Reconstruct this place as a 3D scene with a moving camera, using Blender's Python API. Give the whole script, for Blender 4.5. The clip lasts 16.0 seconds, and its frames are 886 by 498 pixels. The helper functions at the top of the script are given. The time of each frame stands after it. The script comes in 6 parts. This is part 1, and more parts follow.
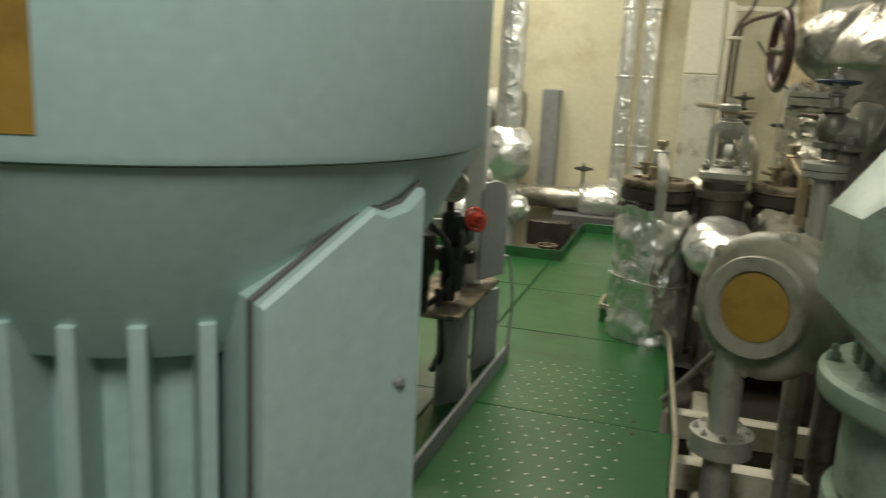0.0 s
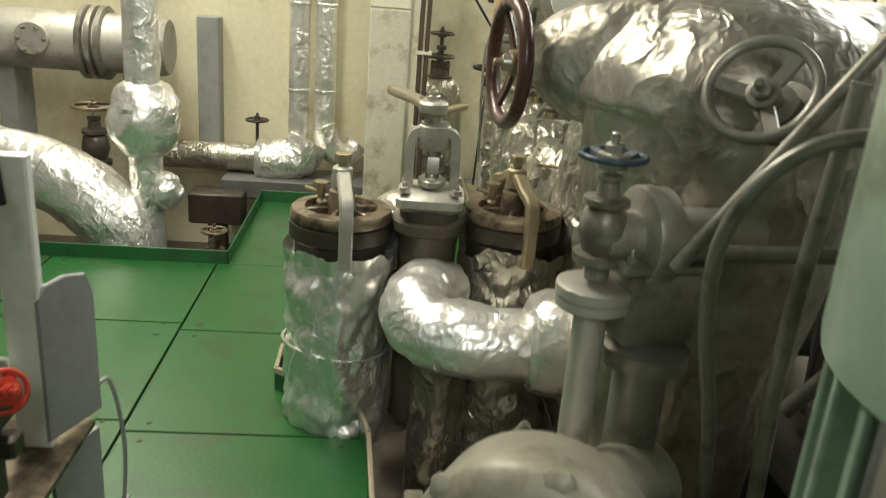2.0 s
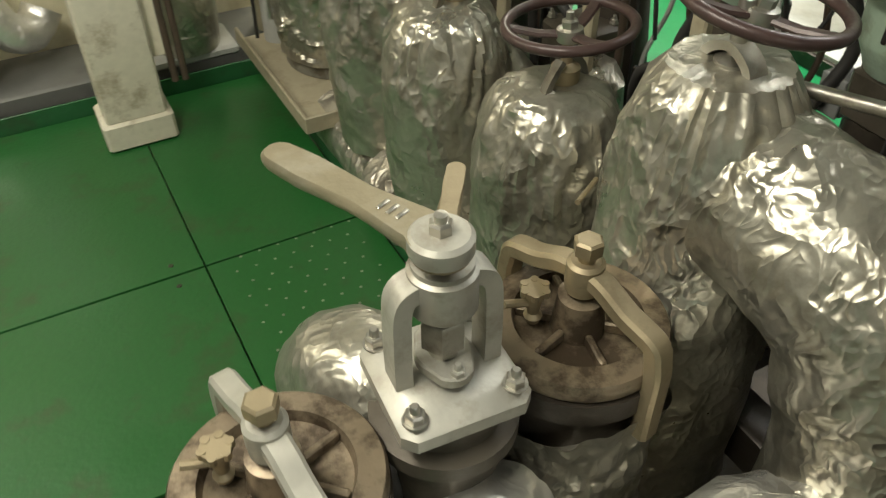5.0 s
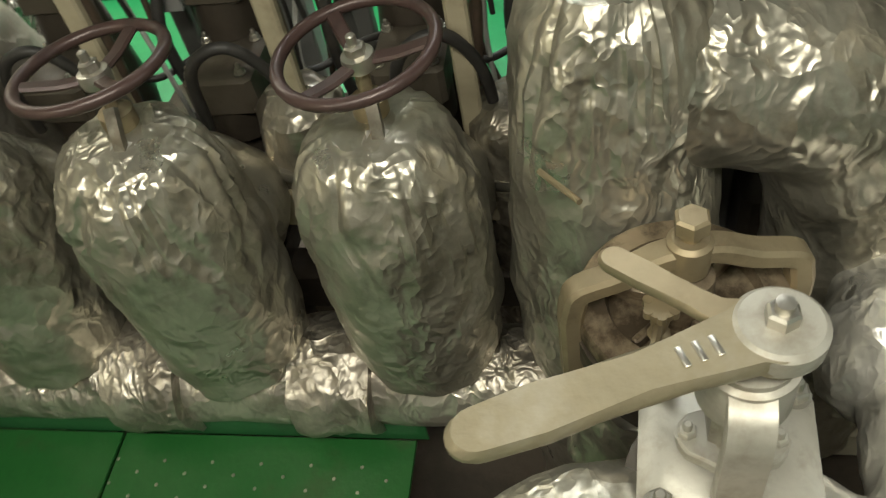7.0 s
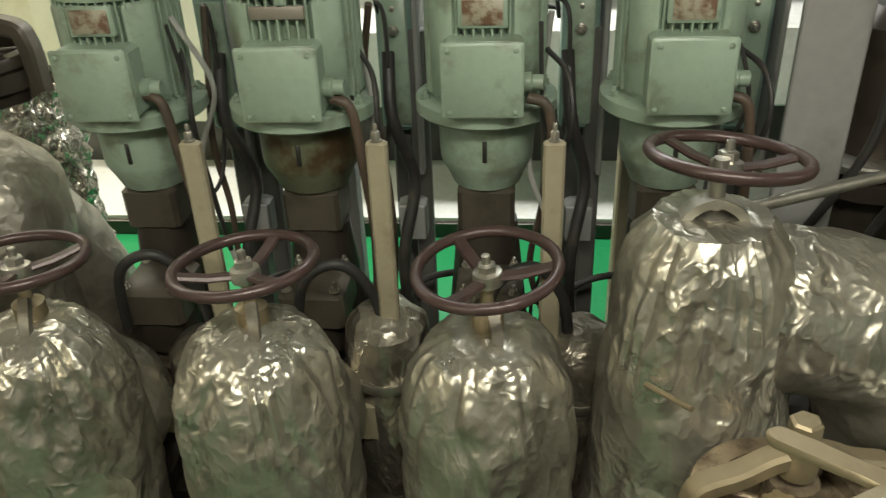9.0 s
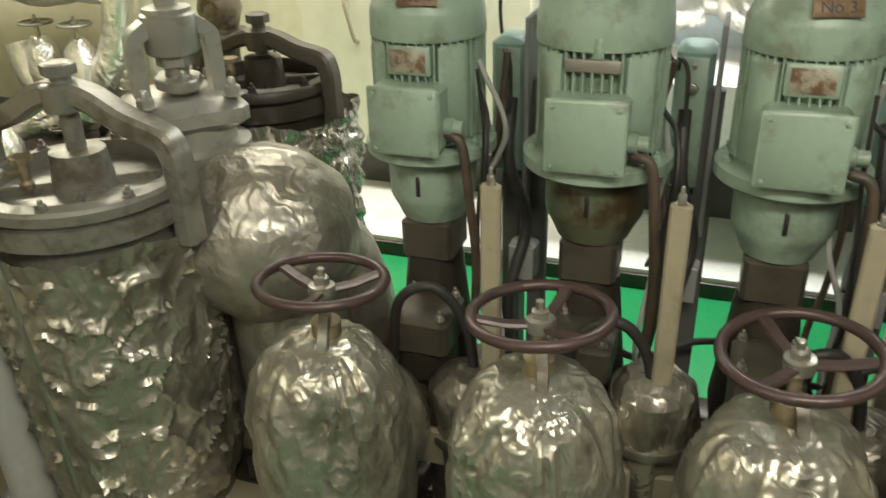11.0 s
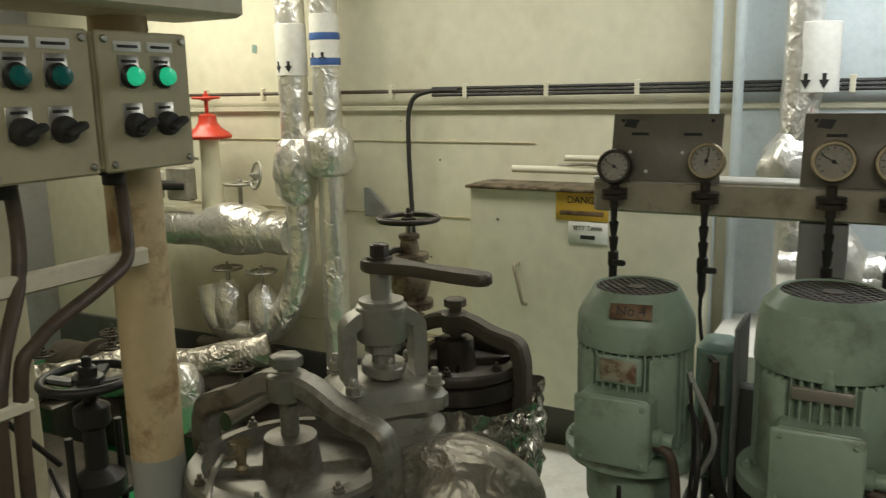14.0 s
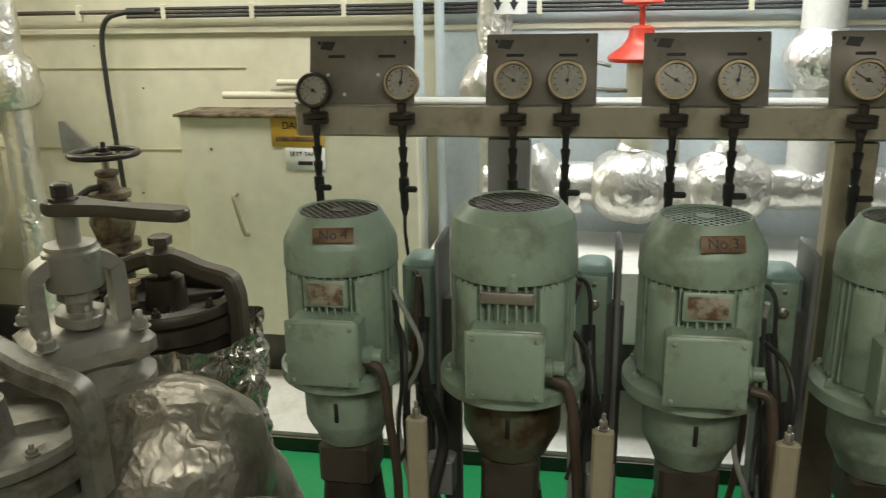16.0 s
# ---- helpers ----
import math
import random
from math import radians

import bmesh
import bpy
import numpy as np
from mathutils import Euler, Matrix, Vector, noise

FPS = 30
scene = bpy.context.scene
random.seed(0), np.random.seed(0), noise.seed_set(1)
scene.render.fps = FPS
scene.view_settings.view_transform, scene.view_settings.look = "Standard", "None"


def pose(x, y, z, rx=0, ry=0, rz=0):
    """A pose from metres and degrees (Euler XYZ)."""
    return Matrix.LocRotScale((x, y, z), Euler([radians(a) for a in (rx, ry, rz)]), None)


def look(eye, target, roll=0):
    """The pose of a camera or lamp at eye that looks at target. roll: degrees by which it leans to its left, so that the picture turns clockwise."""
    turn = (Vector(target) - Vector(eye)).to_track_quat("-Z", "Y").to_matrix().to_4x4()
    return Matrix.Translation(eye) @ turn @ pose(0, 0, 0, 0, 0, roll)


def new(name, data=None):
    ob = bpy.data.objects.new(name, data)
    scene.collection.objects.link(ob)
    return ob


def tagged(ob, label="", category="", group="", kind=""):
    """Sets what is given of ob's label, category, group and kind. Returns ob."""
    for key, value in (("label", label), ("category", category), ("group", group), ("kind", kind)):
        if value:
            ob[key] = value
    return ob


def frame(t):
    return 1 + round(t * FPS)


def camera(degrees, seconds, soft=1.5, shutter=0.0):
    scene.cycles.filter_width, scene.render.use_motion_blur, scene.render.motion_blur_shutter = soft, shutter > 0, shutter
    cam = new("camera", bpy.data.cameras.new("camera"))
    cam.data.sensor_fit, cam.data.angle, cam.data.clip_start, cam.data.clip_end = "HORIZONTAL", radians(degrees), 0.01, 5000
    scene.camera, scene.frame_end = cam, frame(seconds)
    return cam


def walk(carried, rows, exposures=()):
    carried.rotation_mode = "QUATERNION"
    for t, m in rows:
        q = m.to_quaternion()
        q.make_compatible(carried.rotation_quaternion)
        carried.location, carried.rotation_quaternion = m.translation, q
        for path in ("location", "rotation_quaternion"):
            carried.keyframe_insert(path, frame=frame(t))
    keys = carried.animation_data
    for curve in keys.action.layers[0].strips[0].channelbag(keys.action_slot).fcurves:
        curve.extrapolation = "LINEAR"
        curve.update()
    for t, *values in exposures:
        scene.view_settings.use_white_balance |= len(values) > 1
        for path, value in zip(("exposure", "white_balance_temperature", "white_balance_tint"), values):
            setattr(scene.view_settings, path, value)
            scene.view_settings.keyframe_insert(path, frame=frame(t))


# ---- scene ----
cam = camera(57.0, 16.0, soft=1.15, shutter=0.3)
PATH = [
    (0, (0.264, 0.195, 1.107), (-0.296, 2.067, 0.681), 2.8),
    (0.5, (0.228, 0.486, 1.134), (0.097, 2.424, 0.656), 2.8),
    (1, (0.204, 0.763, 1.133), (0.323, 2.687, 0.602), 2.4),
    (1.5, (0.24, 1.195, 1.238), (0.401, 3.083, 0.598), 2.4),
    (2, (0.25, 1.437, 1.409), (0.409, 3.319, 0.749), 4.5),
    (2.5, (0.235, 1.807, 1.533), (0.462, 3.668, 0.836), 4.6),
    (3, (0.244, 2.018, 1.655), (0.511, 3.794, 0.775), 3.7),
    (3.5, (0.236, 2.335, 1.672), (0.511, 4.065, 0.706), 4.8),
    (4, (0.171, 2.58, 1.661), (0.512, 4.243, 0.604), 4.6),
    (4.2, (0.116, 2.703, 1.661), (0.542, 4.301, 0.536), 4.5),
    (6.3, (-0.013, 3.678, 1.667), (1.075, 4.427, 0.165), -12.7),
    (6.5, (-0.033, 3.764, 1.662), (1.147, 4.356, 0.159), -12.2),
    (7, (-0.057, 3.961, 1.65), (1.231, 4.326, 0.164), -12.8),
    (7.5, (-0.154, 4.11, 1.66), (1.257, 4.094, 0.243), -8.7),
    (8, (-0.227, 4.234, 1.675), (1.347, 4.093, 0.449), -4.8),
    (8.5, (-0.245, 4.238, 1.684), (1.458, 4.266, 0.634), -2.1),
    (8.7, (-0.26, 4.24, 1.686), (1.459, 4.342, 0.668), -2.2),
    (10.8, (-0.301, 4.468, 1.701), (1.39, 4.999, 0.772), -1.4),
    (11, (-0.288, 4.482, 1.727), (1.389, 5.085, 0.82), -1.7),
    (11.5, (-0.308, 4.562, 1.767), (1.364, 5.301, 0.956), -1.3),
    (12, (-0.302, 4.649, 1.841), (1.357, 5.49, 1.106), -1.2),
    (12.5, (-0.299, 4.7, 1.869), (1.295, 5.785, 1.339), -1.5),
    (13, (-0.307, 4.698, 1.895), (1.287, 5.838, 1.495), -1.3),
    (13.5, (-0.313, 4.679, 1.903), (1.34, 5.745, 1.536), -1.1),
    (14, (-0.312, 4.657, 1.898), (1.41, 5.597, 1.511), -1.2),
    (14.5, (-0.3, 4.642, 1.895), (1.473, 5.44, 1.427), -1.3),
    (15, (-0.289, 4.625, 1.895), (1.522, 5.289, 1.367), -1.1),
    (15.5, (-0.28, 4.601, 1.896), (1.575, 5.102, 1.341), -0.9),
    (16, (-0.276, 4.582, 1.896), (1.61, 4.918, 1.321), -1.0),
]
walk(cam, [(t, look(e, g, r)) for t, e, g, r in PATH],
     exposures=[(0, 0.32), (0.5, 0.62), (1, 0.72), (1.5, 0.68), (2.5, 0.68), (3.5, 0.45), (4.2, 0.45), (6.5, 0.65), (7, 0.4), (8.5, 0.35), (11, 0.5), (12, 0.25), (13, -0.2), (14, -0.95), (14.5, -0.82), (15, -0.6), (16, -0.45)])

# ---- world and lights ----
world = bpy.data.worlds.new("world")
scene.world = world
world.use_nodes = True
world.node_tree.nodes["Background"].inputs[0].default_value = (1.0, 0.95, 0.85, 1)
world.node_tree.nodes["Background"].inputs[1].default_value = 0.02


def tube_lamp(x, y, z, sx, sy, watts, colour=(1.0, 0.965, 0.82)):
    """A fluorescent ceiling fitting, as an area lamp that shines down."""
    lamp = bpy.data.lights.new("fluorescent_lamp", "AREA")
    lamp.shape, lamp.size, lamp.size_y = "RECTANGLE", sx, sy
    lamp.energy, lamp.color = watts, colour
    ob = new("fluorescent_lamp", lamp)
    ob.matrix_world = pose(x, y, z)
    return ob


tube_lamp(-0.50, 3.9, 2.7, 0.4, 1.6, 48)
tube_lamp(0.35, -0.5, 2.7, 0.4, 1.6, 46, (0.99, 1.0, 0.93))
tube_lamp(2.85, 4.3, 2.7, 0.4, 1.6, 46, (0.97, 1.0, 0.97))
tube_lamp(2.85, 8.3, 2.7, 0.4, 1.6, 52, (1.0, 0.96, 0.78))
tube_lamp(2.75, 6.3, 2.7, 0.4, 1.6, 26, (1.0, 0.97, 0.85))
tube_lamp(-1.4, 5.9, 2.7, 0.4, 1.6, 34)


# ---- materials ----
def material(name, colour, rough=0.5, metal=0.0, dark=None, dirt=0.5, scale=6.0, bump=0.15, bump_scale=40.0,
             amount=0.5):
    """A painted or bare surface: base colour, blotches of a second colour, and fine relief at real size."""
    m = bpy.data.materials.new(name)
    m.use_nodes = True
    n, l = m.node_tree.nodes, m.node_tree.links
    b = n["Principled BSDF"]
    b.inputs["Metallic"].default_value = metal
    co = n.new("ShaderNodeTexCoord")
    info = n.new("ShaderNodeObjectInfo")
    shift = n.new("ShaderNodeVectorMath")
    shift.operation = "SCALE"
    shift.inputs[0].default_value = (7.1, 3.3, 5.7)
    l.new(info.outputs["Random"], shift.inputs["Scale"])
    add = n.new("ShaderNodeVectorMath")
    l.new(co.outputs["Object"], add.inputs[0])
    l.new(shift.outputs[0], add.inputs[1])
    big = n.new("ShaderNodeTexNoise")
    big.inputs["Scale"].default_value, big.inputs["Detail"].default_value = scale, 6
    big.inputs["Roughness"].default_value = 0.65
    l.new(add.outputs[0], big.inputs["Vector"])
    ramp = n.new("ShaderNodeMapRange")
    ramp.inputs["From Min"].default_value, ramp.inputs["From Max"].default_value = 0.66 - 0.25 * dirt, 0.80 - 0.25 * dirt
    ramp.inputs["To Max"].default_value = amount
    l.new(big.outputs["Fac"], ramp.inputs["Value"])
    mix = n.new("ShaderNodeMix")
    mix.data_type = "RGBA"
    mix.inputs["A"].default_value = (*colour, 1)
    mix.inputs["B"].default_value = (*(dark or [c * 0.45 for c in colour]), 1)
    l.new(ramp.outputs[0], mix.inputs["Factor"])
    small = n.new("ShaderNodeTexNoise")
    small.inputs["Scale"].default_value, small.inputs["Detail"].default_value = bump_scale, 5
    l.new(add.outputs[0], small.inputs["Vector"])
    vary = n.new("ShaderNodeMix")
    vary.data_type, vary.blend_type = "RGBA", "MULTIPLY"
    vary.inputs["Factor"].default_value = 0.22
    l.new(mix.outputs["Result"], vary.inputs["A"])
    l.new(small.outputs["Fac"], vary.inputs["B"])
    gain = n.new("ShaderNodeMix")
    gain.data_type, gain.blend_type = "RGBA", "MULTIPLY"
    gain.inputs["Factor"].default_value = 1.0
    gain.inputs["B"].default_value = (1.12, 1.12, 1.12, 1)
    l.new(vary.outputs["Result"], gain.inputs["A"])
    l.new(gain.outputs["Result"], b.inputs["Base Color"])
    r = n.new("ShaderNodeMapRange")
    r.inputs["To Min"].default_value, r.inputs["To Max"].default_value = max(0.05, rough - 0.15), min(1, rough + 0.2)
    l.new(big.outputs["Fac"], r.inputs["Value"])
    l.new(r.outputs[0], b.inputs["Roughness"])
    bp = n.new("ShaderNodeBump")
    bp.inputs["Strength"].default_value, bp.inputs["Distance"].default_value = bump, 0.004
    l.new(small.outputs["Fac"], bp.inputs["Height"])
    l.new(bp.outputs[0], b.inputs["Normal"])
    return m


def foil_material(name, colour, rough, dirt, stain=(0.16, 0.12, 0.07), crease=1.0):
    """Aluminium foil lagging: crumpled sheet metal with oil stains."""
    m = material(name, colour, rough, 0.8, stain, dirt, 5.0, 0.10, 45.0, amount=0.5)
    n, l = m.node_tree.nodes, m.node_tree.links
    b = n["Principled BSDF"]
    co = n["Texture Coordinate"]
    total = None
    bend = n.new("ShaderNodeTexNoise")
    bend.inputs["Scale"].default_value, bend.inputs["Detail"].default_value = 9.0, 3.0
    l.new(co.outputs["Object"], bend.inputs["Vector"])
    warped = n.new("ShaderNodeVectorMath")
    warped.operation = "MULTIPLY_ADD"
    l.new(bend.outputs["Color"], warped.inputs[0])
    warped.inputs[1].default_value = (0.09, 0.09, 0.09)
    l.new(n["Vector Math.001"].outputs[0], warped.inputs[2])
    drape = n.new("ShaderNodeVectorMath")
    drape.operation = "MULTIPLY"
    drape.inputs[1].default_value = (1.0, 1.0, 0.62)
    l.new(warped.outputs[0], drape.inputs[0])
    for size, gain in ((5.5, 1.0), (13.0, 0.62), (31.0, 0.26)):
        wave = n.new("ShaderNodeTexNoise")
        wave.inputs["Scale"].default_value, wave.inputs["Detail"].default_value = size, 1.0
        l.new(drape.outputs[0], wave.inputs["Vector"])
        middle = n.new("ShaderNodeMath")
        middle.operation = "SUBTRACT"
        l.new(wave.outputs["Fac"], middle.inputs[0])
        middle.inputs[1].default_value = 0.5
        ridge = n.new("ShaderNodeMath")
        ridge.operation = "ABSOLUTE"
        l.new(middle.outputs[0], ridge.inputs[0])
        summed = n.new("ShaderNodeMath")
        summed.operation = "MULTIPLY_ADD"
        l.new(ridge.outputs[0], summed.inputs[0])
        summed.inputs[1].default_value = -gain
        if total:
            l.new(total.outputs[0], summed.inputs[2])
        else:
            summed.inputs[2].default_value = 0.0
        total = summed
    bp = n.new("ShaderNodeBump")
    patch = n.new("ShaderNodeTexNoise")
    patch.inputs["Scale"].default_value, patch.inputs["Detail"].default_value = 4.2, 2.0
    l.new(n["Vector Math.001"].outputs[0], patch.inputs["Vector"])
    where = n.new("ShaderNodeMapRange")
    where.inputs["From Min"].default_value, where.inputs["From Max"].default_value = 0.40, 0.62
    where.inputs["To Min"].default_value, where.inputs["To Max"].default_value = 0.35 * crease, 1.0 * crease
    l.new(patch.outputs["Fac"], where.inputs["Value"])
    l.new(where.outputs[0], bp.inputs["Strength"])
    bp.inputs["Distance"].default_value = 0.075
    l.new(total.outputs[0], bp.inputs["Height"])
    l.new(n["Bump"].outputs[0], bp.inputs["Normal"])
    l.new(bp.outputs[0], b.inputs["Normal"])
    return m


FOIL = foil_material("foil_bright", (0.84, 0.82, 0.77), 0.32, 0.3, (0.30, 0.26, 0.19), crease=0.66)
FOIL_OLD = foil_material("foil_dull", (0.50, 0.475, 0.395), 0.30, 0.65, (0.125, 0.11, 0.075), crease=0.85)
FOIL_SMOOTH = foil_material("foil_smooth", (0.46, 0.43, 0.365), 0.40, 0.65, (0.17, 0.14, 0.095), crease=0.58)
FOIL_DIRTY = foil_material("foil_dirty", (0.62, 0.58, 0.50), 0.34, 0.95, (0.07, 0.05, 0.03), crease=1.0)
FOIL_OILY = foil_material("foil_oily", (0.50, 0.46, 0.38), 0.30, 0.9, (0.05, 0.035, 0.02))
FOIL_TORN = foil_material("foil_torn", (0.58, 0.54, 0.46), 0.22, 0.8, (0.05, 0.035, 0.02), crease=1.5)
SILVER = material("silver_paint", (0.42, 0.405, 0.35), 0.42, 0.45, (0.17, 0.13, 0.08), 0.6, 9, 0.3)
SILVER_B = material("grey_paint", (0.26, 0.25, 0.215), 0.36, 0.5, (0.10, 0.08, 0.05), 0.7, 9, 0.25, amount=0.75)
SILVER_C = material("aluminium_paint", (0.42, 0.41, 0.365), 0.36, 0.55, (0.20, 0.17, 0.12), 0.5, 10, 0.25, amount=0.7)
PUMP_PAINT = material("beige_grey_paint", (0.31, 0.29, 0.225), 0.42, 0.1, (0.15, 0.13, 0.085), 0.6, 8, 0.3, amount=0.7)
RUSTY = material("rusty_iron", (0.24, 0.19, 0.13), 0.42, 0.55, (0.045, 0.03, 0.018), 0.85, 13, 0.5, amount=0.85)
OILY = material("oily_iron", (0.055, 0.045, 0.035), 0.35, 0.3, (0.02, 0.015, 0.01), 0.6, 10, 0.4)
OILY_BROWN = material("grimy_iron", (0.10, 0.085, 0.065), 0.4, 0.3, (0.04, 0.03, 0.02), 0.6, 10, 0.4)
BRASS = material("worn_brass", (0.34, 0.28, 0.18), 0.45, 0.7, (0.2, 0.16, 0.1), 0.5, 14, 0.3)
STEEL = material("bare_steel", (0.45, 0.43, 0.38), 0.35, 0.9, (0.15, 0.12, 0.09), 0.5, 14, 0.2)
WHEEL = material("handwheel_paint", (0.066, 0.040, 0.036), 0.32, 0.15, (0.03, 0.02, 0.02), 0.6, 14, 0.25)
BLACK = material("black_iron", (0.035, 0.033, 0.03), 0.4, 0.3, (0.012, 0.012, 0.012), 0.5, 14, 0.3)
RUBBER = material("black_rubber", (0.03, 0.028, 0.026), 0.5, 0, (0.08, 0.07, 0.05), 0.4, 14, 0.2)
CONDUIT = material("brown_cable", (0.09, 0.063, 0.045), 0.45, 0, (0.03, 0.03, 0.02), 0.6, 14, 0.3)
GREEN = material("green_deck_paint", (0.014, 0.095, 0.020), 0.34, 0, (0.040, 0.060, 0.022), 0.45, 4.5, 0.2, 60, amount=0.7)
GREEN_EDGE = material("green_coaming_paint", (0.02, 0.11, 0.035), 0.38, 0, (0.03, 0.04, 0.02), 0.6, 8, 0.25)
GREEN_CLEAN = material("green_tank_top_paint", (0.02, 0.30, 0.10), 0.4, 0, (0.03, 0.15, 0.06), 0.3, 3, 0.1)
CREAM = material("cream_wall_paint", (0.70, 0.65, 0.46), 0.45, 0, (0.48, 0.39, 0.22), 0.65, 1.6, 0.12, 30, amount=0.6)
CREAM_EAST = material("pale_wall_paint", (0.74, 0.71, 0.56), 0.42, 0, (0.58, 0.54, 0.38), 0.5, 1.4, 0.05, 12, amount=0.4)
WHITE = material("white_paint", (0.80, 0.79, 0.74), 0.4, 0, (0.6, 0.57, 0.48), 0.4, 3, 0.1)
PALE_BLUE = material("pale_blue_paint", (0.60, 0.67, 0.70), 0.4, 0, (0.4, 0.45, 0.48), 0.3, 4, 0.1)
COLUMN = material("column_paint", (0.76, 0.70, 0.54), 0.45, 0, (0.30, 0.17, 0.07), 0.30, 6, 0.2, amount=0.85)
PILLAR = material("stained_pillar_paint", (0.66, 0.52, 0.31), 0.45, 0, (0.26, 0.13, 0.05), 0.6, 7, 0.25, amount=0.85)
COLUMN_LOW = material("dirty_pale_paint", (0.60, 0.56, 0.44), 0.5, 0, (0.24, 0.19, 0.11), 0.6, 7, 0.3, amount=0.7)
RED_BROWN = material("red_brown_wheel_paint", (0.082, 0.038, 0.027), 0.28, 0.1, (0.035, 0.02, 0.016), 0.65, 12, 0.4)
GREY = material("grey_wall_paint", (0.27, 0.27, 0.26), 0.5, 0, (0.16, 0.15, 0.13), 0.5, 4, 0.15)
GREY_LIGHT = material("pale_grey_paint", (0.40, 0.40, 0.37), 0.5, 0, (0.28, 0.26, 0.22), 0.5, 5, 0.15)
BEIGE_DARK = material("dirty_cream_paint", (0.33, 0.29, 0.20), 0.5, 0, (0.16, 0.13, 0.08), 0.5, 8, 0.2)
GREY_DARK = material("dark_grey_paint", (0.12, 0.12, 0.11), 0.5, 0, (0.05, 0.05, 0.04), 0.5, 5, 0.2)
TEAL = material("green_machine_paint", (0.285, 0.37, 0.285), 0.34, 0, (0.13, 0.14, 0.09), 0.6, 8, 0.15, 50, amount=0.6)
TEAL_BLUE = material("blue_green_machine_paint", (0.42, 0.55, 0.52), 0.38, 0, (0.32, 0.43, 0.39), 0.4, 3, 0.08, 40, amount=0.5)
TEAL_BOX = material("turquoise_paint", (0.25, 0.37, 0.32), 0.35, 0, (0.1, 0.18, 0.15), 0.4, 6, 0.1)
BEIGE = material("beige_box_paint", (0.52, 0.46, 0.30), 0.42, 0, (0.32, 0.25, 0.13), 0.5, 5, 0.1)
PANEL = material("gauge_board_paint", (0.24, 0.215, 0.18), 0.38, 0.1, (0.13, 0.115, 0.09), 0.5, 8, 0.1)
YELLOW = material("ochre_paint", (0.32, 0.19, 0.03), 0.45, 0, (0.16, 0.09, 0.02), 0.55, 14, 0.3)
RED = material("red_paint", (0.55, 0.05, 0.025), 0.35, 0, (0.25, 0.03, 0.02), 0.4, 9, 0.1)
BLUE = material("blue_paint", (0.03, 0.045, 0.07), 0.35, 0, (0.01, 0.02, 0.03), 0.4, 9, 0.2)
BILGE = material("bilge_steel", (0.10, 0.08, 0.06), 0.6, 0, (0.03, 0.025, 0.02), 0.7, 4, 0.4)
PLATE = material("rusty_plate_label", (0.19, 0.12, 0.065), 0.5, 0.2, (0.09, 0.04, 0.02), 0.75, 22, 0.2, amount=0.8)
DIAL = material("dial_face", (0.29, 0.265, 0.205), 0.25, 0, (0.22, 0.19, 0.13), 0.5, 20, 0.0)
STAINED = material("stained_nameplate", (0.36, 0.33, 0.25), 0.4, 0, (0.13, 0.06, 0.03), 0.85, 26, 0.1, amount=0.9)
SIGN_Y = material("yellow_sign", (0.62, 0.38, 0.05), 0.4, 0, (0.4, 0.25, 0.05), 0.4, 12, 0.0)
MATT_BLACK = material("matt_black", (0.012, 0.012, 0.012), 0.95, 0, bump=0.0)
INK = material("black_ink", (0.02, 0.02, 0.02), 0.5, 0, bump=0.0)
INK_BLUE = material("blue_ink", (0.05, 0.12, 0.35), 0.5, 0, bump=0.0)


def glow(name, colour, strength):
    m = bpy.data.materials.new(name)
    m.use_nodes = True
    b = m.node_tree.nodes["Principled BSDF"]
    b.inputs["Base Color"].default_value = (*colour, 1)
    b.inputs["Emission Color"].default_value = (*colour, 1)
    b.inputs["Emission Strength"].default_value = strength
    b.inputs["Roughness"].default_value = 0.2
    return m


LIT = glow("lit_green_lens", (0.03, 0.8, 0.40), 0.6)
UNLIT = material("green_lens", (0.01, 0.16, 0.15), 0.2, 0, bump=0.0)


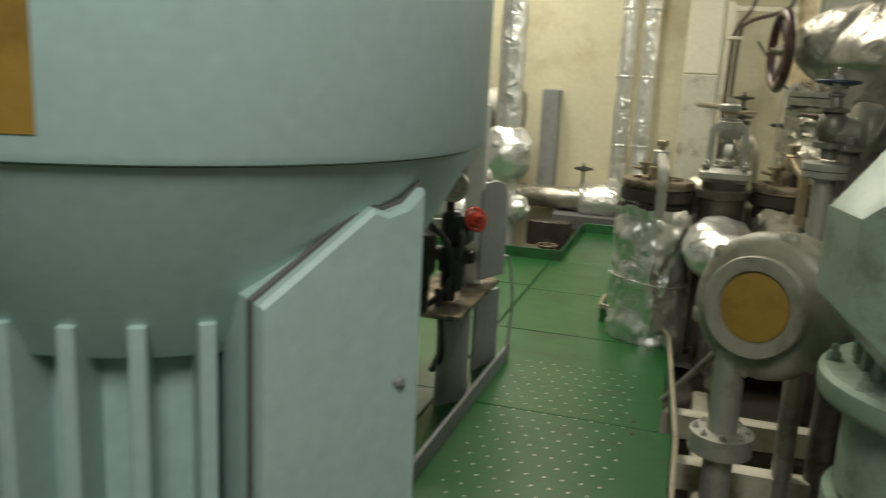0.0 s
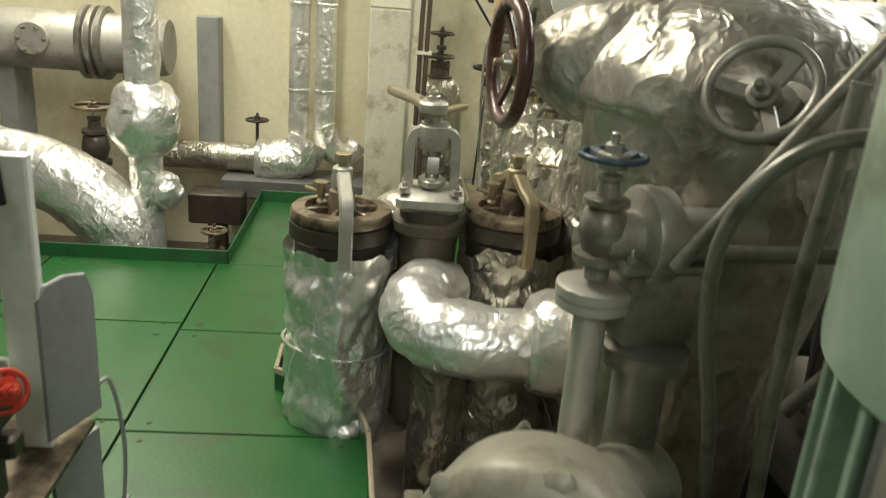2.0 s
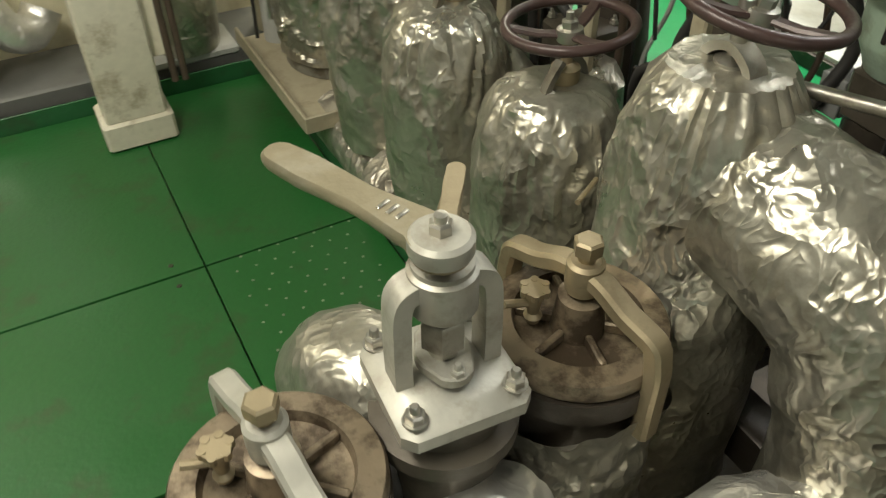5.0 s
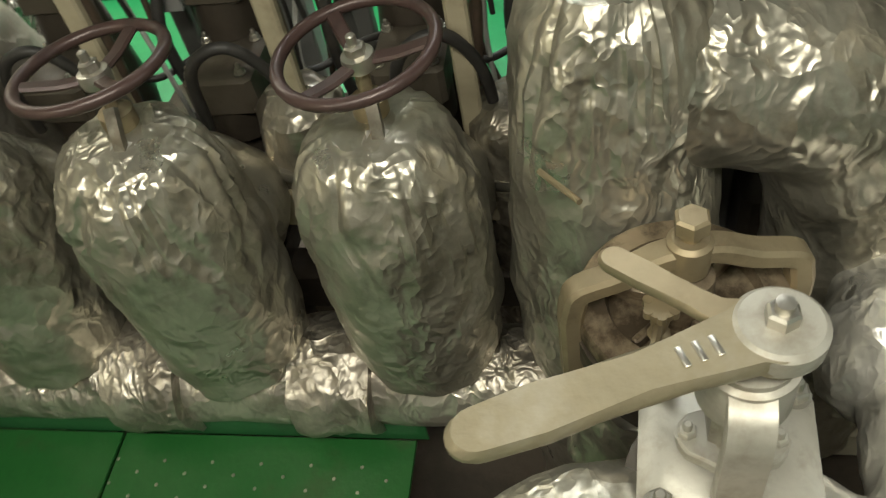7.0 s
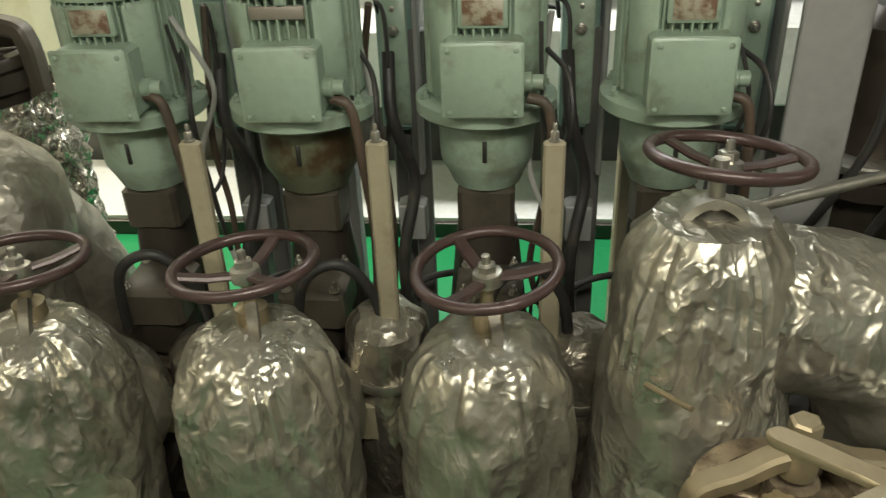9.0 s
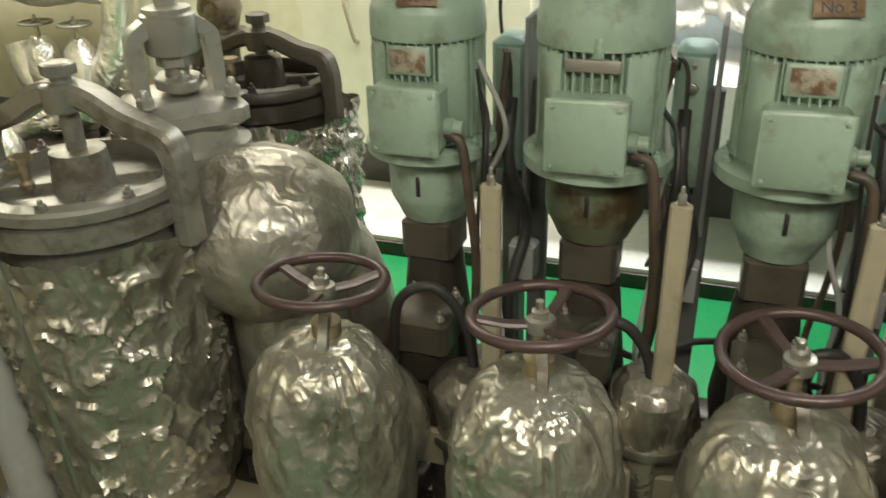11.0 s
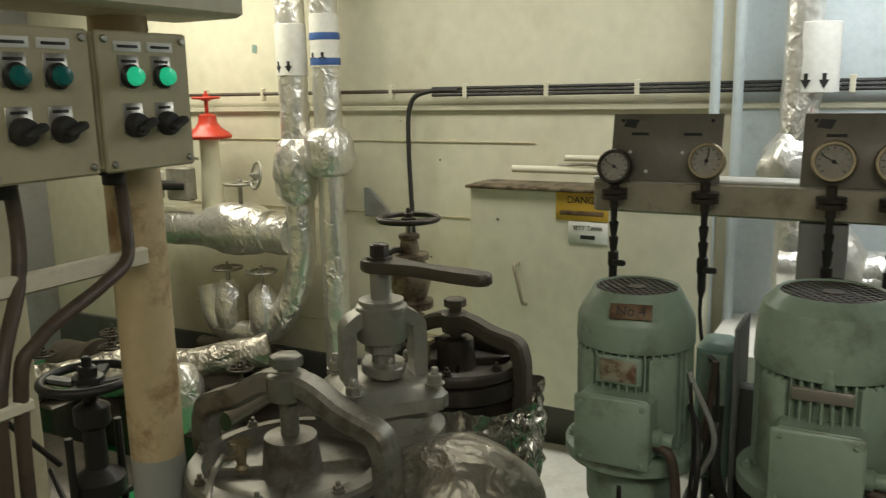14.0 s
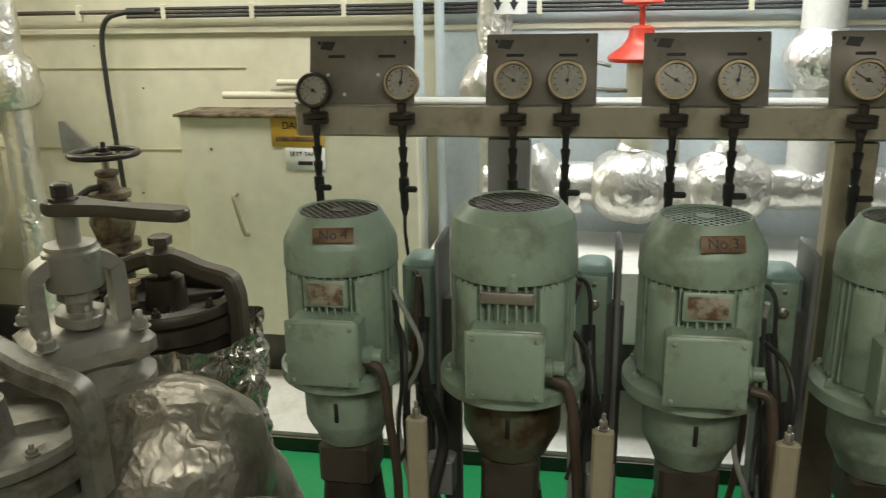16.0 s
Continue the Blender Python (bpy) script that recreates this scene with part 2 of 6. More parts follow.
# ---- shapes ----
class Shape:
    """Collects surfaces for one mesh."""

    def __init__(self, m=None):
        self.v, self.f, self.m = [], [], m or Matrix()

    def sheet(self, rows, around=True, caps=True, m=None):
        """Rows of points, joined to a surface; around: each row is a ring."""
        m = self.m @ (m or Matrix())
        k, w = len(self.v), len(rows[0])
        for row in rows:
            self.v.extend(m @ Vector(p) for p in row)
        last = w if around else w - 1
        for i in range(len(rows) - 1):
            for j in range(last):
                a, b = k + i * w + j, k + i * w + (j + 1) % w
                self.f.append((a, b, b + w, a + w))
        if caps and around:
            self.f.append(tuple(k + j for j in reversed(range(w))))
            self.f.append(tuple(k + (len(rows) - 1) * w + j for j in range(w)))
        return self

    def lathe(self, profile, m=None, seg=32, push=None, caps=True):
        """profile: (radius, height) from below upwards. push(x, y, z, angle) moves the wall outwards."""
        rows = []
        for r, z in profile:
            row = []
            for j in range(seg):
                a = 2 * math.pi * j / seg
                c, s = math.cos(a), math.sin(a)
                d = push(r * c, r * s, z, a) if push and r > 0.004 else 0
                row.append(((r + d) * c, (r + d) * s, z))
            rows.append(row)
        return self.sheet(rows, True, caps, m)

    def sweep(self, path, section, side=None, m=None, push=None, caps=True):
        """A section (side, up) carried along a path; side: its fixed sideways direction, if it has one."""
        path = [Vector(p) for p in path]
        rows, u = [], None
        for i, p in enumerate(path):
            t = (path[min(i + 1, len(path) - 1)] - path[max(i - 1, 0)]).normalized()
            if side is not None:
                s = Vector(side)
            else:
                if u is None:
                    u = Vector((0, 0, 1)) if abs(t.z) < 0.9 else Vector((0, 1, 0))
                s = t.cross(u)
            s = (s - t * s.dot(t)).normalized()
            u = s.cross(t)
            row = []
            for a, b in section:
                o = s * a + u * b
                q = p + o
                if push:
                    q = q + o.normalized() * push(q)
                row.append(q)
            rows.append(row)
        return self.sheet(rows, True, caps, m)

    def pipe(self, path, r, seg=16, push=None, n=0, m=None, caps=True, side=None):
        if n:
            path = curve(path, n)
        return self.sweep(path, [(r * math.cos(2 * math.pi * j / seg), r * math.sin(2 * math.pi * j / seg)) for j in range(seg)],
                          side, m, push, caps)

    def box(self, x, y, z, sx, sy, sz, b=0.004, m=None):
        """A box with chamfered edges, its middle at x, y, z."""
        b = min(b, sx / 3, sy / 3, sz / 3)
        rows = []
        for h, inset in ((-sz / 2, b), (-sz / 2 + b, 0), (sz / 2 - b, 0), (sz / 2, b)):
            p, q = sx / 2 - inset, sy / 2 - inset
            c = min(b, p / 2, q / 2)
            rows.append([(x + i, y + j, z + h) for i, j in (
                (-p, -q + c), (-p + c, -q), (p - c, -q), (p, -q + c), (p, q - c), (p - c, q), (-p + c, q), (-p, q - c))])
        return self.sheet(rows, True, True, m)

    def prism(self, outline, h, m=None, b=0.003):
        """An outline in x and y, raised by h, with a chamfer."""
        cx = sum(p[0] for p in outline) / len(outline)
        cy = sum(p[1] for p in outline) / len(outline)

        def inset(z, d):
            out = []
            for x, y in outline:
                l = math.hypot(x - cx, y - cy) or 1
                out.append((x - (x - cx) / l * d, y - (y - cy) / l * d, z))
            return out
        return self.sheet([inset(0, b), inset(b, 0), inset(h - b, 0), inset(h, b)], True, True, m)

    def ring(self, big, small, m=None, seg=40, sub=10):
        rows = []
        for i in range(seg + 1):
            a = 2 * math.pi * i / seg
            rows.append([((big + small * math.cos(c)) * math.cos(a), (big + small * math.cos(c)) * math.sin(a), small * math.sin(c))
                         for c in (2 * math.pi * j / sub for j in range(sub))])
        return self.sheet(rows, True, False, m)

    def bolt(self, x, y, z, r=0.012, h=0.012, m=None):
        m = (m or Matrix()) @ pose(x, y, z)
        self.lathe([(r * 1.25, 0), (r * 1.25, 0.003)], m, 12)
        self.lathe([(r, 0.003), (r, h * 0.85), (r * 0.8, h)], m, 6)
        return self.lathe([(r * 0.5, h), (r * 0.5, h * 1.6), (r * 0.35, h * 1.75)], m, 8)

    def mesh(self, name, mat, angle=40):
        me = bpy.data.meshes.new(name)
        me.from_pydata([tuple(p) for p in self.v], [], self.f)
        me.validate()
        bm = bmesh.new()
        bm.from_mesh(me)
        bmesh.ops.recalc_face_normals(bm, faces=bm.faces)
        bm.to_mesh(me)
        bm.free()
        me.shade_smooth()
        me.set_sharp_from_angle(angle=radians(angle))
        me.materials.append(mat)
        return me


def curve(points, n=8):
    """A smooth line through points."""
    p = [Vector(q) for q in points]
    p = [p[0] * 2 - p[1]] + p + [p[-1] * 2 - p[-2]]
    out = []
    for i in range(1, len(p) - 2):
        a, b, c, d = p[i - 1:i + 3]
        for k in range(n):
            t = k / n
            out.append(0.5 * ((2 * b) + (c - a) * t + (2 * a - 5 * b + 4 * c - d) * t * t + (3 * b - a - 3 * c + d) * t ** 3))
    out.append(p[-2])
    return out


def crumple(size=0.008, scale=9.0, seed=0.0):
    """Folds of crumpled foil: sharp creases between bulging facets."""
    off = Vector((seed * 3.7, seed * 1.9, seed * 5.3))

    def push(q):
        p = Vector(q) * scale + off
        w = noise.noise_vector(p * 0.7) * 0.6
        return size * (1.6 * abs(noise.noise(p + w)) + 0.8 * abs(noise.noise(p * 2.3 + w)) - 0.7)
    return push


def around(push):
    return lambda x, y, z, a: push((x, y, z))


def part(name, shape, mat, parent, label="", angle=40):
    ob = new(name, shape.mesh(name, mat, angle))
    ob.parent = parent
    if label:
        ob["label"] = label
    return ob


def piece(name, mesh, parent, m):
    """One of many alike pieces, on shared mesh data."""
    ob = new(name, mesh)
    ob.parent = parent
    ob.matrix_basis = m
    return ob


def thing(name, label, category, m=None, group=""):
    ob = new(name)
    ob.empty_display_size = 0.1
    ob.matrix_world = m or Matrix()
    return tagged(ob, label, category, group)


def solid(name, shape, mat, label, category, group="", kind="", angle=40):
    return tagged(new(name, shape.mesh(name, mat, angle)), label, category, group, kind)


def structure(name, shape, mat, angle=40):
    return tagged(new(name, shape.mesh(name, mat, angle)), kind="structure")


def writing(text, size, m, mat, parent, name="lettering"):
    """Flat raised letters, turned into a mesh."""
    cu = bpy.data.curves.new(name, "FONT")
    cu.body, cu.size, cu.extrude = text, size, 0.0006
    cu.align_x, cu.align_y = "CENTER", "CENTER"
    tmp = bpy.data.objects.new(name, cu)
    scene.collection.objects.link(tmp)
    dg = bpy.context.evaluated_depsgraph_get()
    me = bpy.data.meshes.new_from_object(tmp.evaluated_get(dg))
    bpy.data.objects.remove(tmp)
    me.transform(m)
    me.materials.clear()
    me.materials.append(mat)
    ob = new(name, me)
    ob.parent = parent
    return ob


def facing(x, y, z, yaw):
    """A plane pose: local z looks out along yaw (degrees from +x, level), local y up."""
    return pose(x, y, z, 0, 0, yaw) @ pose(0, 0, 0, 90, 0, 90)


# ---- the room ----
structure("bilge", Shape().box(0.25, 3.7, -0.5, 6.9, 13.0, 0.1), BILGE)
structure("floor_east", Shape().box(2.75, 6.0, -0.03, 1.5, 8.4, 0.06), GREEN_CLEAN)
structure("floor_corner", Shape().box(1.5, 8.35, -0.03, 0.99, 3.3, 0.06), GREEN_CLEAN)
structure("wall_end", Shape().box(-1.05, 6.68, 1.1, 4.1, 0.1, 3.3), CREAM)
structure("wall_east", Shape().box(3.56, 3.7, 1.1, 0.12, 13.0, 3.3), CREAM_EAST)
# West and south walls are unseen; their grey keeps bounced light low.
structure("wall_west", Shape().box(-3.15, 3.7, 1.1, 0.1, 13.0, 3.3), GREY)
structure("wall_south", Shape().box(0.2, -2.65, 1.1, 6.6, 0.1, 3.3), GREY)
structure("wall_north", Shape().box(2.2, 10.05, 1.1, 2.6, 0.1, 3.3), GREY)
structure("wall_return", Shape().box(0.95, 8.37, 1.1, 0.1, 3.26, 3.3), CREAM)
structure("ceiling", Shape().box(0.2, 3.7, 2.83, 6.8, 13.0, 0.1), GREY)
structure("wall_east_band", Shape().box(3.485, 3.7, 0.17, 0.03, 12.6, 0.34), GREY_DARK)
structure("wall_east_stiffener", Shape().box(3.488, 5.6, 1.795, 0.024, 8.6, 0.03, 0.006), CREAM_EAST)
structure("trim_blue_wall", Shape().box(3.492, 3.6, 1.5, 0.012, 3.3, 2.2), PALE_BLUE)
structure("ledge_tank_top", Shape().box(3.1, 4.75, 0.05, 0.6, 5.1, 0.09, 0.01), WHITE)
# Thin dark strip paints in the shadow line along the white ledge's front edge.
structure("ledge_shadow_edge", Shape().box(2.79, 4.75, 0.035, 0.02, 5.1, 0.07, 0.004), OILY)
structure("ledge_white", Shape().box(3.2, 3.55, 0.70, 0.6, 3.4, 0.32, 0.01), WHITE)
structure("ledge_low", Shape().box(0.3, 6.38, 0.05, 2.0, 0.34, 0.12, 0.01), GREY_DARK)
seams = Shape()
for z in (1.62, 1.22, 0.55):
    seams.box(3.497, 7.4, z, 0.008, 2.4, 0.006, 0.001)
    seams.box(3.483, 3.8, z - 0.1, 0.008, 2.4, 0.006, 0.001)
structure("wall_weld_seams", seams, BEIGE)


# green walkway of loose plates, round the cut-outs for the strainer and the pipe recess
def plate(outline, z=0.0):
    return Shape().prism(outline, 0.012, pose(0, 0, z - 0.012), 0.002)


floor = structure("floor", Shape().box(-0.9, 1.7, -0.06, 1.1, 6.7, 0.06), GREY_DARK)
GAP = 0.004
rows_y = [-1.6, -0.72, 0.14, 1.02, 1.88, 2.76, 3.64, 4.36, 5.09]
for i in range(len(rows_y) - 1):
    for x0, x1 in ((-2.0, -1.25), (-1.25, -0.5), (-0.5, 0.30 if i < 5 else 0.26)):
        y0, y1 = rows_y[i] + GAP, rows_y[i + 1] - GAP
        shift = 0.06 if x0 < -1 or x1 < -0.4 else 0
        if i == 6 and x1 > 0.2:
            out = [(x0 + GAP, y0), (0.24, y0), (0.19, 3.76), (-0.065, 3.92), (-0.06, y1), (x0 + GAP, y1)]
        elif i == 7 and x1 > 0.2:
            out = [(x0 + GAP, y0), (0.26, y0), (0.26, y1), (x0 + GAP, y1)]
        else:
            out = [(x0 + GAP, y0 + shift), (x1 - GAP, y0 + shift), (x1 - GAP, y1 + shift), (x0 + GAP, y1 + shift)]
        part("floor_plate", plate(out), GREEN, floor)
for x0, x1, y0, y1 in ((0.26, 0.80, 4.36, 5.09), (-0.45, 0.26, 5.09, 6.15), (0.26, 0.80, 5.09, 6.15)):
    part("floor_plate", plate([(x0 + GAP, y0 + GAP), (x1, y0 + GAP), (x1, y1 - GAP), (x0 + GAP, y1 - GAP)]), GREEN, floor)
studs = Shape()
for i in range(9):
    for j in range(34):
        studs.lathe([(0.005, 0), (0.004, 0.0012)], pose(-0.30 + i * 0.052 + 0.026 * (j % 2), 1.2 + j * 0.062, 0), 6)
for i in range(7):
    for j in range(12):
        studs.lathe([(0.005, 0), (0.004, 0.0012)], pose(0.34 + i * 0.06 + 0.03 * (j % 2), 4.42 + j * 0.06, 0), 6)
ob = part("plate_studs", studs, STEEL, floor)
ob["kind"] = "stuff"
holes = Shape()
for y in rows_y[1:]:
    for x in (-1.9, -1.32, -1.18, -0.57, -0.43, 0.17):
        for d in (-0.05, 0.05):
            holes.lathe([(0.009, 0), (0.007, 0.0025)], pose(x, y + d, 0), 8)
part("plate_screws", holes, OILY, floor)


def coaming(points, h=0.055, t=0.008, z=0.0):
    s = Shape()
    for (x0, y0), (x1, y1) in zip(points, points[1:]):
        l = math.hypot(x1 - x0, y1 - y0)
        m = pose((x0 + x1) / 2, (y0 + y1) / 2, z + h / 2, 0, 0, math.degrees(math.atan2(y1 - y0, x1 - x0)))
        s.box(0, 0, 0, l + t, t, h + 0.02, 0.002, m)
    return s


structure("coaming_strainer", coaming([(0.31, -1.4), (0.305, 2.55), (0.25, 3.55), (0.195, 3.77), (-0.072, 3.925), (-0.072, 4.13)], 0.06), GREEN_EDGE)
structure("trim_coaming_cap", coaming([(0.305, 1.2), (0.305, 2.55), (0.25, 3.55), (0.195, 3.77), (-0.072, 3.925), (-0.072, 4.10)], 0.003, 0.014, 0.073), BEIGE_DARK)
structure("coaming_recess", coaming([(-2.0, 5.09), (-0.45, 5.09), (-0.45, 6.16), (0.81, 6.16)]), GREEN_EDGE)
structure("coaming_valves", coaming([(0.81, 4.34), (0.81, 6.16)], 0.05, 0.006), GREEN_EDGE)
structure("coaming_motor", coaming([(-0.38, 2.1), (-0.36, 3.25)], 0.05, 0.012), GREY)

# steel bearers below the pumps
bearers = Shape()
for y in (2.0, 2.35, 2.75, 3.15):
    bearers.box(0.75, y, -0.12, 1.0, 0.06, 0.10, 0.006)
for x in (0.40, 0.95):
    bearers.box(x, 2.4, -0.2, 0.06, 2.4, 0.10, 0.006)
structure("pump_bearers", bearers, COLUMN_LOW)
bearers = Shape()
for x in (1.15, 1.75):
    bearers.box(x, 4.5, 0.16, 0.10, 2.6, 0.12, 0.006)
for y in (3.4, 3.93, 4.33, 4.73, 5.13, 5.5):
    bearers.box(1.45, y, 0.24, 0.7, 0.10, 0.08, 0.006)
    bearers.box(1.15, y, -0.15, 0.08, 0.08, 0.55, 0.006)
    bearers.box(1.75, y, -0.15, 0.08, 0.08, 0.55, 0.006)
structure("motor_bearers", bearers, OILY)


# ---- valves and wheels ----
def wheel_parts(parent, m, r=0.125, tube=0.011, spokes=3, mat=WHEEL, hub_mat=STEEL, dish=0.02):
    """A handwheel in the plane of m, hub on its axis."""
    w = part("handwheel", Shape(m).ring(r, tube), mat, parent)
    for i in range(spokes):
        a = 2 * math.pi * i / spokes + 0.5
        c, s = math.cos(a), math.sin(a)
        sp = Shape(m).sweep([(0.02 * c, 0.02 * s, -dish), (r * 0.5 * c, r * 0.5 * s, -dish * 0.8), (r * c, r * s, 0)],
                            [(-0.010, -0.005), (0.010, -0.005), (0.013, 0.0), (0.010, 0.005), (-0.010, 0.005), (-0.013, 0.0)], (-s, c, 0))
        part("spoke", sp, mat, w)
    hub = Shape(m).lathe([(0.026, -dish - 0.012), (0.028, -dish), (0.026, -dish + 0.012), (0.018, -dish + 0.014)], None, 20)
    hub.lathe([(0.017, -dish + 0.014), (0.017, -dish + 0.027), (0.013, -dish + 0.03)], None, 6)
    hub.lathe([(0.008, -dish + 0.03), (0.008, -dish + 0.045), (0.006, -dish + 0.047)], None, 10)
    part("hub", hub, hub_mat, w)
    return w


def bag(r, z0, z1, seed, lean=0.0, neck=0.075, pleats=9, gather=0.55):
    """A sack of foil over a valve, gathered to a neck at the top."""
    push = crumple(0.012, 7.0, seed)
    h = z1 - z0

    def wall(x, y, z, a):
        u = max(0.0, (z - z0) / h - gather) / (1 - gather)
        fold = math.sin(pleats * a + 5.0 * noise.noise(Vector((math.cos(a), math.sin(a), seed + z * 3)) * 1.7) + seed)
        return push((x, y, z)) + 0.034 * u * (1.15 - u) * (abs(fold) - 0.5) * (0.6 + 0.8 * abs(math.sin(2.5 * a + seed)))
    prof = []
    for i in range(34):
        t = i / 33
        if t < 0.52:
            k = 0.90 + 0.10 * math.sin(t / 0.52 * math.pi / 2)
        else:
            q = (t - 0.52) / 0.48
            k = neck / r + (1 - neck / r) * math.sqrt(max(0.0, 1 - q ** 2.1))
        prof.append((r * k, z0 + h * t))
    return Shape(pose(0, 0, 0, 0, lean)).lathe(prof, None, 120, wall)


def lagged_valve(x, y, top, seed, group="row of lagged valves"):
    """A valve under a foil sack, with its handwheel above."""
    v = thing("lagged_globe_valve", "globe valve wrapped in dull crumpled foil with dark red handwheel",
              "valve", pose(x, y, 0), group)
    part("foil_jacket", bag(0.172, 0.22, top - 0.12, seed, -2), FOIL_OLD, v)
    hump = Shape().lathe([(0.13 * math.sin(math.pi * (0.08 + 0.92 * i / 14) / 1.0), 0.33 + 0.4 * i / 14) for i in range(15)],
                         pose(0.13, -0.03, 0), 40, around(crumple(0.012, 9, seed + 4)))
    part("rear_jacket", hump, FOIL_OLD, v)
    yoke = Shape().sweep(curve([(-0.07, -0.02, top - 0.17), (-0.055, -0.02, top - 0.11), (-0.02, -0.01, top - 0.07)], 5),
                         [(-0.010, -0.007), (0.010, -0.007), (0.010, 0.007), (-0.010, 0.007)], (0, 1, 0))
    yoke.sweep(curve([(0.07, 0.02, top - 0.17), (0.055, 0.02, top - 0.11), (0.02, 0.01, top - 0.07)], 5),
               [(-0.010, -0.007), (0.010, -0.007), (0.010, 0.007), (-0.010, 0.007)], (0, 1, 0))
    part("yoke", yoke, SILVER_B, v)
    bands = Shape()
    for i in range(3):
        bands.pipe(curve([(-0.105, -0.030 + 0.014 * i, top - 0.21), (-0.085, -0.030 + 0.014 * i, top - 0.14), (-0.045, -0.030 + 0.014 * i, top - 0.125)], 5), 0.007, 8)
    part("tied_neck", bands, FOIL, v)
    stem = Shape().lathe([(0.03, top - 0.17), (0.03, top - 0.09), (0.018, top - 0.085), (0.012, top - 0.08), (0.012, top - 0.01)], None, 16)
    part("stem", stem, BRASS, v)
    wheel_parts(v, pose(0, 0, top + 0.0, 4 * math.sin(seed), 5, 40 * seed), 0.125)
    return v


lagged_valve(0.945, 5.18, 0.955, 1)
lagged_valve(0.93, 4.74, 0.965, 2)
lagged_valve(0.945, 4.31, 0.955, 3)

tall = thing("tall_lagged_valve", "tall angle valve wrapped in crumpled foil with a red-brown handwheel", "valve", pose(0.975, 3.93, 0))
part("foil_jacket", bag(0.188, -0.45, 1.045, 5, 0, 0.10, 11, 0.80), FOIL_OLD, tall)
part("branch_jacket", Shape().pipe([(0.02, -0.02, 0.84), (0.03, -0.2, 0.84), (0.04, -0.33, 0.78), (0.05, -0.42, 0.55), (0.05, -0.43, 0.2), (0.05, -0.43, -0.2)],
                                   0.155, 40, crumple(0.014, 6, 8), 9), FOIL_OLD, tall)
part("stem", Shape().lathe([(0.03, 0.98), (0.03, 1.05), (0.013, 1.06), (0.013, 1.15)], None, 16), STEEL, tall)
arch = Shape()
arch.sweep(curve([(0, -0.05, 1.0), (0, -0.045, 1.05), (0, 0, 1.075), (0, 0.045, 1.05), (0, 0.05, 1.0)], 6),
           [(-0.018, -0.008), (0.018, -0.008), (0.018, 0.008), (-0.018, 0.008)], (1, 0, 0))
part("yoke", arch, SILVER, tall)
wheel_parts(tall, pose(0.02, -0.015, 1.145, 6, 6, 15), 0.128)
part("tie_rod", Shape().pipe([(-0.23, 0.05, 0.82), (-0.145, 0.11, 0.80)], 0.005, 8), BRASS, tall)

man = thing("manifold_pipe", "long foil-wrapped manifold pipe below the row of valves", "pipe")
part("pipe_jacket", Shape().pipe([(0.90, 3.95 + 0.06 * i, 0.12) for i in range(27)], 0.115, 36, crumple(0.009, 7, 3)), FOIL_DIRTY, man)
for y in (4.52, 4.96):
    part("flange_jacket", Shape().pipe([(0.89, y + 0.03 * i, 0.13) for i in range(-3, 4)], 0.135, 32, crumple(0.016, 9, y)), FOIL_DIRTY, man)


def pipe_clutter(name, label, pts, r, mat, n=8):
    return solid(name, Shape().pipe(pts, r, 12, None, n), mat, label, "pipe")


pipe_clutter("bypass_pipe", "thin steel rod running past the tall valve", [(1.05, 4.0, 0.98), (1.2, 3.4, 1.06), (1.35, 2.8, 1.1)], 0.012, STEEL)


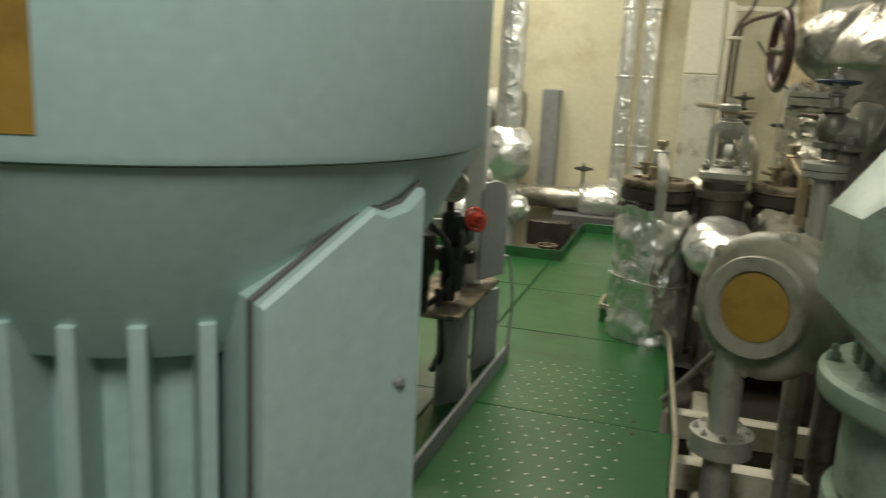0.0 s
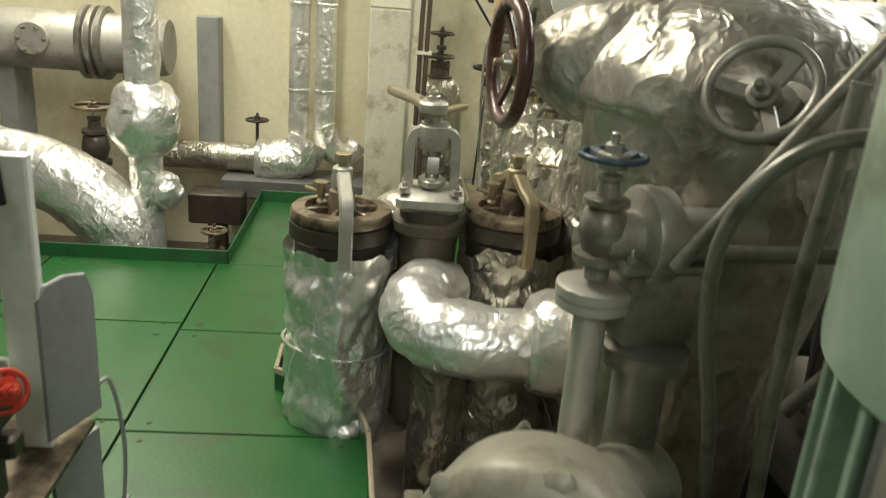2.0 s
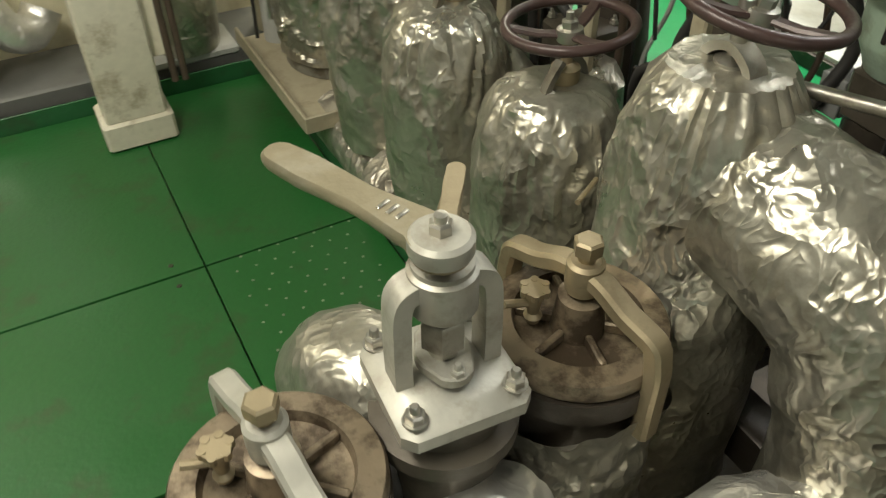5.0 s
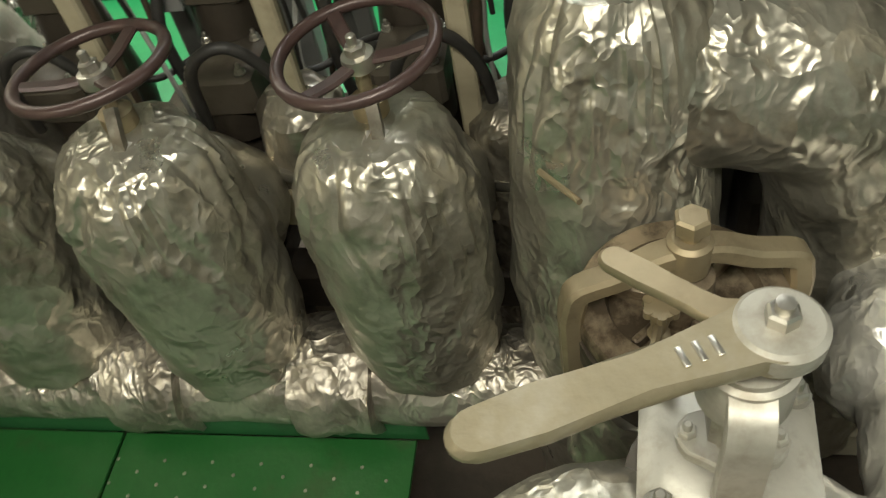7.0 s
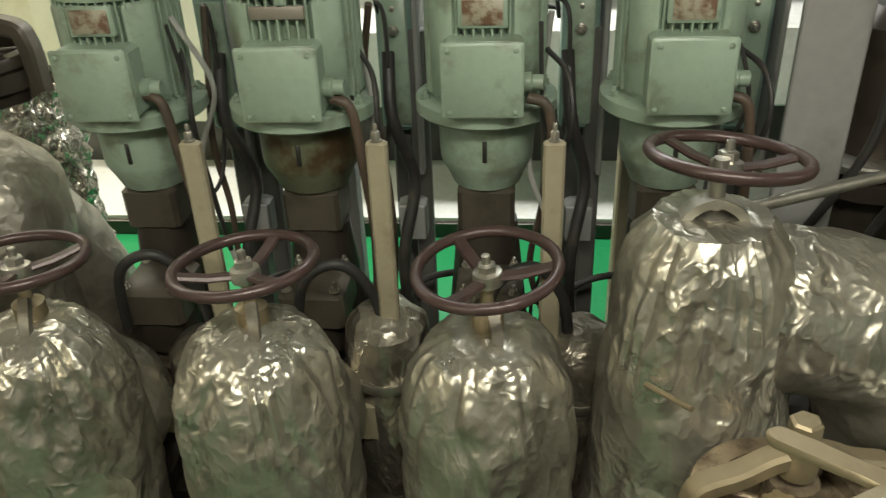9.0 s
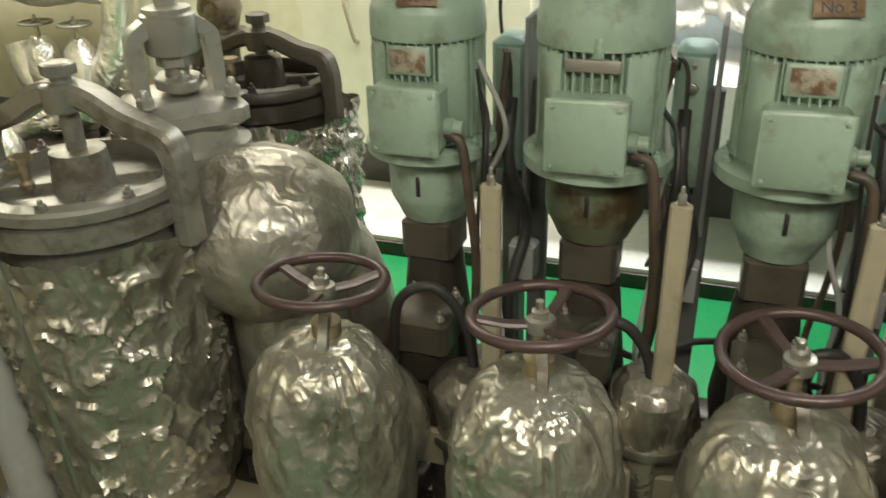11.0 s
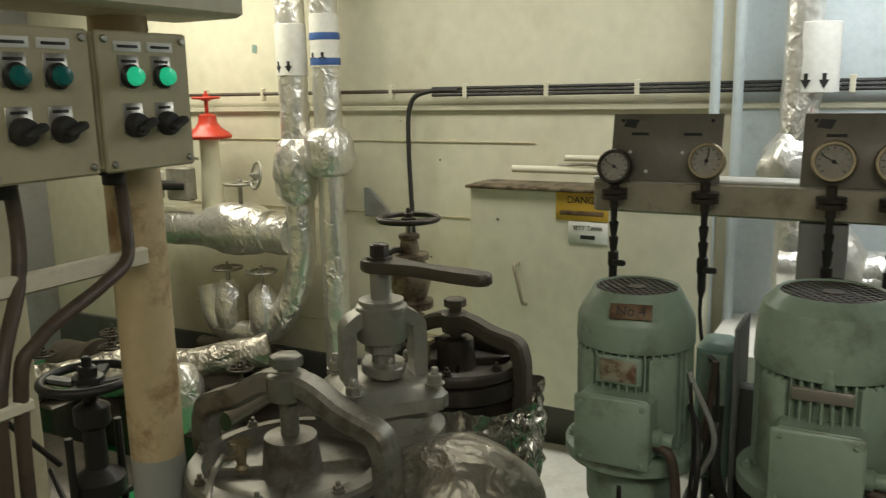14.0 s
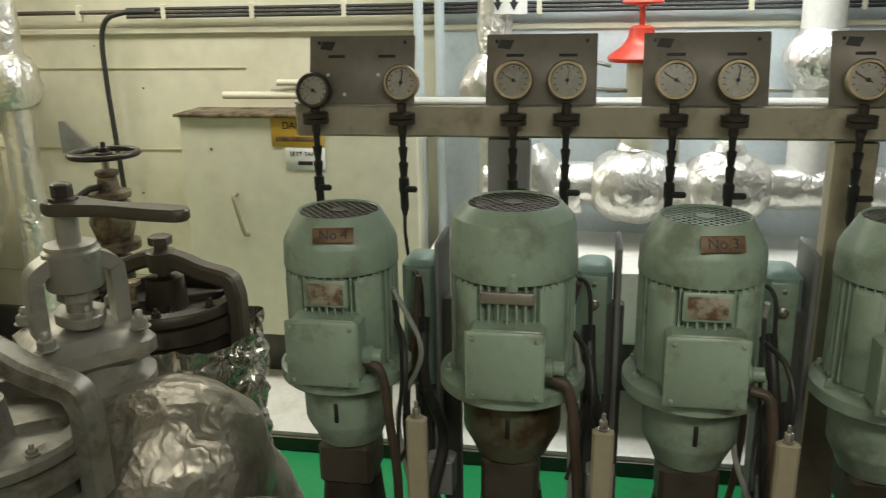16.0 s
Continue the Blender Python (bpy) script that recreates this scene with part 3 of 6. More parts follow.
# ---- duplex strainers ----
def pot(parent, r, rim, bolt_top, yoke_turn, mat, yoke_mat, bowl=0.35, bowl_mat=None, deep=0.0):
    """One strainer pot: rim, cover with ribs, yoke and clamp bolt, in the parent's local place."""
    body = Shape().lathe([(r * 0.9, bowl), (r * 0.9, rim - 0.09), (r * 1.02, rim - 0.075), (r * 1.02, rim - 0.03), (r * 0.9, rim - 0.028)], None, 48)
    part("bowl", body, bowl_mat or mat, parent)
    cover = Shape().lathe([(r * 0.97, rim - 0.027), (r, rim - 0.02), (r, rim + 0.0), (r * 0.97, rim + 0.008), (r * (0.72 if not deep else 0.84), rim + 0.012),
                           (r * (0.68 if not deep else 0.81), rim - 0.006 - deep), (r * 0.3, rim - 0.012 - deep), (r * 0.27, rim + 0.02), (r * 0.25, rim + 0.06), (r * 0.12, rim + 0.065)], None, 48)
    lid = part("cover", cover, mat, parent)
    rib = Shape().box(r * 0.48, 0, rim, r * 0.42, 0.012, 0.022, 0.003).mesh("rib", mat)
    for i in range(6 if not deep else 0):
        piece("rib", rib, lid, pose(0, 0, 0, 0, 0, 60 * i + 17))
    if deep:
        well = Shape().lathe([(r * 0.80, rim - deep - 0.006), (r * 0.80, rim - deep), (r * 0.5, rim - deep + 0.002), (r * 0.29, rim - deep + 0.004)], None, 44)
        part("cover_well", well, OILY, lid)
        for i in range(8):
            part("cover_bolt", Shape(pose(0, 0, 0, 0, 0, 45 * i + 20)).bolt(r * 0.905, 0, rim + 0.010, 0.011, 0.013), mat, lid)
        for i in range(4):
            part("cover_web", Shape(pose(0, 0, 0, 0, 0, 90 * i + 35)).box(r * 0.53, 0, rim - deep + 0.014, r * 0.52, 0.014, 0.026, 0.004), mat, lid)
    top = bolt_top - 0.055
    m = pose(0, 0, 0, 0, 0, yoke_turn)
    k = r * 1.06
    w, h = r * 0.13, r * 0.11
    c = rim + 0.5 * (top - rim)
    half = [(0, -k, rim - 0.13), (0, -k, rim - 0.04), (0, -k, c - 0.05), (0, -k * 0.97, c - 0.02), (0, -k * 0.90, c + 0.005), (0, -k * 0.55, 0.55 * c + 0.45 * top - 0.006), (0, -k * 0.2, top - 0.014)]
    path = curve(half + [(0, -q[1], q[2]) for q in reversed(half)], 5)
    bar = [(-w, -h * 0.6), (-w * 0.7, -h), (w * 0.7, -h), (w, -h * 0.6), (w, h * 0.6), (w * 0.7, h), (-w * 0.7, h), (-w, h * 0.6)]
    y = Shape(m).sweep(path, bar, (1, 0, 0))
    y.lathe([(r * 0.19, top - 0.045), (r * 0.20, top - 0.03), (r * 0.20, top + 0.008), (r * 0.16, top + 0.014)], None, 28)
    part("yoke", y, yoke_mat, parent)
    b = Shape().lathe([(r * 0.09, rim + 0.05), (r * 0.09, bolt_top - 0.026)], None, 16)
    b.lathe([(r * 0.155, bolt_top - 0.026), (r * 0.16, bolt_top - 0.02), (r * 0.16, bolt_top - 0.004), (r * 0.13, bolt_top)], None, 6)
    part("clamp_bolt", b, BRASS if yoke_mat is SILVER else yoke_mat, parent)
    cock = Shape(pose(-r * 0.42, r * 0.25, rim))
    cock.lathe([(0.012, 0), (0.016, 0.012), (0.010, 0.02), (0.014, 0.045), (0.010, 0.06), (0.006, 0.07)], None, 10)
    cock.pipe([(0, 0, 0.04), (-0.05, 0.01, 0.05)], 0.007, 8)
    for i in range(6):
        a = math.pi * i / 3
        cock.lathe([(0.007, 0), (0.007, 0.012)], pose(0.019 * math.cos(a), 0.019 * math.sin(a), 0.062), 8)
    cock.lathe([(0.022, 0), (0.022, 0.010)], pose(0, 0, 0.063), 14)
    part("vent_cock", cock, BRASS, parent)


def torn_sleeve(r, z0, z1, seed, size=0.010, quilt=0.0):
    """Foil round a pot, with an uneven torn upper edge."""
    push = crumple(size, 8, seed)
    rows = []
    n, w = (70, 200) if quilt else (48, 128)
    for i in range(n + 1):
        row = []
        for j in range(w):
            a = 2 * math.pi * j / w
            c, s = math.cos(a), math.sin(a)
            edge = z1 + 0.045 * noise.noise(Vector((c * 1.6, s * 1.6, seed))) + 0.012 * noise.noise(Vector((c * 7, s * 7, seed)))
            z = z0 + (edge - z0) * i / n
            q = r * (0.94 + 0.06 * math.sin(i / n * 2.6)) + push((r * c, r * s, z)) + (0.012 * (i - n + 2) / 2 if i > n - 2 else 0)
            if quilt:
                wave = 0.9 * noise.noise(Vector((c * 3, s * 3, z * 6 + seed)))
                for lean, count in ((7.5, 6), (-9.0, 7)):
                    u = (a * count / (2 * math.pi) + z * lean + wave) % 1.0
                    q += quilt * max(0.0, 1 - abs(u - 0.5) * 9) * (0.5 + noise.noise(Vector((c * 4, s * 4, z * 5 + lean))))
            row.append((q * c, q * s, z))
        rows.append(row)
    inner = [((q[0] * 0.95), (q[1] * 0.95), q[2] - 0.05) for q in rows[-1]]
    return Shape().sheet(rows + [inner], True, True)


def cross_cock(parent, half, plate_z, top, mat, turn=0.0):
    """The changeover cock between two pots: body, square flange, bolts, bonnet arch, spindle and gland."""
    k = half / 0.1
    m = pose(0, 0, 0, 0, 0, turn)
    body = Shape().lathe([(0.085 * k, 0.0), (0.09 * k, plate_z - 0.14 * k), (0.095 * k, plate_z - 0.10 * k), (0.115 * k, plate_z - 0.09 * k), (0.115 * k, plate_z - 0.06 * k), (0.09 * k, plate_z - 0.055 * k), (0.09 * k, plate_z - 0.02)], None, 40)
    part("body", body, OILY_BROWN if mat is SILVER else mat, parent)
    part("flange", Shape(m).box(0, 0, plate_z + 0.005, 2 * half, 2 * half, 0.06 * k, 0.018 * k), mat, parent)
    for sx in (-1, 1):
        for sy in (-1, 1):
            part("bolt", Shape(m).bolt(sx * half * 0.76, sy * half * 0.76, plate_z + 0.035 * k, 0.015 * k, 0.018 * k), STEEL if mat is SILVER else mat, parent)
    z0, z1 = plate_z + 0.03 * k, top - 0.075 * k
    arch = Shape(m).sweep(curve([(-0.068 * k, 0, z0), (-0.068 * k, 0, z0 + 0.09 * k), (-0.062 * k, 0, z1 - 0.02 * k), (-0.03 * k, 0, z1)], 6),
                          [(-0.022 * k, -0.013 * k), (0.022 * k, -0.013 * k), (0.022 * k, 0.013 * k), (-0.022 * k, 0.013 * k)], (0, 1, 0))
    arch.sweep(curve([(0.068 * k, 0, z0), (0.068 * k, 0, z0 + 0.09 * k), (0.062 * k, 0, z1 - 0.02 * k), (0.03 * k, 0, z1)], 6),
               [(-0.022 * k, -0.013 * k), (0.022 * k, -0.013 * k), (0.022 * k, 0.013 * k), (-0.022 * k, 0.013 * k)], (0, 1, 0))
    arch.lathe([(0.044 * k, z1 - 0.055 * k), (0.048 * k, z1 - 0.05 * k), (0.048 * k, z1 + 0.012 * k), (0.042 * k, z1 + 0.016 * k), (0.042 * k, z1 + 0.024 * k), (0.03 * k, z1 + 0.026 * k)], None, 32)
    part("bonnet_arch", arch, mat, parent)
    sp = Shape().lathe([(0.022 * k, z0), (0.022 * k, z1 - 0.04 * k)], None, 20)
    part("gland_nut", Shape().lathe([(0.034 * k, z0 + 0.055 * k), (0.034 * k, z0 + 0.10 * k), (0.03 * k, z0 + 0.105 * k)], None, 6), STEEL if mat is SILVER else mat, parent)
    part("spindle_head", Shape().lathe([(0.02 * k, z1 + 0.02 * k), (0.02 * k, top)], None, 16), STEEL if mat is SILVER else mat, parent)
    part("spindle", sp, STEEL if mat is SILVER else mat, parent)
    gl = Shape(m).prism([(0.06 * k * math.cos(a) * (1.0 if abs(math.cos(a)) > 0.7 else 0.75), 0.042 * k * math.sin(a)) for a in [math.pi * i / 10 for i in range(20)]], 0.02 * k, pose(0, 0, z0 + 0.015 * k, 0, 0, 90))
    gl.bolt(0, -0.048 * k, z0 + 0.03 * k, 0.011 * k, 0.014 * k)
    gl.bolt(0, 0.048 * k, z0 + 0.03 * k, 0.011 * k, 0.014 * k)
    part("gland", gl, mat, parent)


def lever_outline(length, eye, root, wide, tip):
    """The outline of a flat lever that points along +x from its eye."""
    pts = [(eye * math.cos(a), eye * math.sin(a)) for a in [radians(d) for d in range(50, 311, 20)]]
    low = [(eye * 0.95, -eye * 0.75), (length * 0.30, -root), (length * 0.42, -root * 0.98), (length * 0.58, -wide * 0.93), (length * 0.75, -wide)]
    low += [(length - tip + tip * math.sin(radians(d)), -tip * math.cos(radians(d))) for d in range(0, 91, 18)]
    return pts + low + [(x, -y) for x, y in reversed(low[:-1])]


strainer = thing("duplex_strainer", "silver-painted duplex oil strainer with foil-wrapped pots and a changeover lever", "strainer")
pot_a = thing("strainer_pot", "rusty-topped strainer pot in torn foil, clamped by a silver yoke", "strainer", pose(0.135, 3.80, 0), "pots of the walkway strainer")
pot(pot_a, 0.152, 0.69, 0.865, 8, RUSTY, SILVER, -0.1, OILY)
part("foil_sleeve", torn_sleeve(0.166, -0.08, 0.585, 2, 0.019), FOIL, pot_a)
part("sleeve_hem", Shape().pipe([(0.17 * math.cos(a), 0.17 * math.sin(a), 0.27 + 0.012 * math.sin(2 * a)) for a in [2 * math.pi * i / 40 for i in range(41)]], 0.005, 6, crumple(0.004, 20, 1), caps=False), FOIL, pot_a)
pot_b = thing("strainer_pot", "strainer pot with a tarnished cover, clamped by a cream-stained yoke", "strainer", pose(0.66, 3.84, 0), "pots of the walkway strainer")
pot(pot_b, 0.15, 0.705, 0.88, 12, RUSTY, BRASS, -0.1, OILY)
part("foil_sleeve", torn_sleeve(0.162, -0.08, 0.60, 6, 0.019), FOIL_OLD, pot_b)
cross_cock(strainer, 0.100, 0.735, 1.02, SILVER, -4)
strainer.matrix_world = pose(0.40, 3.815, 0)
ang = math.degrees(math.atan2(4.085 - 3.80, 0.27 - 0.39))
lev = Shape(pose(-0.01, -0.015, 1.005, 0, 0, ang)).prism(lever_outline(0.315, 0.042, 0.027, 0.027, 0.023), 0.022, None, 0.007)
lever = part("lever", lev, material("bronze_lever", (0.29, 0.25, 0.165), 0.42, 0.5, (0.38, 0.35, 0.28), 0.6, 9, 0.5), strainer, "long bronze changeover lever")
short = Shape(pose(-0.01, -0.015, 0.99, 0, 0, ang - 58)).prism(lever_outline(0.19, 0.038, 0.016, 0.015, 0.014), 0.014, None, 0.004)
part("lever_boss", Shape(pose(-0.01, -0.015, 1.005, 0, 0, ang)).lathe([(0.040, -0.006), (0.043, 0.0), (0.043, 0.020), (0.037, 0.026), (0.01, 0.027)], None, 36), SILVER, strainer, "silver-painted lever boss")
part("pointer_lever", short, BRASS, strainer)
nut = Shape(pose(-0.01, -0.015, 1.02)).lathe([(0.024, 0.006), (0.024, 0.010), (0.016, 0.011), (0.016, 0.025), (0.013, 0.028)], None, 6)
part("lever_nut", nut, STEEL, strainer)
part("spindle_end", Shape(pose(-0.01, -0.015, 1.02)).lathe([(0.009, 0.027), (0.009, 0.038), (0.004, 0.039)], None, 12), STEEL, strainer)
for k in range(3):
    part("raised_mark", Shape(pose(-0.01, -0.015, 1.027, 0, 0, ang)).box(0.062 + 0.016 * k, 0.0, 0.0008, 0.006, 0.022, 0.002, 0.0005), STEEL, strainer)
part("outlet_jacket", Shape().pipe([(-0.01, 0.07, 0.50), (-0.05, 0.12, 0.59), (-0.07, 0.18, 0.60), (-0.08, 0.26, 0.50), (-0.06, 0.30, 0.2), (-0.06, 0.30, -0.2)], 0.112, 36, crumple(0.008, 9, 4), 6), FOIL_OLD, strainer)

bend = thing("lagged_inlet_bend", "foil-wrapped pipe bend curling out of the strainer towards the pump", "pipe")
part("bend_jacket", Shape().pipe([(0.46, 3.74, 0.46), (0.40, 3.68, 0.48), (0.365, 3.59, 0.465), (0.40, 3.51, 0.445), (0.50, 3.475, 0.435), (0.68, 3.45, 0.43)],
                                 0.104, 40, crumple(0.012, 8, 12), 9), FOIL, bend)
part("run_jacket", Shape().pipe([(0.67 + 0.04 * i, 3.45, 0.43) for i in range(16)], 0.115, 36, crumple(0.02, 8, 7)), FOIL, bend)
part("flange_jacket", Shape().lathe([(0.10, 0.0), (0.135, 0.02), (0.152, 0.06), (0.152, 0.12), (0.135, 0.17), (0.11, 0.19)], Matrix.Translation((0.66, 3.455, 0.44)) @ pose(0, 0, 0, 0, 90, 0), 48, around(crumple(0.016, 9, 5))), FOIL, bend)
part("riser_jacket", Shape().pipe([(0.46, 3.70, 0.38), (0.46, 3.70, 0.1), (0.46, 3.70, -0.3)], 0.09, 24, crumple(0.01, 8, 9)), FOIL_OILY, bend)

# big lagged valve beside the walkway, its wheel upright
gate = thing("large_lagged_gate_valve", "large gate valve bundled in foil with an upright red-brown handwheel", "valve")


def swell(q):
    return crumple(0.016, 5.5, 6)(q)


rows = []
for i in range(30):
    t = i / 29
    x = 0.545 + 0.40 * t
    r = 0.050 + 0.100 * min(1, t * 2.2) ** 0.8 + 0.008 * math.sin(t * 11)
    rows.append([(x, 3.13 - 0.07 * t + r * math.cos(a) + swell((x, r * math.cos(a), r * math.sin(a))) * math.cos(a), 1.245 + r * 1.05 * math.sin(a) + swell((x, r * math.cos(a), r * math.sin(a))) * math.sin(a))
                 for a in [2 * math.pi * j / 56 for j in range(56)]])
part("bonnet_jacket", Shape().sheet(rows), FOIL_SMOOTH, gate)
hood = [(0.16, -0.25), (0.18, 0.2), (0.20, 0.45), (0.225, 0.65), (0.255, 0.82), (0.28, 0.98), (0.298, 1.1), (0.306, 1.165), (0.318, 1.185), (0.317, 1.21), (0.305, 1.26), (0.272, 1.315), (0.225, 1.36), (0.16, 1.39), (0.08, 1.405), (0.01, 1.41)]
hood = [(p.x, p.y) for p in curve([(r, z, 0) for r, z in hood], 4)]
part("body_jacket", Shape(pose(0.95, 3.06, 0)).lathe(hood, None, 120, around(crumple(0.013, 4.6, 2))), FOIL_SMOOTH, gate)
part("run_jacket", Shape().pipe([(0.98 + 0.05 * i, 3.06, 1.20) for i in range(16)], 0.205, 48, crumple(0.016, 5, 6)), FOIL_SMOOTH, gate)
m = Matrix.Translation((0.50, 3.15, 1.225)) @ pose(0, 0, 0, 0, 0, 8) @ pose(0, 0, 0, 0, -90, 0)
wheel_parts(gate, m, 0.122, 0.0155, 3, RED_BROWN, BRASS, 0.015)
part("stem", Shape().pipe([(0.49, 3.15, 1.225), (0.70, 3.12, 1.225)], 0.018, 14), STEEL, gate)
part("collar", Shape(Matrix.Translation((0.56, 3.14, 1.225)) @ pose(0, 0, 0, 0, 90, 0)).lathe([(0.026, 0), (0.03, 0.01), (0.03, 0.05), (0.02, 0.06)], None, 24), BRASS, gate)

# ---- pump with blanked flange, small globe valve ----
pump = thing("transfer_pump", "grey pump casing with an ochre blank flange on a flanged pedestal", "pump")
aim = look((0.45, 2.33, 0.56), (0.45 - 0.45, 2.33 - 0.88, 0.56 + 0.12)) @ pose(0, 0, 0, 0, 180, 0)
fl = Shape(aim).lathe([(0.088, -0.012), (0.094, 0.004), (0.128, 0.006), (0.132, 0.0), (0.132, -0.022), (0.105, -0.026), (0.100, -0.05)], None, 56)
part("flange_ring", fl, PUMP_PAINT, pump)
part("blank_disc", Shape(aim).lathe([(0.09, -0.02), (0.088, -0.006), (0.080, -0.004), (0.02, -0.006), (0.002, -0.004)], None, 48), YELLOW, pump, "ochre-painted blank disc")
case = Shape(aim).lathe([(0.10, -0.045), (0.16, -0.05), (0.186, -0.065), (0.195, -0.085), (0.195, -0.20), (0.175, -0.225), (0.13, -0.28), (0.10, -0.40)], None, 48)
for a in range(0, 360, 60):
    c, s = math.cos(radians(a + 20)), math.sin(radians(a + 20))
    part("casing_lug", Shape(aim).box(0.175 * c, 0.175 * s, -0.075, 0.05, 0.05, 0.03, 0.01), PUMP_PAINT, pump)
part("casing", case, PUMP_PAINT, pump)
part("pedestal", Shape(pose(0.42, 2.42, 0)).lathe([(0.04, -0.35), (0.04, 0.12), (0.085, 0.125), (0.085, 0.15), (0.085, 0.155), (0.085, 0.18), (0.04, 0.185), (0.04, 0.42)], None, 28), SILVER, pump)
for a in range(0, 360, 45):
    part("bolt", Shape(pose(0.42, 2.42, 0.18)).bolt(0.068 * math.cos(radians(a)), 0.068 * math.sin(radians(a)), 0, 0.008, 0.01), STEEL, pump)
part("discharge", Shape().pipe([(0.58, 2.55, 0.50), (0.70, 2.66, 0.52), (0.80, 2.82, 0.42), (0.82, 2.95, 0.1), (0.82, 2.95, -0.3)], 0.09, 24, None, 6), PUMP_PAINT, pump)


def globe_valve(parent, m, wheel_r, body_mat, wheel_mat, hub=STEEL, k=1.0, flanges=True):
    s = Shape(m).lathe([(0.03 * k, -0.30 * k), (0.03 * k, -0.26 * k), (0.065 * k, -0.255 * k), (0.065 * k, -0.235 * k), (0.045 * k, -0.23 * k), (0.06 * k, -0.18 * k), (0.05 * k, -0.13 * k),
                        (0.038 * k, -0.12 * k), (0.055 * k, -0.115 * k), (0.055 * k, -0.10 * k), (0.03 * k, -0.095 * k), (0.024 * k, -0.06 * k), (0.03 * k, -0.055 * k), (0.03 * k, -0.045 * k), (0.012 * k, -0.04 * k)], None, 28)
    part("valve_body", s, body_mat, parent)
    part("stem", Shape(m).lathe([(0.009 * k, -0.06 * k), (0.009 * k, 0.01)], None, 12), STEEL, parent)
    wheel_parts(parent, m, wheel_r, 0.008 * k, 4, wheel_mat, hub, 0.008)


gv = thing("globe_valve", "grey globe valve with a blue handwheel beside the pump", "valve")
globe_valve(gv, pose(0.63, 2.74, 1.13), 0.054, SILVER_B, BLUE, STEEL, 0.72)
part("side_flange", Shape(pose(0.63, 2.74, 0.99) @ pose(0, 0, 0, 0, 90, 12)).lathe([(0.04, 0), (0.045, 0.06), (0.085, 0.065), (0.088, 0.07), (0.088, 0.09), (0.085, 0.092), (0.085, 0.115), (0.05, 0.12), (0.045, 0.3)], None, 32), SILVER, gv)
part("lower_flange", Shape(pose(0.63, 2.74, 0.86)).lathe([(0.06, 0.0), (0.066, 0.004), (0.066, 0.020), (0.062, 0.022), (0.068, 0.024), (0.068, 0.042), (0.06, 0.046)], None, 32), SILVER, gv)
part("lower_pipe", Shape().pipe([(0.63, 2.74, 0.88), (0.63, 2.74, 0.3), (0.63, 2.74, -0.3)], 0.03, 16), SILVER, gv)
for i, (a, b, r) in enumerate((((0.72, 2.62, 0.98), (1.0, 2.55, 1.45), 0.013), ((0.75, 2.70, 0.98), (1.15, 2.68, 1.0), 0.015),
                               ((0.24, 3.05, -0.02), (0.60, 3.0, 0.46), 0.012))):
    solid("brace_rod", Shape().pipe([a, b], r, 12), SILVER_B, "straight grey steel brace rod beside the pump", "rod")
solid("drain_pipe", Shape().pipe([(1.0, 2.42, 1.25), (0.82, 2.46, 1.22), (0.74, 2.50, 1.10), (0.76, 2.56, 0.92), (0.83, 2.60, 0.60), (0.83, 2.60, 0.0)], 0.012, 14, None, 8),
      SILVER_B, "bent grey drain pipe beside the pump motor", "pipe")
vb = thing("valve_bracket", "grey cast bracket with a bolted flange below the globe valve", "bracket")
part("casting", Shape(pose(0.735, 2.76, 0, 0, 0, 12)).prism([(-0.07, -0.05), (0.07, -0.05), (0.085, 0.0), (0.07, 0.06), (-0.07, 0.06)], 0.14, pose(0, 0, 0.80), 0.012), SILVER_B, vb)
part("top_plate", Shape(pose(0.735, 2.76, 0, 0, 0, 12)).box(0, 0, 0.95, 0.19, 0.14, 0.022, 0.005), SILVER_B, vb)
part("column", Shape(pose(0.745, 2.76, 0)).lathe([(0.05, -0.3), (0.05, 0.74), (0.08, 0.75), (0.08, 0.78), (0.05, 0.80)], None, 24), SILVER_B, vb)
for sx in (-0.07, 0.07):
    for sy in (-0.045, 0.045):
        part("bolt", Shape(pose(0.735, 2.76, 0, 0, 0, 12)).bolt(sx, sy, 0.961, 0.010, 0.012), STEEL, vb)
solid("lube_pipe", Shape().pipe([(0.88, 2.50, 1.30), (0.87, 2.52, 0.9), (0.90, 2.54, 0.4), (0.90, 2.54, -0.2)], 0.013, 12, None, 6), SILVER_B, "upright grey lubrication pipe beside the pump motor", "pipe", "pipes by the pump motor")
solid("lube_pipe", Shape().pipe([(0.94, 2.44, 1.35), (0.93, 2.46, 0.9), (0.95, 2.48, 0.4), (0.95, 2.48, -0.2)], 0.010, 12, None, 6), BEIGE_DARK, "upright cream lubrication pipe beside the pump motor", "pipe", "pipes by the pump motor")
far = thing("upper_valve", "small valve with a tarnished handwheel above the pump", "valve")
wheel_parts(far, Matrix.Translation((0.834, 2.69, 1.26)) @ pose(0, 0, 0, 0, 60, 230), 0.083, 0.010, 3, SILVER_B, SILVER_B)
part("stem", Shape().pipe([(0.834, 2.69, 1.26), (0.93, 2.77, 1.20), (1.06, 2.80, 1.10)], 0.018, 10), SILVER_B, far)
part("gland_flange", Shape(look((0.89, 2.735, 1.225), (0.80, 2.66, 1.285)) @ pose(0, 0, 0, 0, 180, 0)).lathe([(0.03, -0.03), (0.055, -0.028), (0.055, -0.012), (0.035, -0.01), (0.035, 0.02), (0.02, 0.025)], None, 24), SILVER_B, far)


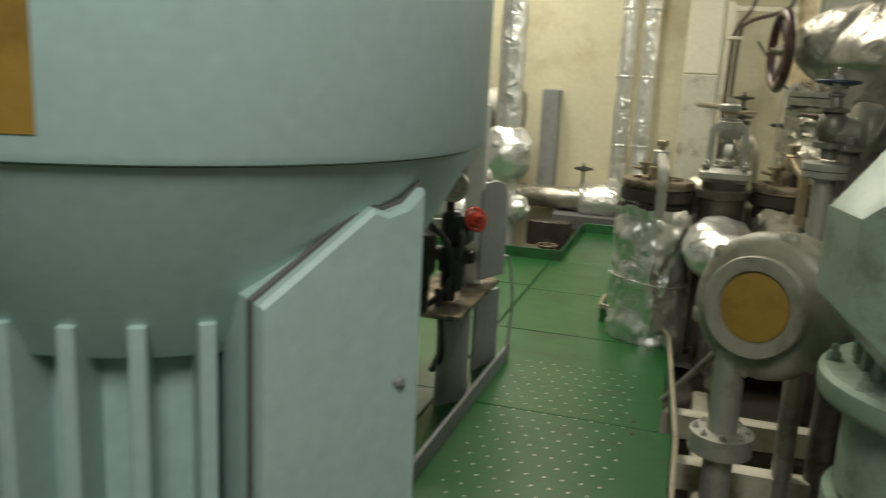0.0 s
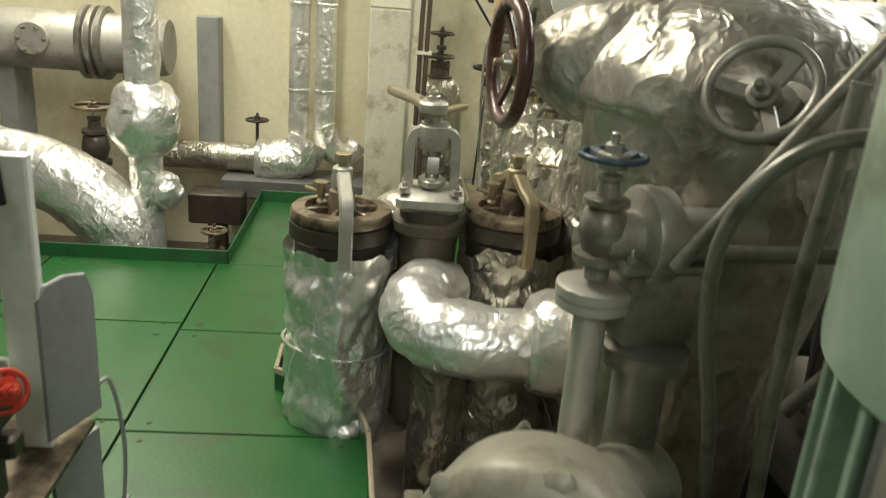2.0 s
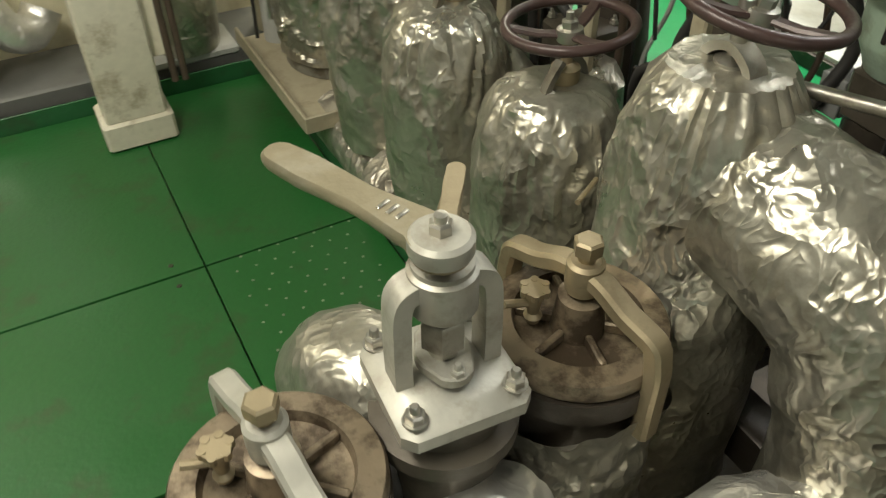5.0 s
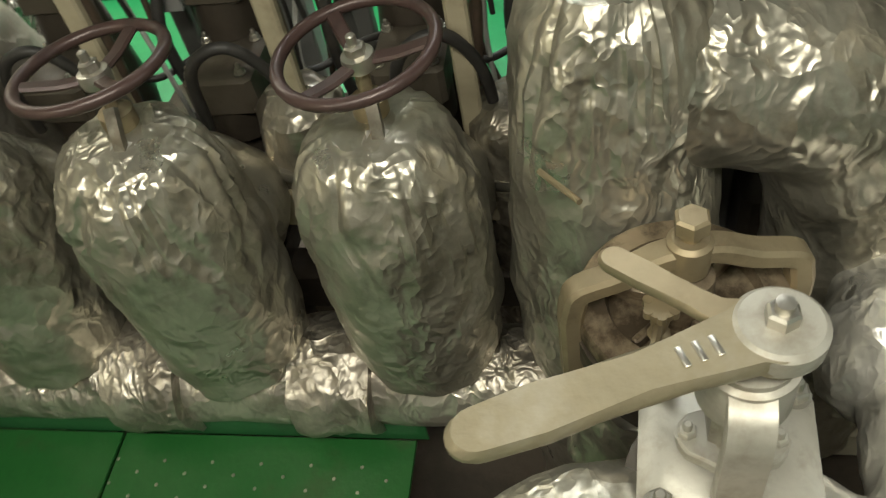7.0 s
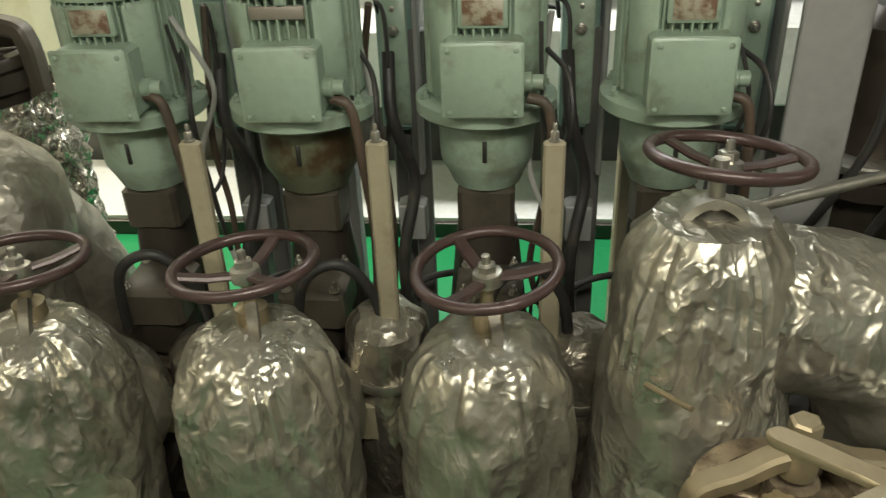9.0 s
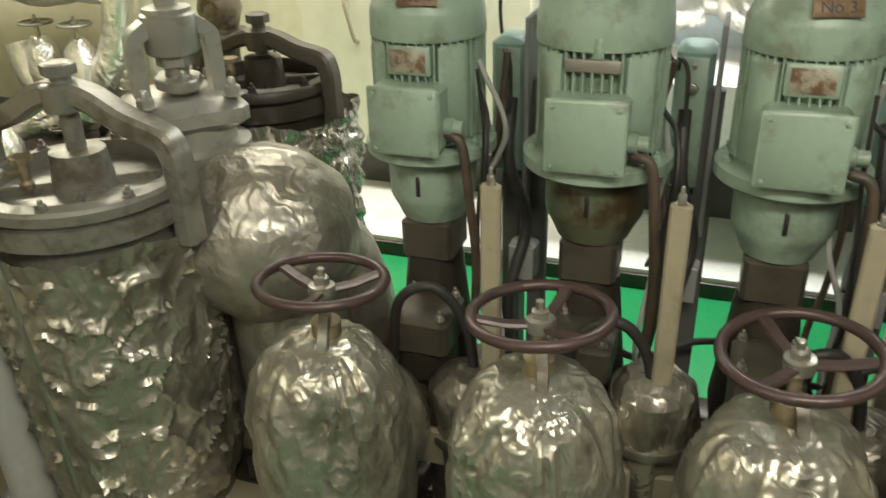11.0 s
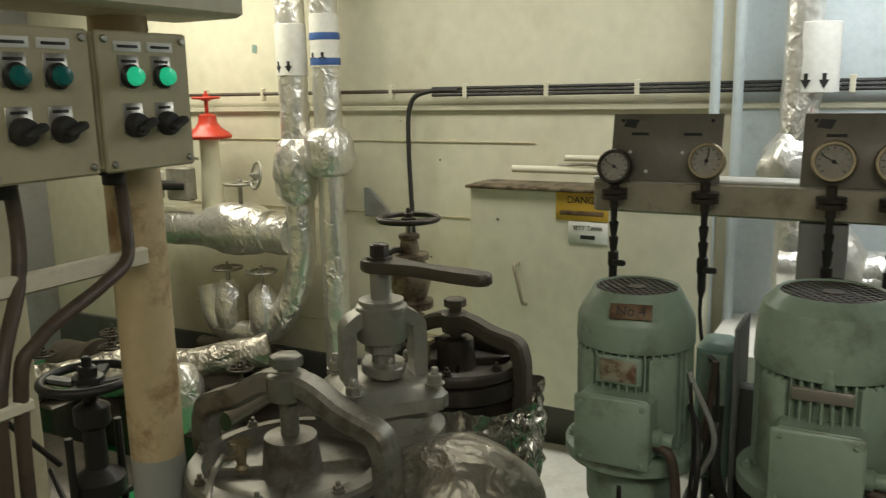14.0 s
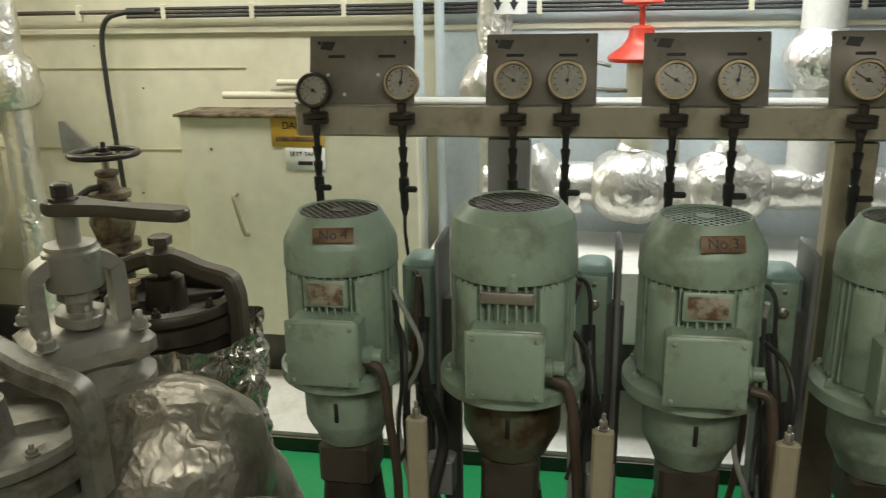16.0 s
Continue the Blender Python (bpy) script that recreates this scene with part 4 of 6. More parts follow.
# ---- large pump motors at the start ----
def finned(r0, r1, z0, z1, count, mat, parent, wide=0.014):
    ob = part("ribbed_body", Shape().lathe([(r0, z0), (r0, z1)], None, 64), mat, parent)
    fin = Shape().box((r0 + r1) / 2, 0, (z0 + z1) / 2, r1 - r0 + 0.01, wide, z1 - z0 - 0.01, 0.003).mesh("fin", mat)
    for i in range(count):
        piece("fin", fin, ob, pose(0, 0, 0, 0, 0, 360 * i / count))
    return ob


big = thing("large_pump_motor", "large upright pump motor in pale blue-green paint with cooling ribs", "motor", pose(-0.716, 1.56, 0))
part("fan_cowl", Shape().lathe([(0.60, 0.972), (0.615, 0.976), (0.62, 0.99), (0.62, 1.62), (0.59, 1.68), (0.5, 1.72), (0.05, 1.73)], None, 128), TEAL_BLUE, big)
part("end_shield", Shape().lathe([(0.43, 0.66), (0.45, 0.69), (0.59, 0.94), (0.60, 0.971)], None, 128), TEAL_BLUE, big)
finned(0.385, 0.475, 0.02, 0.73, 30, TEAL_BLUE, big, 0.026)
part("foot_ring", Shape().lathe([(0.48, -0.2), (0.50, -0.18), (0.50, 0.0), (0.46, 0.03), (0.40, 0.04)], None, 64), TEAL_BLUE, big)
bx = facing(0.186, 0.10, 0, -38)
part("terminal_box", Shape(bx).prism([(-0.2375, -0.1), (0.033, -0.1), (0.033, 0.928), (0.006, 0.903), (-0.0305, 0.893), (-0.055, 0.902), (-0.2375, 0.772)], 0.23, pose(0, 0, 0.26), 0.008), TEAL_BLUE, big)
part("box_gasket", Shape(bx).prism([(-0.245, -0.107), (0.040, -0.107), (0.040, 0.936), (0.006, 0.910), (-0.0305, 0.900), (-0.057, 0.909), (-0.245, 0.776)], 0.010, pose(0, 0, 0.455), 0.002), GREY_DARK, big)
part("paper_notice", Shape(pose(0, 0, 0, 0, 0, -62)).sweep([(0.6215 * math.cos(q), 0.6215 * math.sin(q), 1.13) for q in [radians(-24 + 2 * i) for i in range(10)]], [(-0.12, -0.0008), (0.12, -0.0008), (0.12, 0.0008), (-0.12, 0.0008)], (0, 0, 1)), YELLOW, big, "ochre paper notice")
for x, z in ((0.0, 0.3), (-0.005, 0.62), (0.0, 0.05)):
    part("bolt", Shape(bx).lathe([(0.010, 0.488), (0.010, 0.496), (0.006, 0.5)], pose(x, z, 0), 12), GREY, big)

mot = thing("pump_motor", "upright pump motor in grey-green paint with a nameplate and cable glands", "motor", pose(0.84, 1.955, 0))
part("fan_cowl", Shape().lathe([(0.222, 1.12), (0.228, 1.125), (0.23, 1.14), (0.23, 1.42), (0.19, 1.48), (0.05, 1.49)], None, 72), TEAL, mot)
finned(0.185, 0.215, 0.56, 1.13, 26, TEAL, mot)
np_m = facing(0, 0, 0, 202)
part("nameplate_frame", Shape(np_m).box(0, 1.035, 0.205, 0.12, 0.19, 0.03, 0.004), GREY_DARK, mot)
part("nameplate", Shape(np_m).box(0, 1.035, 0.222, 0.095, 0.155, 0.006, 0.001), PANEL, mot, "stained metal nameplate")
plan = [((-0.31, -0.005), 0.713, 0.885), ((-0.277, -0.175), 0.700, 0.885), ((-0.215, -0.235), 0.655, 0.955), ((-0.086, -0.240), 0.655, 0.960), ((0.0, -0.05), 0.655, 0.960)]


def hood_ring(level, inset):
    out = []
    for (x, y), low, high in plan:
        z = (low - 0.07 if level == 0 else low if level == 1 else high if level == 2 else 1.0)
        out.append((x * inset, y * inset, z))
    return out


part("terminal_box", Shape().sheet([hood_ring(0, 0.80), hood_ring(1, 0.985), hood_ring(1, 1.0), hood_ring(2, 1.0), hood_ring(2, 0.985), hood_ring(3, 0.72)]), TEAL, mot, angle=20)
side = facing(-0.15, -0.237, 0, 268)
part("gland_plate", Shape(side).box(0.0, 0.80, 0.0, 0.128, 0.30, 0.016, 0.003), TEAL_BLUE, mot)
part("cable_gland", Shape(side).lathe([(0.034, 0), (0.037, 0.02), (0.03, 0.025), (0.03, 0.05), (0.022, 0.055)], pose(-0.004, 0.832, 0.008), 24), SILVER, mot)
part("cable_gland", Shape(side).lathe([(0.024, 0), (0.026, 0.016), (0.02, 0.02), (0.02, 0.036), (0.012, 0.04)], pose(-0.018, 0.90, 0.008), 20), SILVER, mot)
part("earth_lug", Shape(side).box(0.03, 0.935, 0.014, 0.045, 0.02, 0.012, 0.003), SILVER, mot)
for d in (0.018, 0.042):
    part("earth_bolt", Shape(side).bolt(d, 0.935, 0.02, 0.008, 0.010), STEEL, mot)
part("blank_plug", Shape(side).lathe([(0.031, 0), (0.031, 0.003), (0.029, 0.004)], pose(-0.012, 0.765, 0.008), 32), TEAL, mot)
part("plug_face", Shape(side).lathe([(0.027, 0), (0.027, 0.0055)], pose(-0.012, 0.765, 0.008), 32), TEAL_BLUE, mot)
part("motor_flange", Shape().lathe([(0.20, 0.28), (0.22, 0.30), (0.22, 0.47), (0.275, 0.50), (0.28, 0.51), (0.28, 0.545), (0.27, 0.555), (0.21, 0.56), (0.20, 0.60)], None, 72), TEAL, mot)
part("lantern", Shape().lathe([(0.19, -0.25), (0.19, 0.1), (0.24, 0.14), (0.24, 0.28)], None, 48), TEAL, mot)
for a in range(10, 360, 40):
    part("flange_bolt", Shape(pose(0, 0, 0, 0, 0, a)).bolt(0.252, 0, 0.555, 0.014, 0.02), TEAL, mot)
solid("motor_cable", Shape().pipe([(0.69, 1.70, 0.832), (0.69, 1.655, 0.828), (0.725, 1.62, 0.78), (0.775, 1.60, 0.66), (0.79, 1.60, 0.3), (0.79, 1.60, -0.3)], 0.019, 14, None, 8), BEIGE_DARK, "thick grey armoured motor cable", "cable")
solid("motor_cable", Shape().pipe([(0.675, 1.70, 0.90), (0.68, 1.66, 0.90), (0.735, 1.63, 0.86), (0.82, 1.60, 0.76), (0.85, 1.58, 0.4), (0.85, 1.58, -0.2)], 0.012, 12, None, 8), SILVER, "thin grey motor cable", "cable")

# ---- gauge stand at the walkway ----
stand = thing("gauge_stand", "grey steel gauge stand with pressure gauges and black hoses", "gauge stand")
post = facing(-0.42, 3.10, 0, -22)
part("back_plate", Shape(post).prism([(-0.08, 0.36), (0.08, 0.36), (0.08, 0.66), (0.06, 0.71), (0.0, 0.725), (-0.06, 0.72), (-0.08, 0.69)], 0.012), GREY, stand)
part("lower_plate", Shape(post).prism([(-0.06, -0.25), (0.09, -0.25), (0.09, 0.30), (-0.06, 0.30)], 0.012, pose(0, 0, -0.02)), GREY, stand)
part("arm", Shape().box(-0.51, 2.88, 0.335, 0.24, 0.55, 0.02, 0.004), RUSTY, stand)
part("strut", Shape().box(-0.475, 3.04, 0.66, 0.075, 0.03, 0.68, 0.004), WHITE, stand)
part("front_post", Shape(facing(-0.44, 2.72, 0, -40)).box(0, 0.05, 0, 0.13, 0.58, 0.012, 0.003), GREY, stand)


def gauge(parent, m, r=0.05, mat=BRASS, turn=30):
    """A pressure gauge that looks along the local z of m."""
    case = part("gauge", Shape(m).lathe([(r * 0.7, -0.035), (r, -0.03), (r * 1.08, -0.004), (r * 1.08, 0.004), (r * 1.0, 0.010), (r * 0.86, 0.010), (r * 0.83, 0.0), (r * 0.5, 0.0)], None, 36), mat, parent)
    part("dial", Shape(m).lathe([(r * 0.84, -0.002), (r * 0.84, 0.002)], None, 32), DIAL, case)
    c, s = math.cos(radians(turn)), math.sin(radians(turn))
    hand = Shape(m).sweep([(-0.25 * r * c, -0.25 * r * s, 0.004), (0.7 * r * c, 0.7 * r * s, 0.004)], [(-0.002, -0.0006), (0.002, -0.0006), (0.002, 0.0006), (-0.002, 0.0006)], (0, 0, 1))
    hand.lathe([(0.005, 0.003), (0.005, 0.006)], None, 10)
    part("pointer", hand, INK, case)
    ticks = Shape(m)
    for i in range(11):
        a = radians(225 - 27 * i)
        ticks.box(0.70 * r, 0, 0.0025, 0.14 * r, 0.0022, 0.0006, 0.0001, pose(0, 0, 0, 0, 0, math.degrees(a)))
    part("scale_marks", ticks, INK, case)


gauge(stand, facing(-0.475, 2.74, 0.742, -70), 0.050, STEEL, 95)
gauge(stand, facing(-0.535, 2.75, 0.875, -66), 0.052, STEEL, 60)
part("valve_block", Shape().box(-0.46, 2.78, 0.60, 0.10, 0.09, 0.11, 0.012).box(-0.47, 2.78, 0.46, 0.075, 0.075, 0.16, 0.012), BLACK, stand)
part("needle_valve", Shape(pose(-0.575, 2.74, 0)).lathe([(0.016, 0.44), (0.03, 0.45), (0.03, 0.50), (0.022, 0.51), (0.032, 0.54), (0.036, 0.58), (0.026, 0.60), (0.026, 0.64), (0.012, 0.65), (0.012, 0.70)], None, 8), BRASS, stand)
part("cross_bar", Shape().box(-0.56, 2.80, 0.50, 0.32, 0.05, 0.045, 0.006), OILY, stand)
part("back_strip", Shape().box(-0.60, 2.98, 0.56, 0.22, 0.012, 0.05, 0.003), WHITE, stand)
part("panel", Shape().box(-0.64, 2.84, 0.84, 0.14, 0.06, 0.30, 0.01), OILY, stand)
part("manifold", Shape(pose(-0.49, 2.78, 0)).lathe([(0.02, 0.34), (0.02, 0.44), (0.035, 0.45), (0.035, 0.52), (0.02, 0.53), (0.025, 0.6), (0.015, 0.62), (0.015, 0.72), (0.022, 0.73), (0.022, 0.76)], None, 16), BLACK, stand)
part("manifold", Shape(pose(-0.53, 2.62, 0)).lathe([(0.025, 0.34), (0.03, 0.46), (0.045, 0.48), (0.045, 0.6), (0.02, 0.62), (0.02, 0.7)], None, 16), OILY, stand)
wheel_parts(stand, Matrix.Translation((-0.395, 2.76, 0.635)) @ pose(0, 0, 0, 0, 70, -40), 0.038, 0.005, 3, RED, RED, 0.004)
part("red_handle", Shape().box(-0.43, 2.78, 0.985, 0.018, 0.016, 0.10, 0.004), RED, stand)
for i, pts in enumerate(([(-0.49, 2.78, 0.45), (-0.44, 2.70, 0.42), (-0.45, 2.66, 0.55), (-0.53, 2.62, 0.66)],
                         [(-0.49, 2.80, 0.95), (-0.52, 2.9, 1.12), (-0.50, 3.0, 1.10), (-0.49, 3.02, 0.9)],
                         [(-0.46, 2.78, 0.62), (-0.42, 2.70, 0.58), (-0.43, 2.68, 0.46), (-0.46, 2.74, 0.36)],
                         [(-0.60, 2.80, 0.95), (-0.50, 2.72, 1.13), (-0.40, 2.74, 1.08), (-0.40, 2.80, 0.96)],
                         [(-0.66, 2.70, 0.42), (-0.56, 2.64, 0.34), (-0.47, 2.66, 0.40), (-0.42, 2.72, 0.50)],
                         [(-0.5, 2.7, 0.4), (-0.46, 2.66, 0.2), (-0.52, 2.75, 0.1), (-0.5, 2.9, 0.2)])):
    part("hose", Shape().pipe(pts, 0.010, 10, None, 8), RUBBER, stand)
solid("signal_wire", Shape().pipe([(-0.40, 3.15, 0.40), (-0.37, 3.20, 0.42), (-0.35, 3.22, 0.25), (-0.355, 3.21, 0.08), (-0.37, 3.2, 0.02)], 0.005, 8, None, 8), GREY, "thin grey wire hanging down the gauge stand", "wire")

# ---- pipe recess and end wall ----
rec = thing("lagged_riser", "upright foil-wrapped pipe with a bulging wrapped valve in the floor recess", "pipe", pose(-0.90, 5.42, 0))
part("pipe_jacket", Shape().pipe([(0, 0, -0.45 + 0.07 * i) for i in range(46)], 0.083, 32, crumple(0.009, 8, 2)), FOIL, rec)
part("valve_jacket", Shape().lathe([(0.085 + 0.085 * math.sin(math.pi * i / 16) ** 0.6, 0.42 + 0.36 * i / 16) for i in range(17)], None, 48, around(crumple(0.022, 8, 5))), FOIL, rec)
part("flange_jacket", Shape(pose(0.10, -0.02, 0.25)).lathe([(0.02 + 0.055 * math.sin(math.pi * (0.1 + 0.8 * i / 10)), -0.09 + 0.18 * i / 10) for i in range(11)], None, 28, around(crumple(0.02, 12, 3))), FOIL, rec)
elb = thing("lagged_elbow", "thick foil-wrapped pipe elbow dipping into the floor recess", "pipe")
elbow_path = curve([(-2.1, 5.5, 0.36), (-1.6, 5.46, 0.34), (-1.28, 5.40, 0.26), (-1.05, 5.36, 0.08), (-1.0, 5.36, -0.2)], 8)
part("run_jacket", Shape().pipe(elbow_path[:15], 0.17, 40, crumple(0.014, 6, 9)), FOIL, elb)
part("bend_jacket", Shape().pipe(elbow_path[14:], 0.175, 40, crumple(0.016, 6, 9)), FOIL, elb)
sv = thing("recess_valve", "small valve with a rusty handwheel down in the floor recess", "valve")
globe_valve(sv, pose(-0.62, 5.62, -0.02), 0.065, RUSTY, RUSTY, RUSTY, 1.0)
sv = thing("recess_valve", "valve with a rust-brown handwheel beside the lagged riser", "valve")
globe_valve(sv, pose(-1.25, 5.75, 0.58), 0.10, OILY, RUSTY, RUSTY, 1.2)
solid("recess_bracket", Shape().box(-0.68, 6.02, 0.0, 0.30, 0.18, 0.18, 0.01).box(-0.68, 6.02, -0.25, 0.1, 0.1, 0.4), OILY, "dark steel pipe support in the floor recess", "bracket")

wp = thing("wall_main_pipe", "large horizontal grey pipe with bolted flanges along the end wall", "pipe")
part("pipe", Shape(pose(0, 6.30, 0.84) @ pose(0, 0, 0, 0, 90, 0)).lathe([(0.165, -2.9), (0.165, -1.02), (0.15, -0.99), (0.05, -0.985)], None, 48), SILVER, wp)
for x in (-1.44, -1.39, -1.34):
    part("flange", Shape(pose(x, 6.30, 0.84) @ pose(0, 0, 0, 0, 90, 0)).lathe([(0.20, -0.016), (0.205, -0.012), (0.205, 0.012), (0.20, 0.016)], None, 48), SILVER_B if x != -1.39 else STEEL, wp)
part("inspection_cover", Shape(pose(-1.68, 6.13, 0.86) @ pose(0, 0, 0, 90, 0, 0)).lathe([(0.09, 0), (0.09, 0.02), (0.085, 0.025)], None, 32), SILVER, wp)
for a in range(0, 360, 60):
    part("bolt", Shape(pose(-1.68, 6.105, 0.86) @ pose(0, 0, 0, 90, 0, 0)).bolt(0.068 * math.cos(radians(a)), 0.068 * math.sin(radians(a)), 0, 0.01), STEEL, wp)
for x in (-1.9, -1.2):
    part("saddle", Shape().box(x, 6.38, 0.35, 0.10, 0.25, 0.75, 0.006), GREY, wp)
solid("wall_stiffener", Shape().box(-0.82, 6.56, 0.60, 0.13, 0.13, 0.82, 0.006), GREY, "upright grey steel stiffener on the end wall", "stiffener")
vp = thing("lagged_wall_pipes", "pair of upright foil-wrapped pipes joining a low lagged pipe", "pipe")
for x in (-0.27, -0.115):
    part("riser_jacket", Shape().pipe([(x, 6.42, 0.26 + 0.08 * i) for i in range(30)], 0.062, 28, crumple(0.004, 8, x)), FOIL, vp)
    for z in (0.62, 1.12, 1.6):
        part("band", Shape().lathe([(0.064, z), (0.066, z + 0.004), (0.066, z + 0.016), (0.064, z + 0.02)], pose(x, 6.42, 0), 28), FOIL, vp)
part("elbow_jacket", Shape().pipe([(-0.5, 6.38, 0.20), (-0.36, 6.36, 0.20), (-0.25, 6.36, 0.23), (-0.20, 6.38, 0.33)], 0.125, 36, crumple(0.018, 7, 11), 8), FOIL, vp)
part("run_jacket", Shape().pipe([(-1.15 + 0.06 * i, 6.40, 0.20) for i in range(13)], 0.088, 32, crumple(0.007, 7, 4)), FOIL_OLD, vp)
part("end_jacket", Shape().pipe([(-0.12, 6.40, 0.42), (-0.06, 6.40, 0.28), (0.0, 6.44, 0.24), (0.05, 6.48, 0.26), (0.08, 6.5, 0.30)], 0.075, 28, crumple(0.010, 7, 6), 7), FOIL, vp)
wv = thing("wall_valve", "small black handwheel valve on the lagged wall pipe", "valve")
wheel_parts(wv, pose(-0.51, 6.37, 0.44), 0.065, 0.007, 4, OILY, OILY, 0.005)
part("stem", Shape().pipe([(-0.51, 6.37, 0.44), (-0.51, 6.37, 0.26)], 0.010, 10), OILY, wv)
solid("brace_bar", Shape().pipe([(0.62, 6.60, 1.42), (0.95, 6.5, 0.95)], 0.008, 8), BLACK, "thin black diagonal bar on the end wall", "bar")
solid("impulse_line", Shape().pipe([(0.92, 6.5, 0.95), (0.83, 6.2, 0.7), (0.80, 6.1, 0.4), (0.78, 6.05, 0.1)], 0.007, 8, None, 8), BLACK, "thin black line hanging beside the pillar", "pipe")

# ---- column, control boxes, pillar ----
col = thing("column", "square cream steel column with rust stains and dirty pale foot", "column")
part("upper_paint", Shape().box(0.255, 5.92, 1.95, 0.21, 0.155, 1.57, 0.008), COLUMN, col)
part("lower_paint", Shape().box(0.255, 5.92, 0.635, 0.212, 0.157, 1.06, 0.008), COLUMN_LOW, col)
part("foot", Shape().box(0.255, 5.93, 0.055, 0.25, 0.20, 0.11, 0.01), COLUMN_LOW, col)
solid("overhead_tray", Shape().box(0.59, 5.96, 2.12, 0.92, 0.2, 0.14, 0.008), COLUMN, "cream steel tray fixed across the column above the control boxes", "tray")
br = thing("conduit_bracket", "cream steel bracket that carries the conduits off the column", "bracket")
part("bar", Shape().box(0.60, 5.935, 1.585, 0.40, 0.02, 0.036, 0.004, pose(0, 0, 0)), COLUMN, br)
part("plate", Shape(facing(0.375, 5.90, 0, -90)).prism([(-0.05, 0.3), (0.06, 0.3), (0.06, 1.60), (0.03, 1.63), (-0.03, 1.62), (-0.05, 1.58)], 0.01), COLUMN, br)


def control_box(x, lit, lens_name):
    b = thing("control_box", "beige push-button box with two %s green lamps and two black switches" % lens_name, "control box", pose(x, 5.885, 1.885), "control boxes on the column")
    part("case", Shape().box(0, 0.085, 0, 0.205, 0.17, 0.245, 0.006), BEIGE, b)
    lid = part("lid", Shape().box(0, -0.006, 0, 0.21, 0.012, 0.25, 0.004), BEIGE, b)
    f = facing(0, -0.012, 0, -90)
    for sx in (-0.09, 0.09):
        for sz in (-0.11, 0.11):
            part("screw", Shape(f).lathe([(0.007, 0), (0.007, 0.004), (0.005, 0.006)], pose(sx, sz, 0), 10), STEEL, lid)
    for sx in (-0.04, 0.035):
        tag = part("name_tag", Shape(f).box(sx, 0.098, 0.001, 0.062, 0.018, 0.002, 0.0005), WHITE, lid)
        part("printed_line", Shape(f).box(sx, 0.098, 0.0025, 0.046, 0.005, 0.0006, 0.0001), INK, tag)
        plate_up = part("lamp_plate", Shape(f).box(sx, 0.055, 0.001, 0.046, 0.055, 0.002, 0.0005), STEEL, lid)
        part("printed_line", Shape(f).box(sx, 0.072, 0.0025, 0.034, 0.005, 0.0006, 0.0001), INK, plate_up)
        lamp = part("lamp_ring", Shape(f).lathe([(0.021, 0), (0.022, 0.01), (0.018, 0.014)], pose(sx, 0.045, 0), 24), BLACK, lid)
        part("lens", Shape(f).lathe([(0.017, 0.008), (0.017, 0.02), (0.014, 0.026), (0.004, 0.028)], pose(sx, 0.045, 0), 24), LIT if lit else UNLIT, lamp, "green lens")
        plate_low = part("switch_plate", Shape(f).box(sx, -0.03, 0.001, 0.046, 0.055, 0.002, 0.0005), STEEL, lid)
        part("printed_line", Shape(f).box(sx, -0.012, 0.0025, 0.030, 0.005, 0.0006, 0.0001), INK, plate_low)
        sw = part("switch", Shape(f).lathe([(0.022, 0), (0.023, 0.012), (0.020, 0.022), (0.018, 0.024)], pose(sx, -0.042, 0), 24), RUBBER, lid)
        part("switch_grip", Shape(f).box(0, 0, 0.03, 0.042, 0.013, 0.022, 0.004, pose(sx + 0.006, -0.042, 0, 0, 0, 25)), RUBBER, sw)
    part("gland", Shape(pose(-0.03, 0.07, -0.125)).lathe([(0.018, -0.03), (0.02, -0.028), (0.02, -0.012), (0.026, -0.01), (0.026, 0.004)], None, 16), RUBBER, b)
    return b


control_box(0.56, False, "unlit")
control_box(0.785, True, "lit")
solid("conduit", Shape().pipe([(0.545, 5.955, 1.75), (0.545, 5.95, 1.66), (0.52, 5.93, 1.58), (0.445, 5.885, 1.46), (0.425, 5.88, 1.3), (0.42, 5.88, 0.8), (0.42, 5.88, 0.2)], 0.0125, 12, None, 8), CONDUIT, "brown cable dropping from the control box along the column", "cable")
solid("conduit", Shape().pipe([(0.77, 5.955, 1.75), (0.77, 5.95, 1.66), (0.74, 5.92, 1.59), (0.66, 5.90, 1.555), (0.51, 5.875, 1.50), (0.465, 5.875, 1.4), (0.455, 5.875, 0.9), (0.455, 5.875, 0.2)], 0.0125, 12, None, 8), CONDUIT, "brown cable sweeping over the bracket to the column", "cable")
for z in (1.40, 0.95, 0.55):
    solid("cable_clamp", Shape().box(0.44, 5.885, z, 0.085, 0.045, 0.022, 0.004), COLUMN, "steel clamp round the two brown cables", "clamp")
pil = thing("pillar", "round pillar in stained cream paint with grey lower part", "pillar", pose(0.865, 6.03, 0))
part("upper_paint", Shape().lathe([(0.057, 1.12), (0.057, 2.78)], None, 36), PILLAR, pil)
part("lower_paint", Shape().lathe([(0.0575, -0.45), (0.0575, 1.12)], None, 36), GREY_LIGHT, pil)

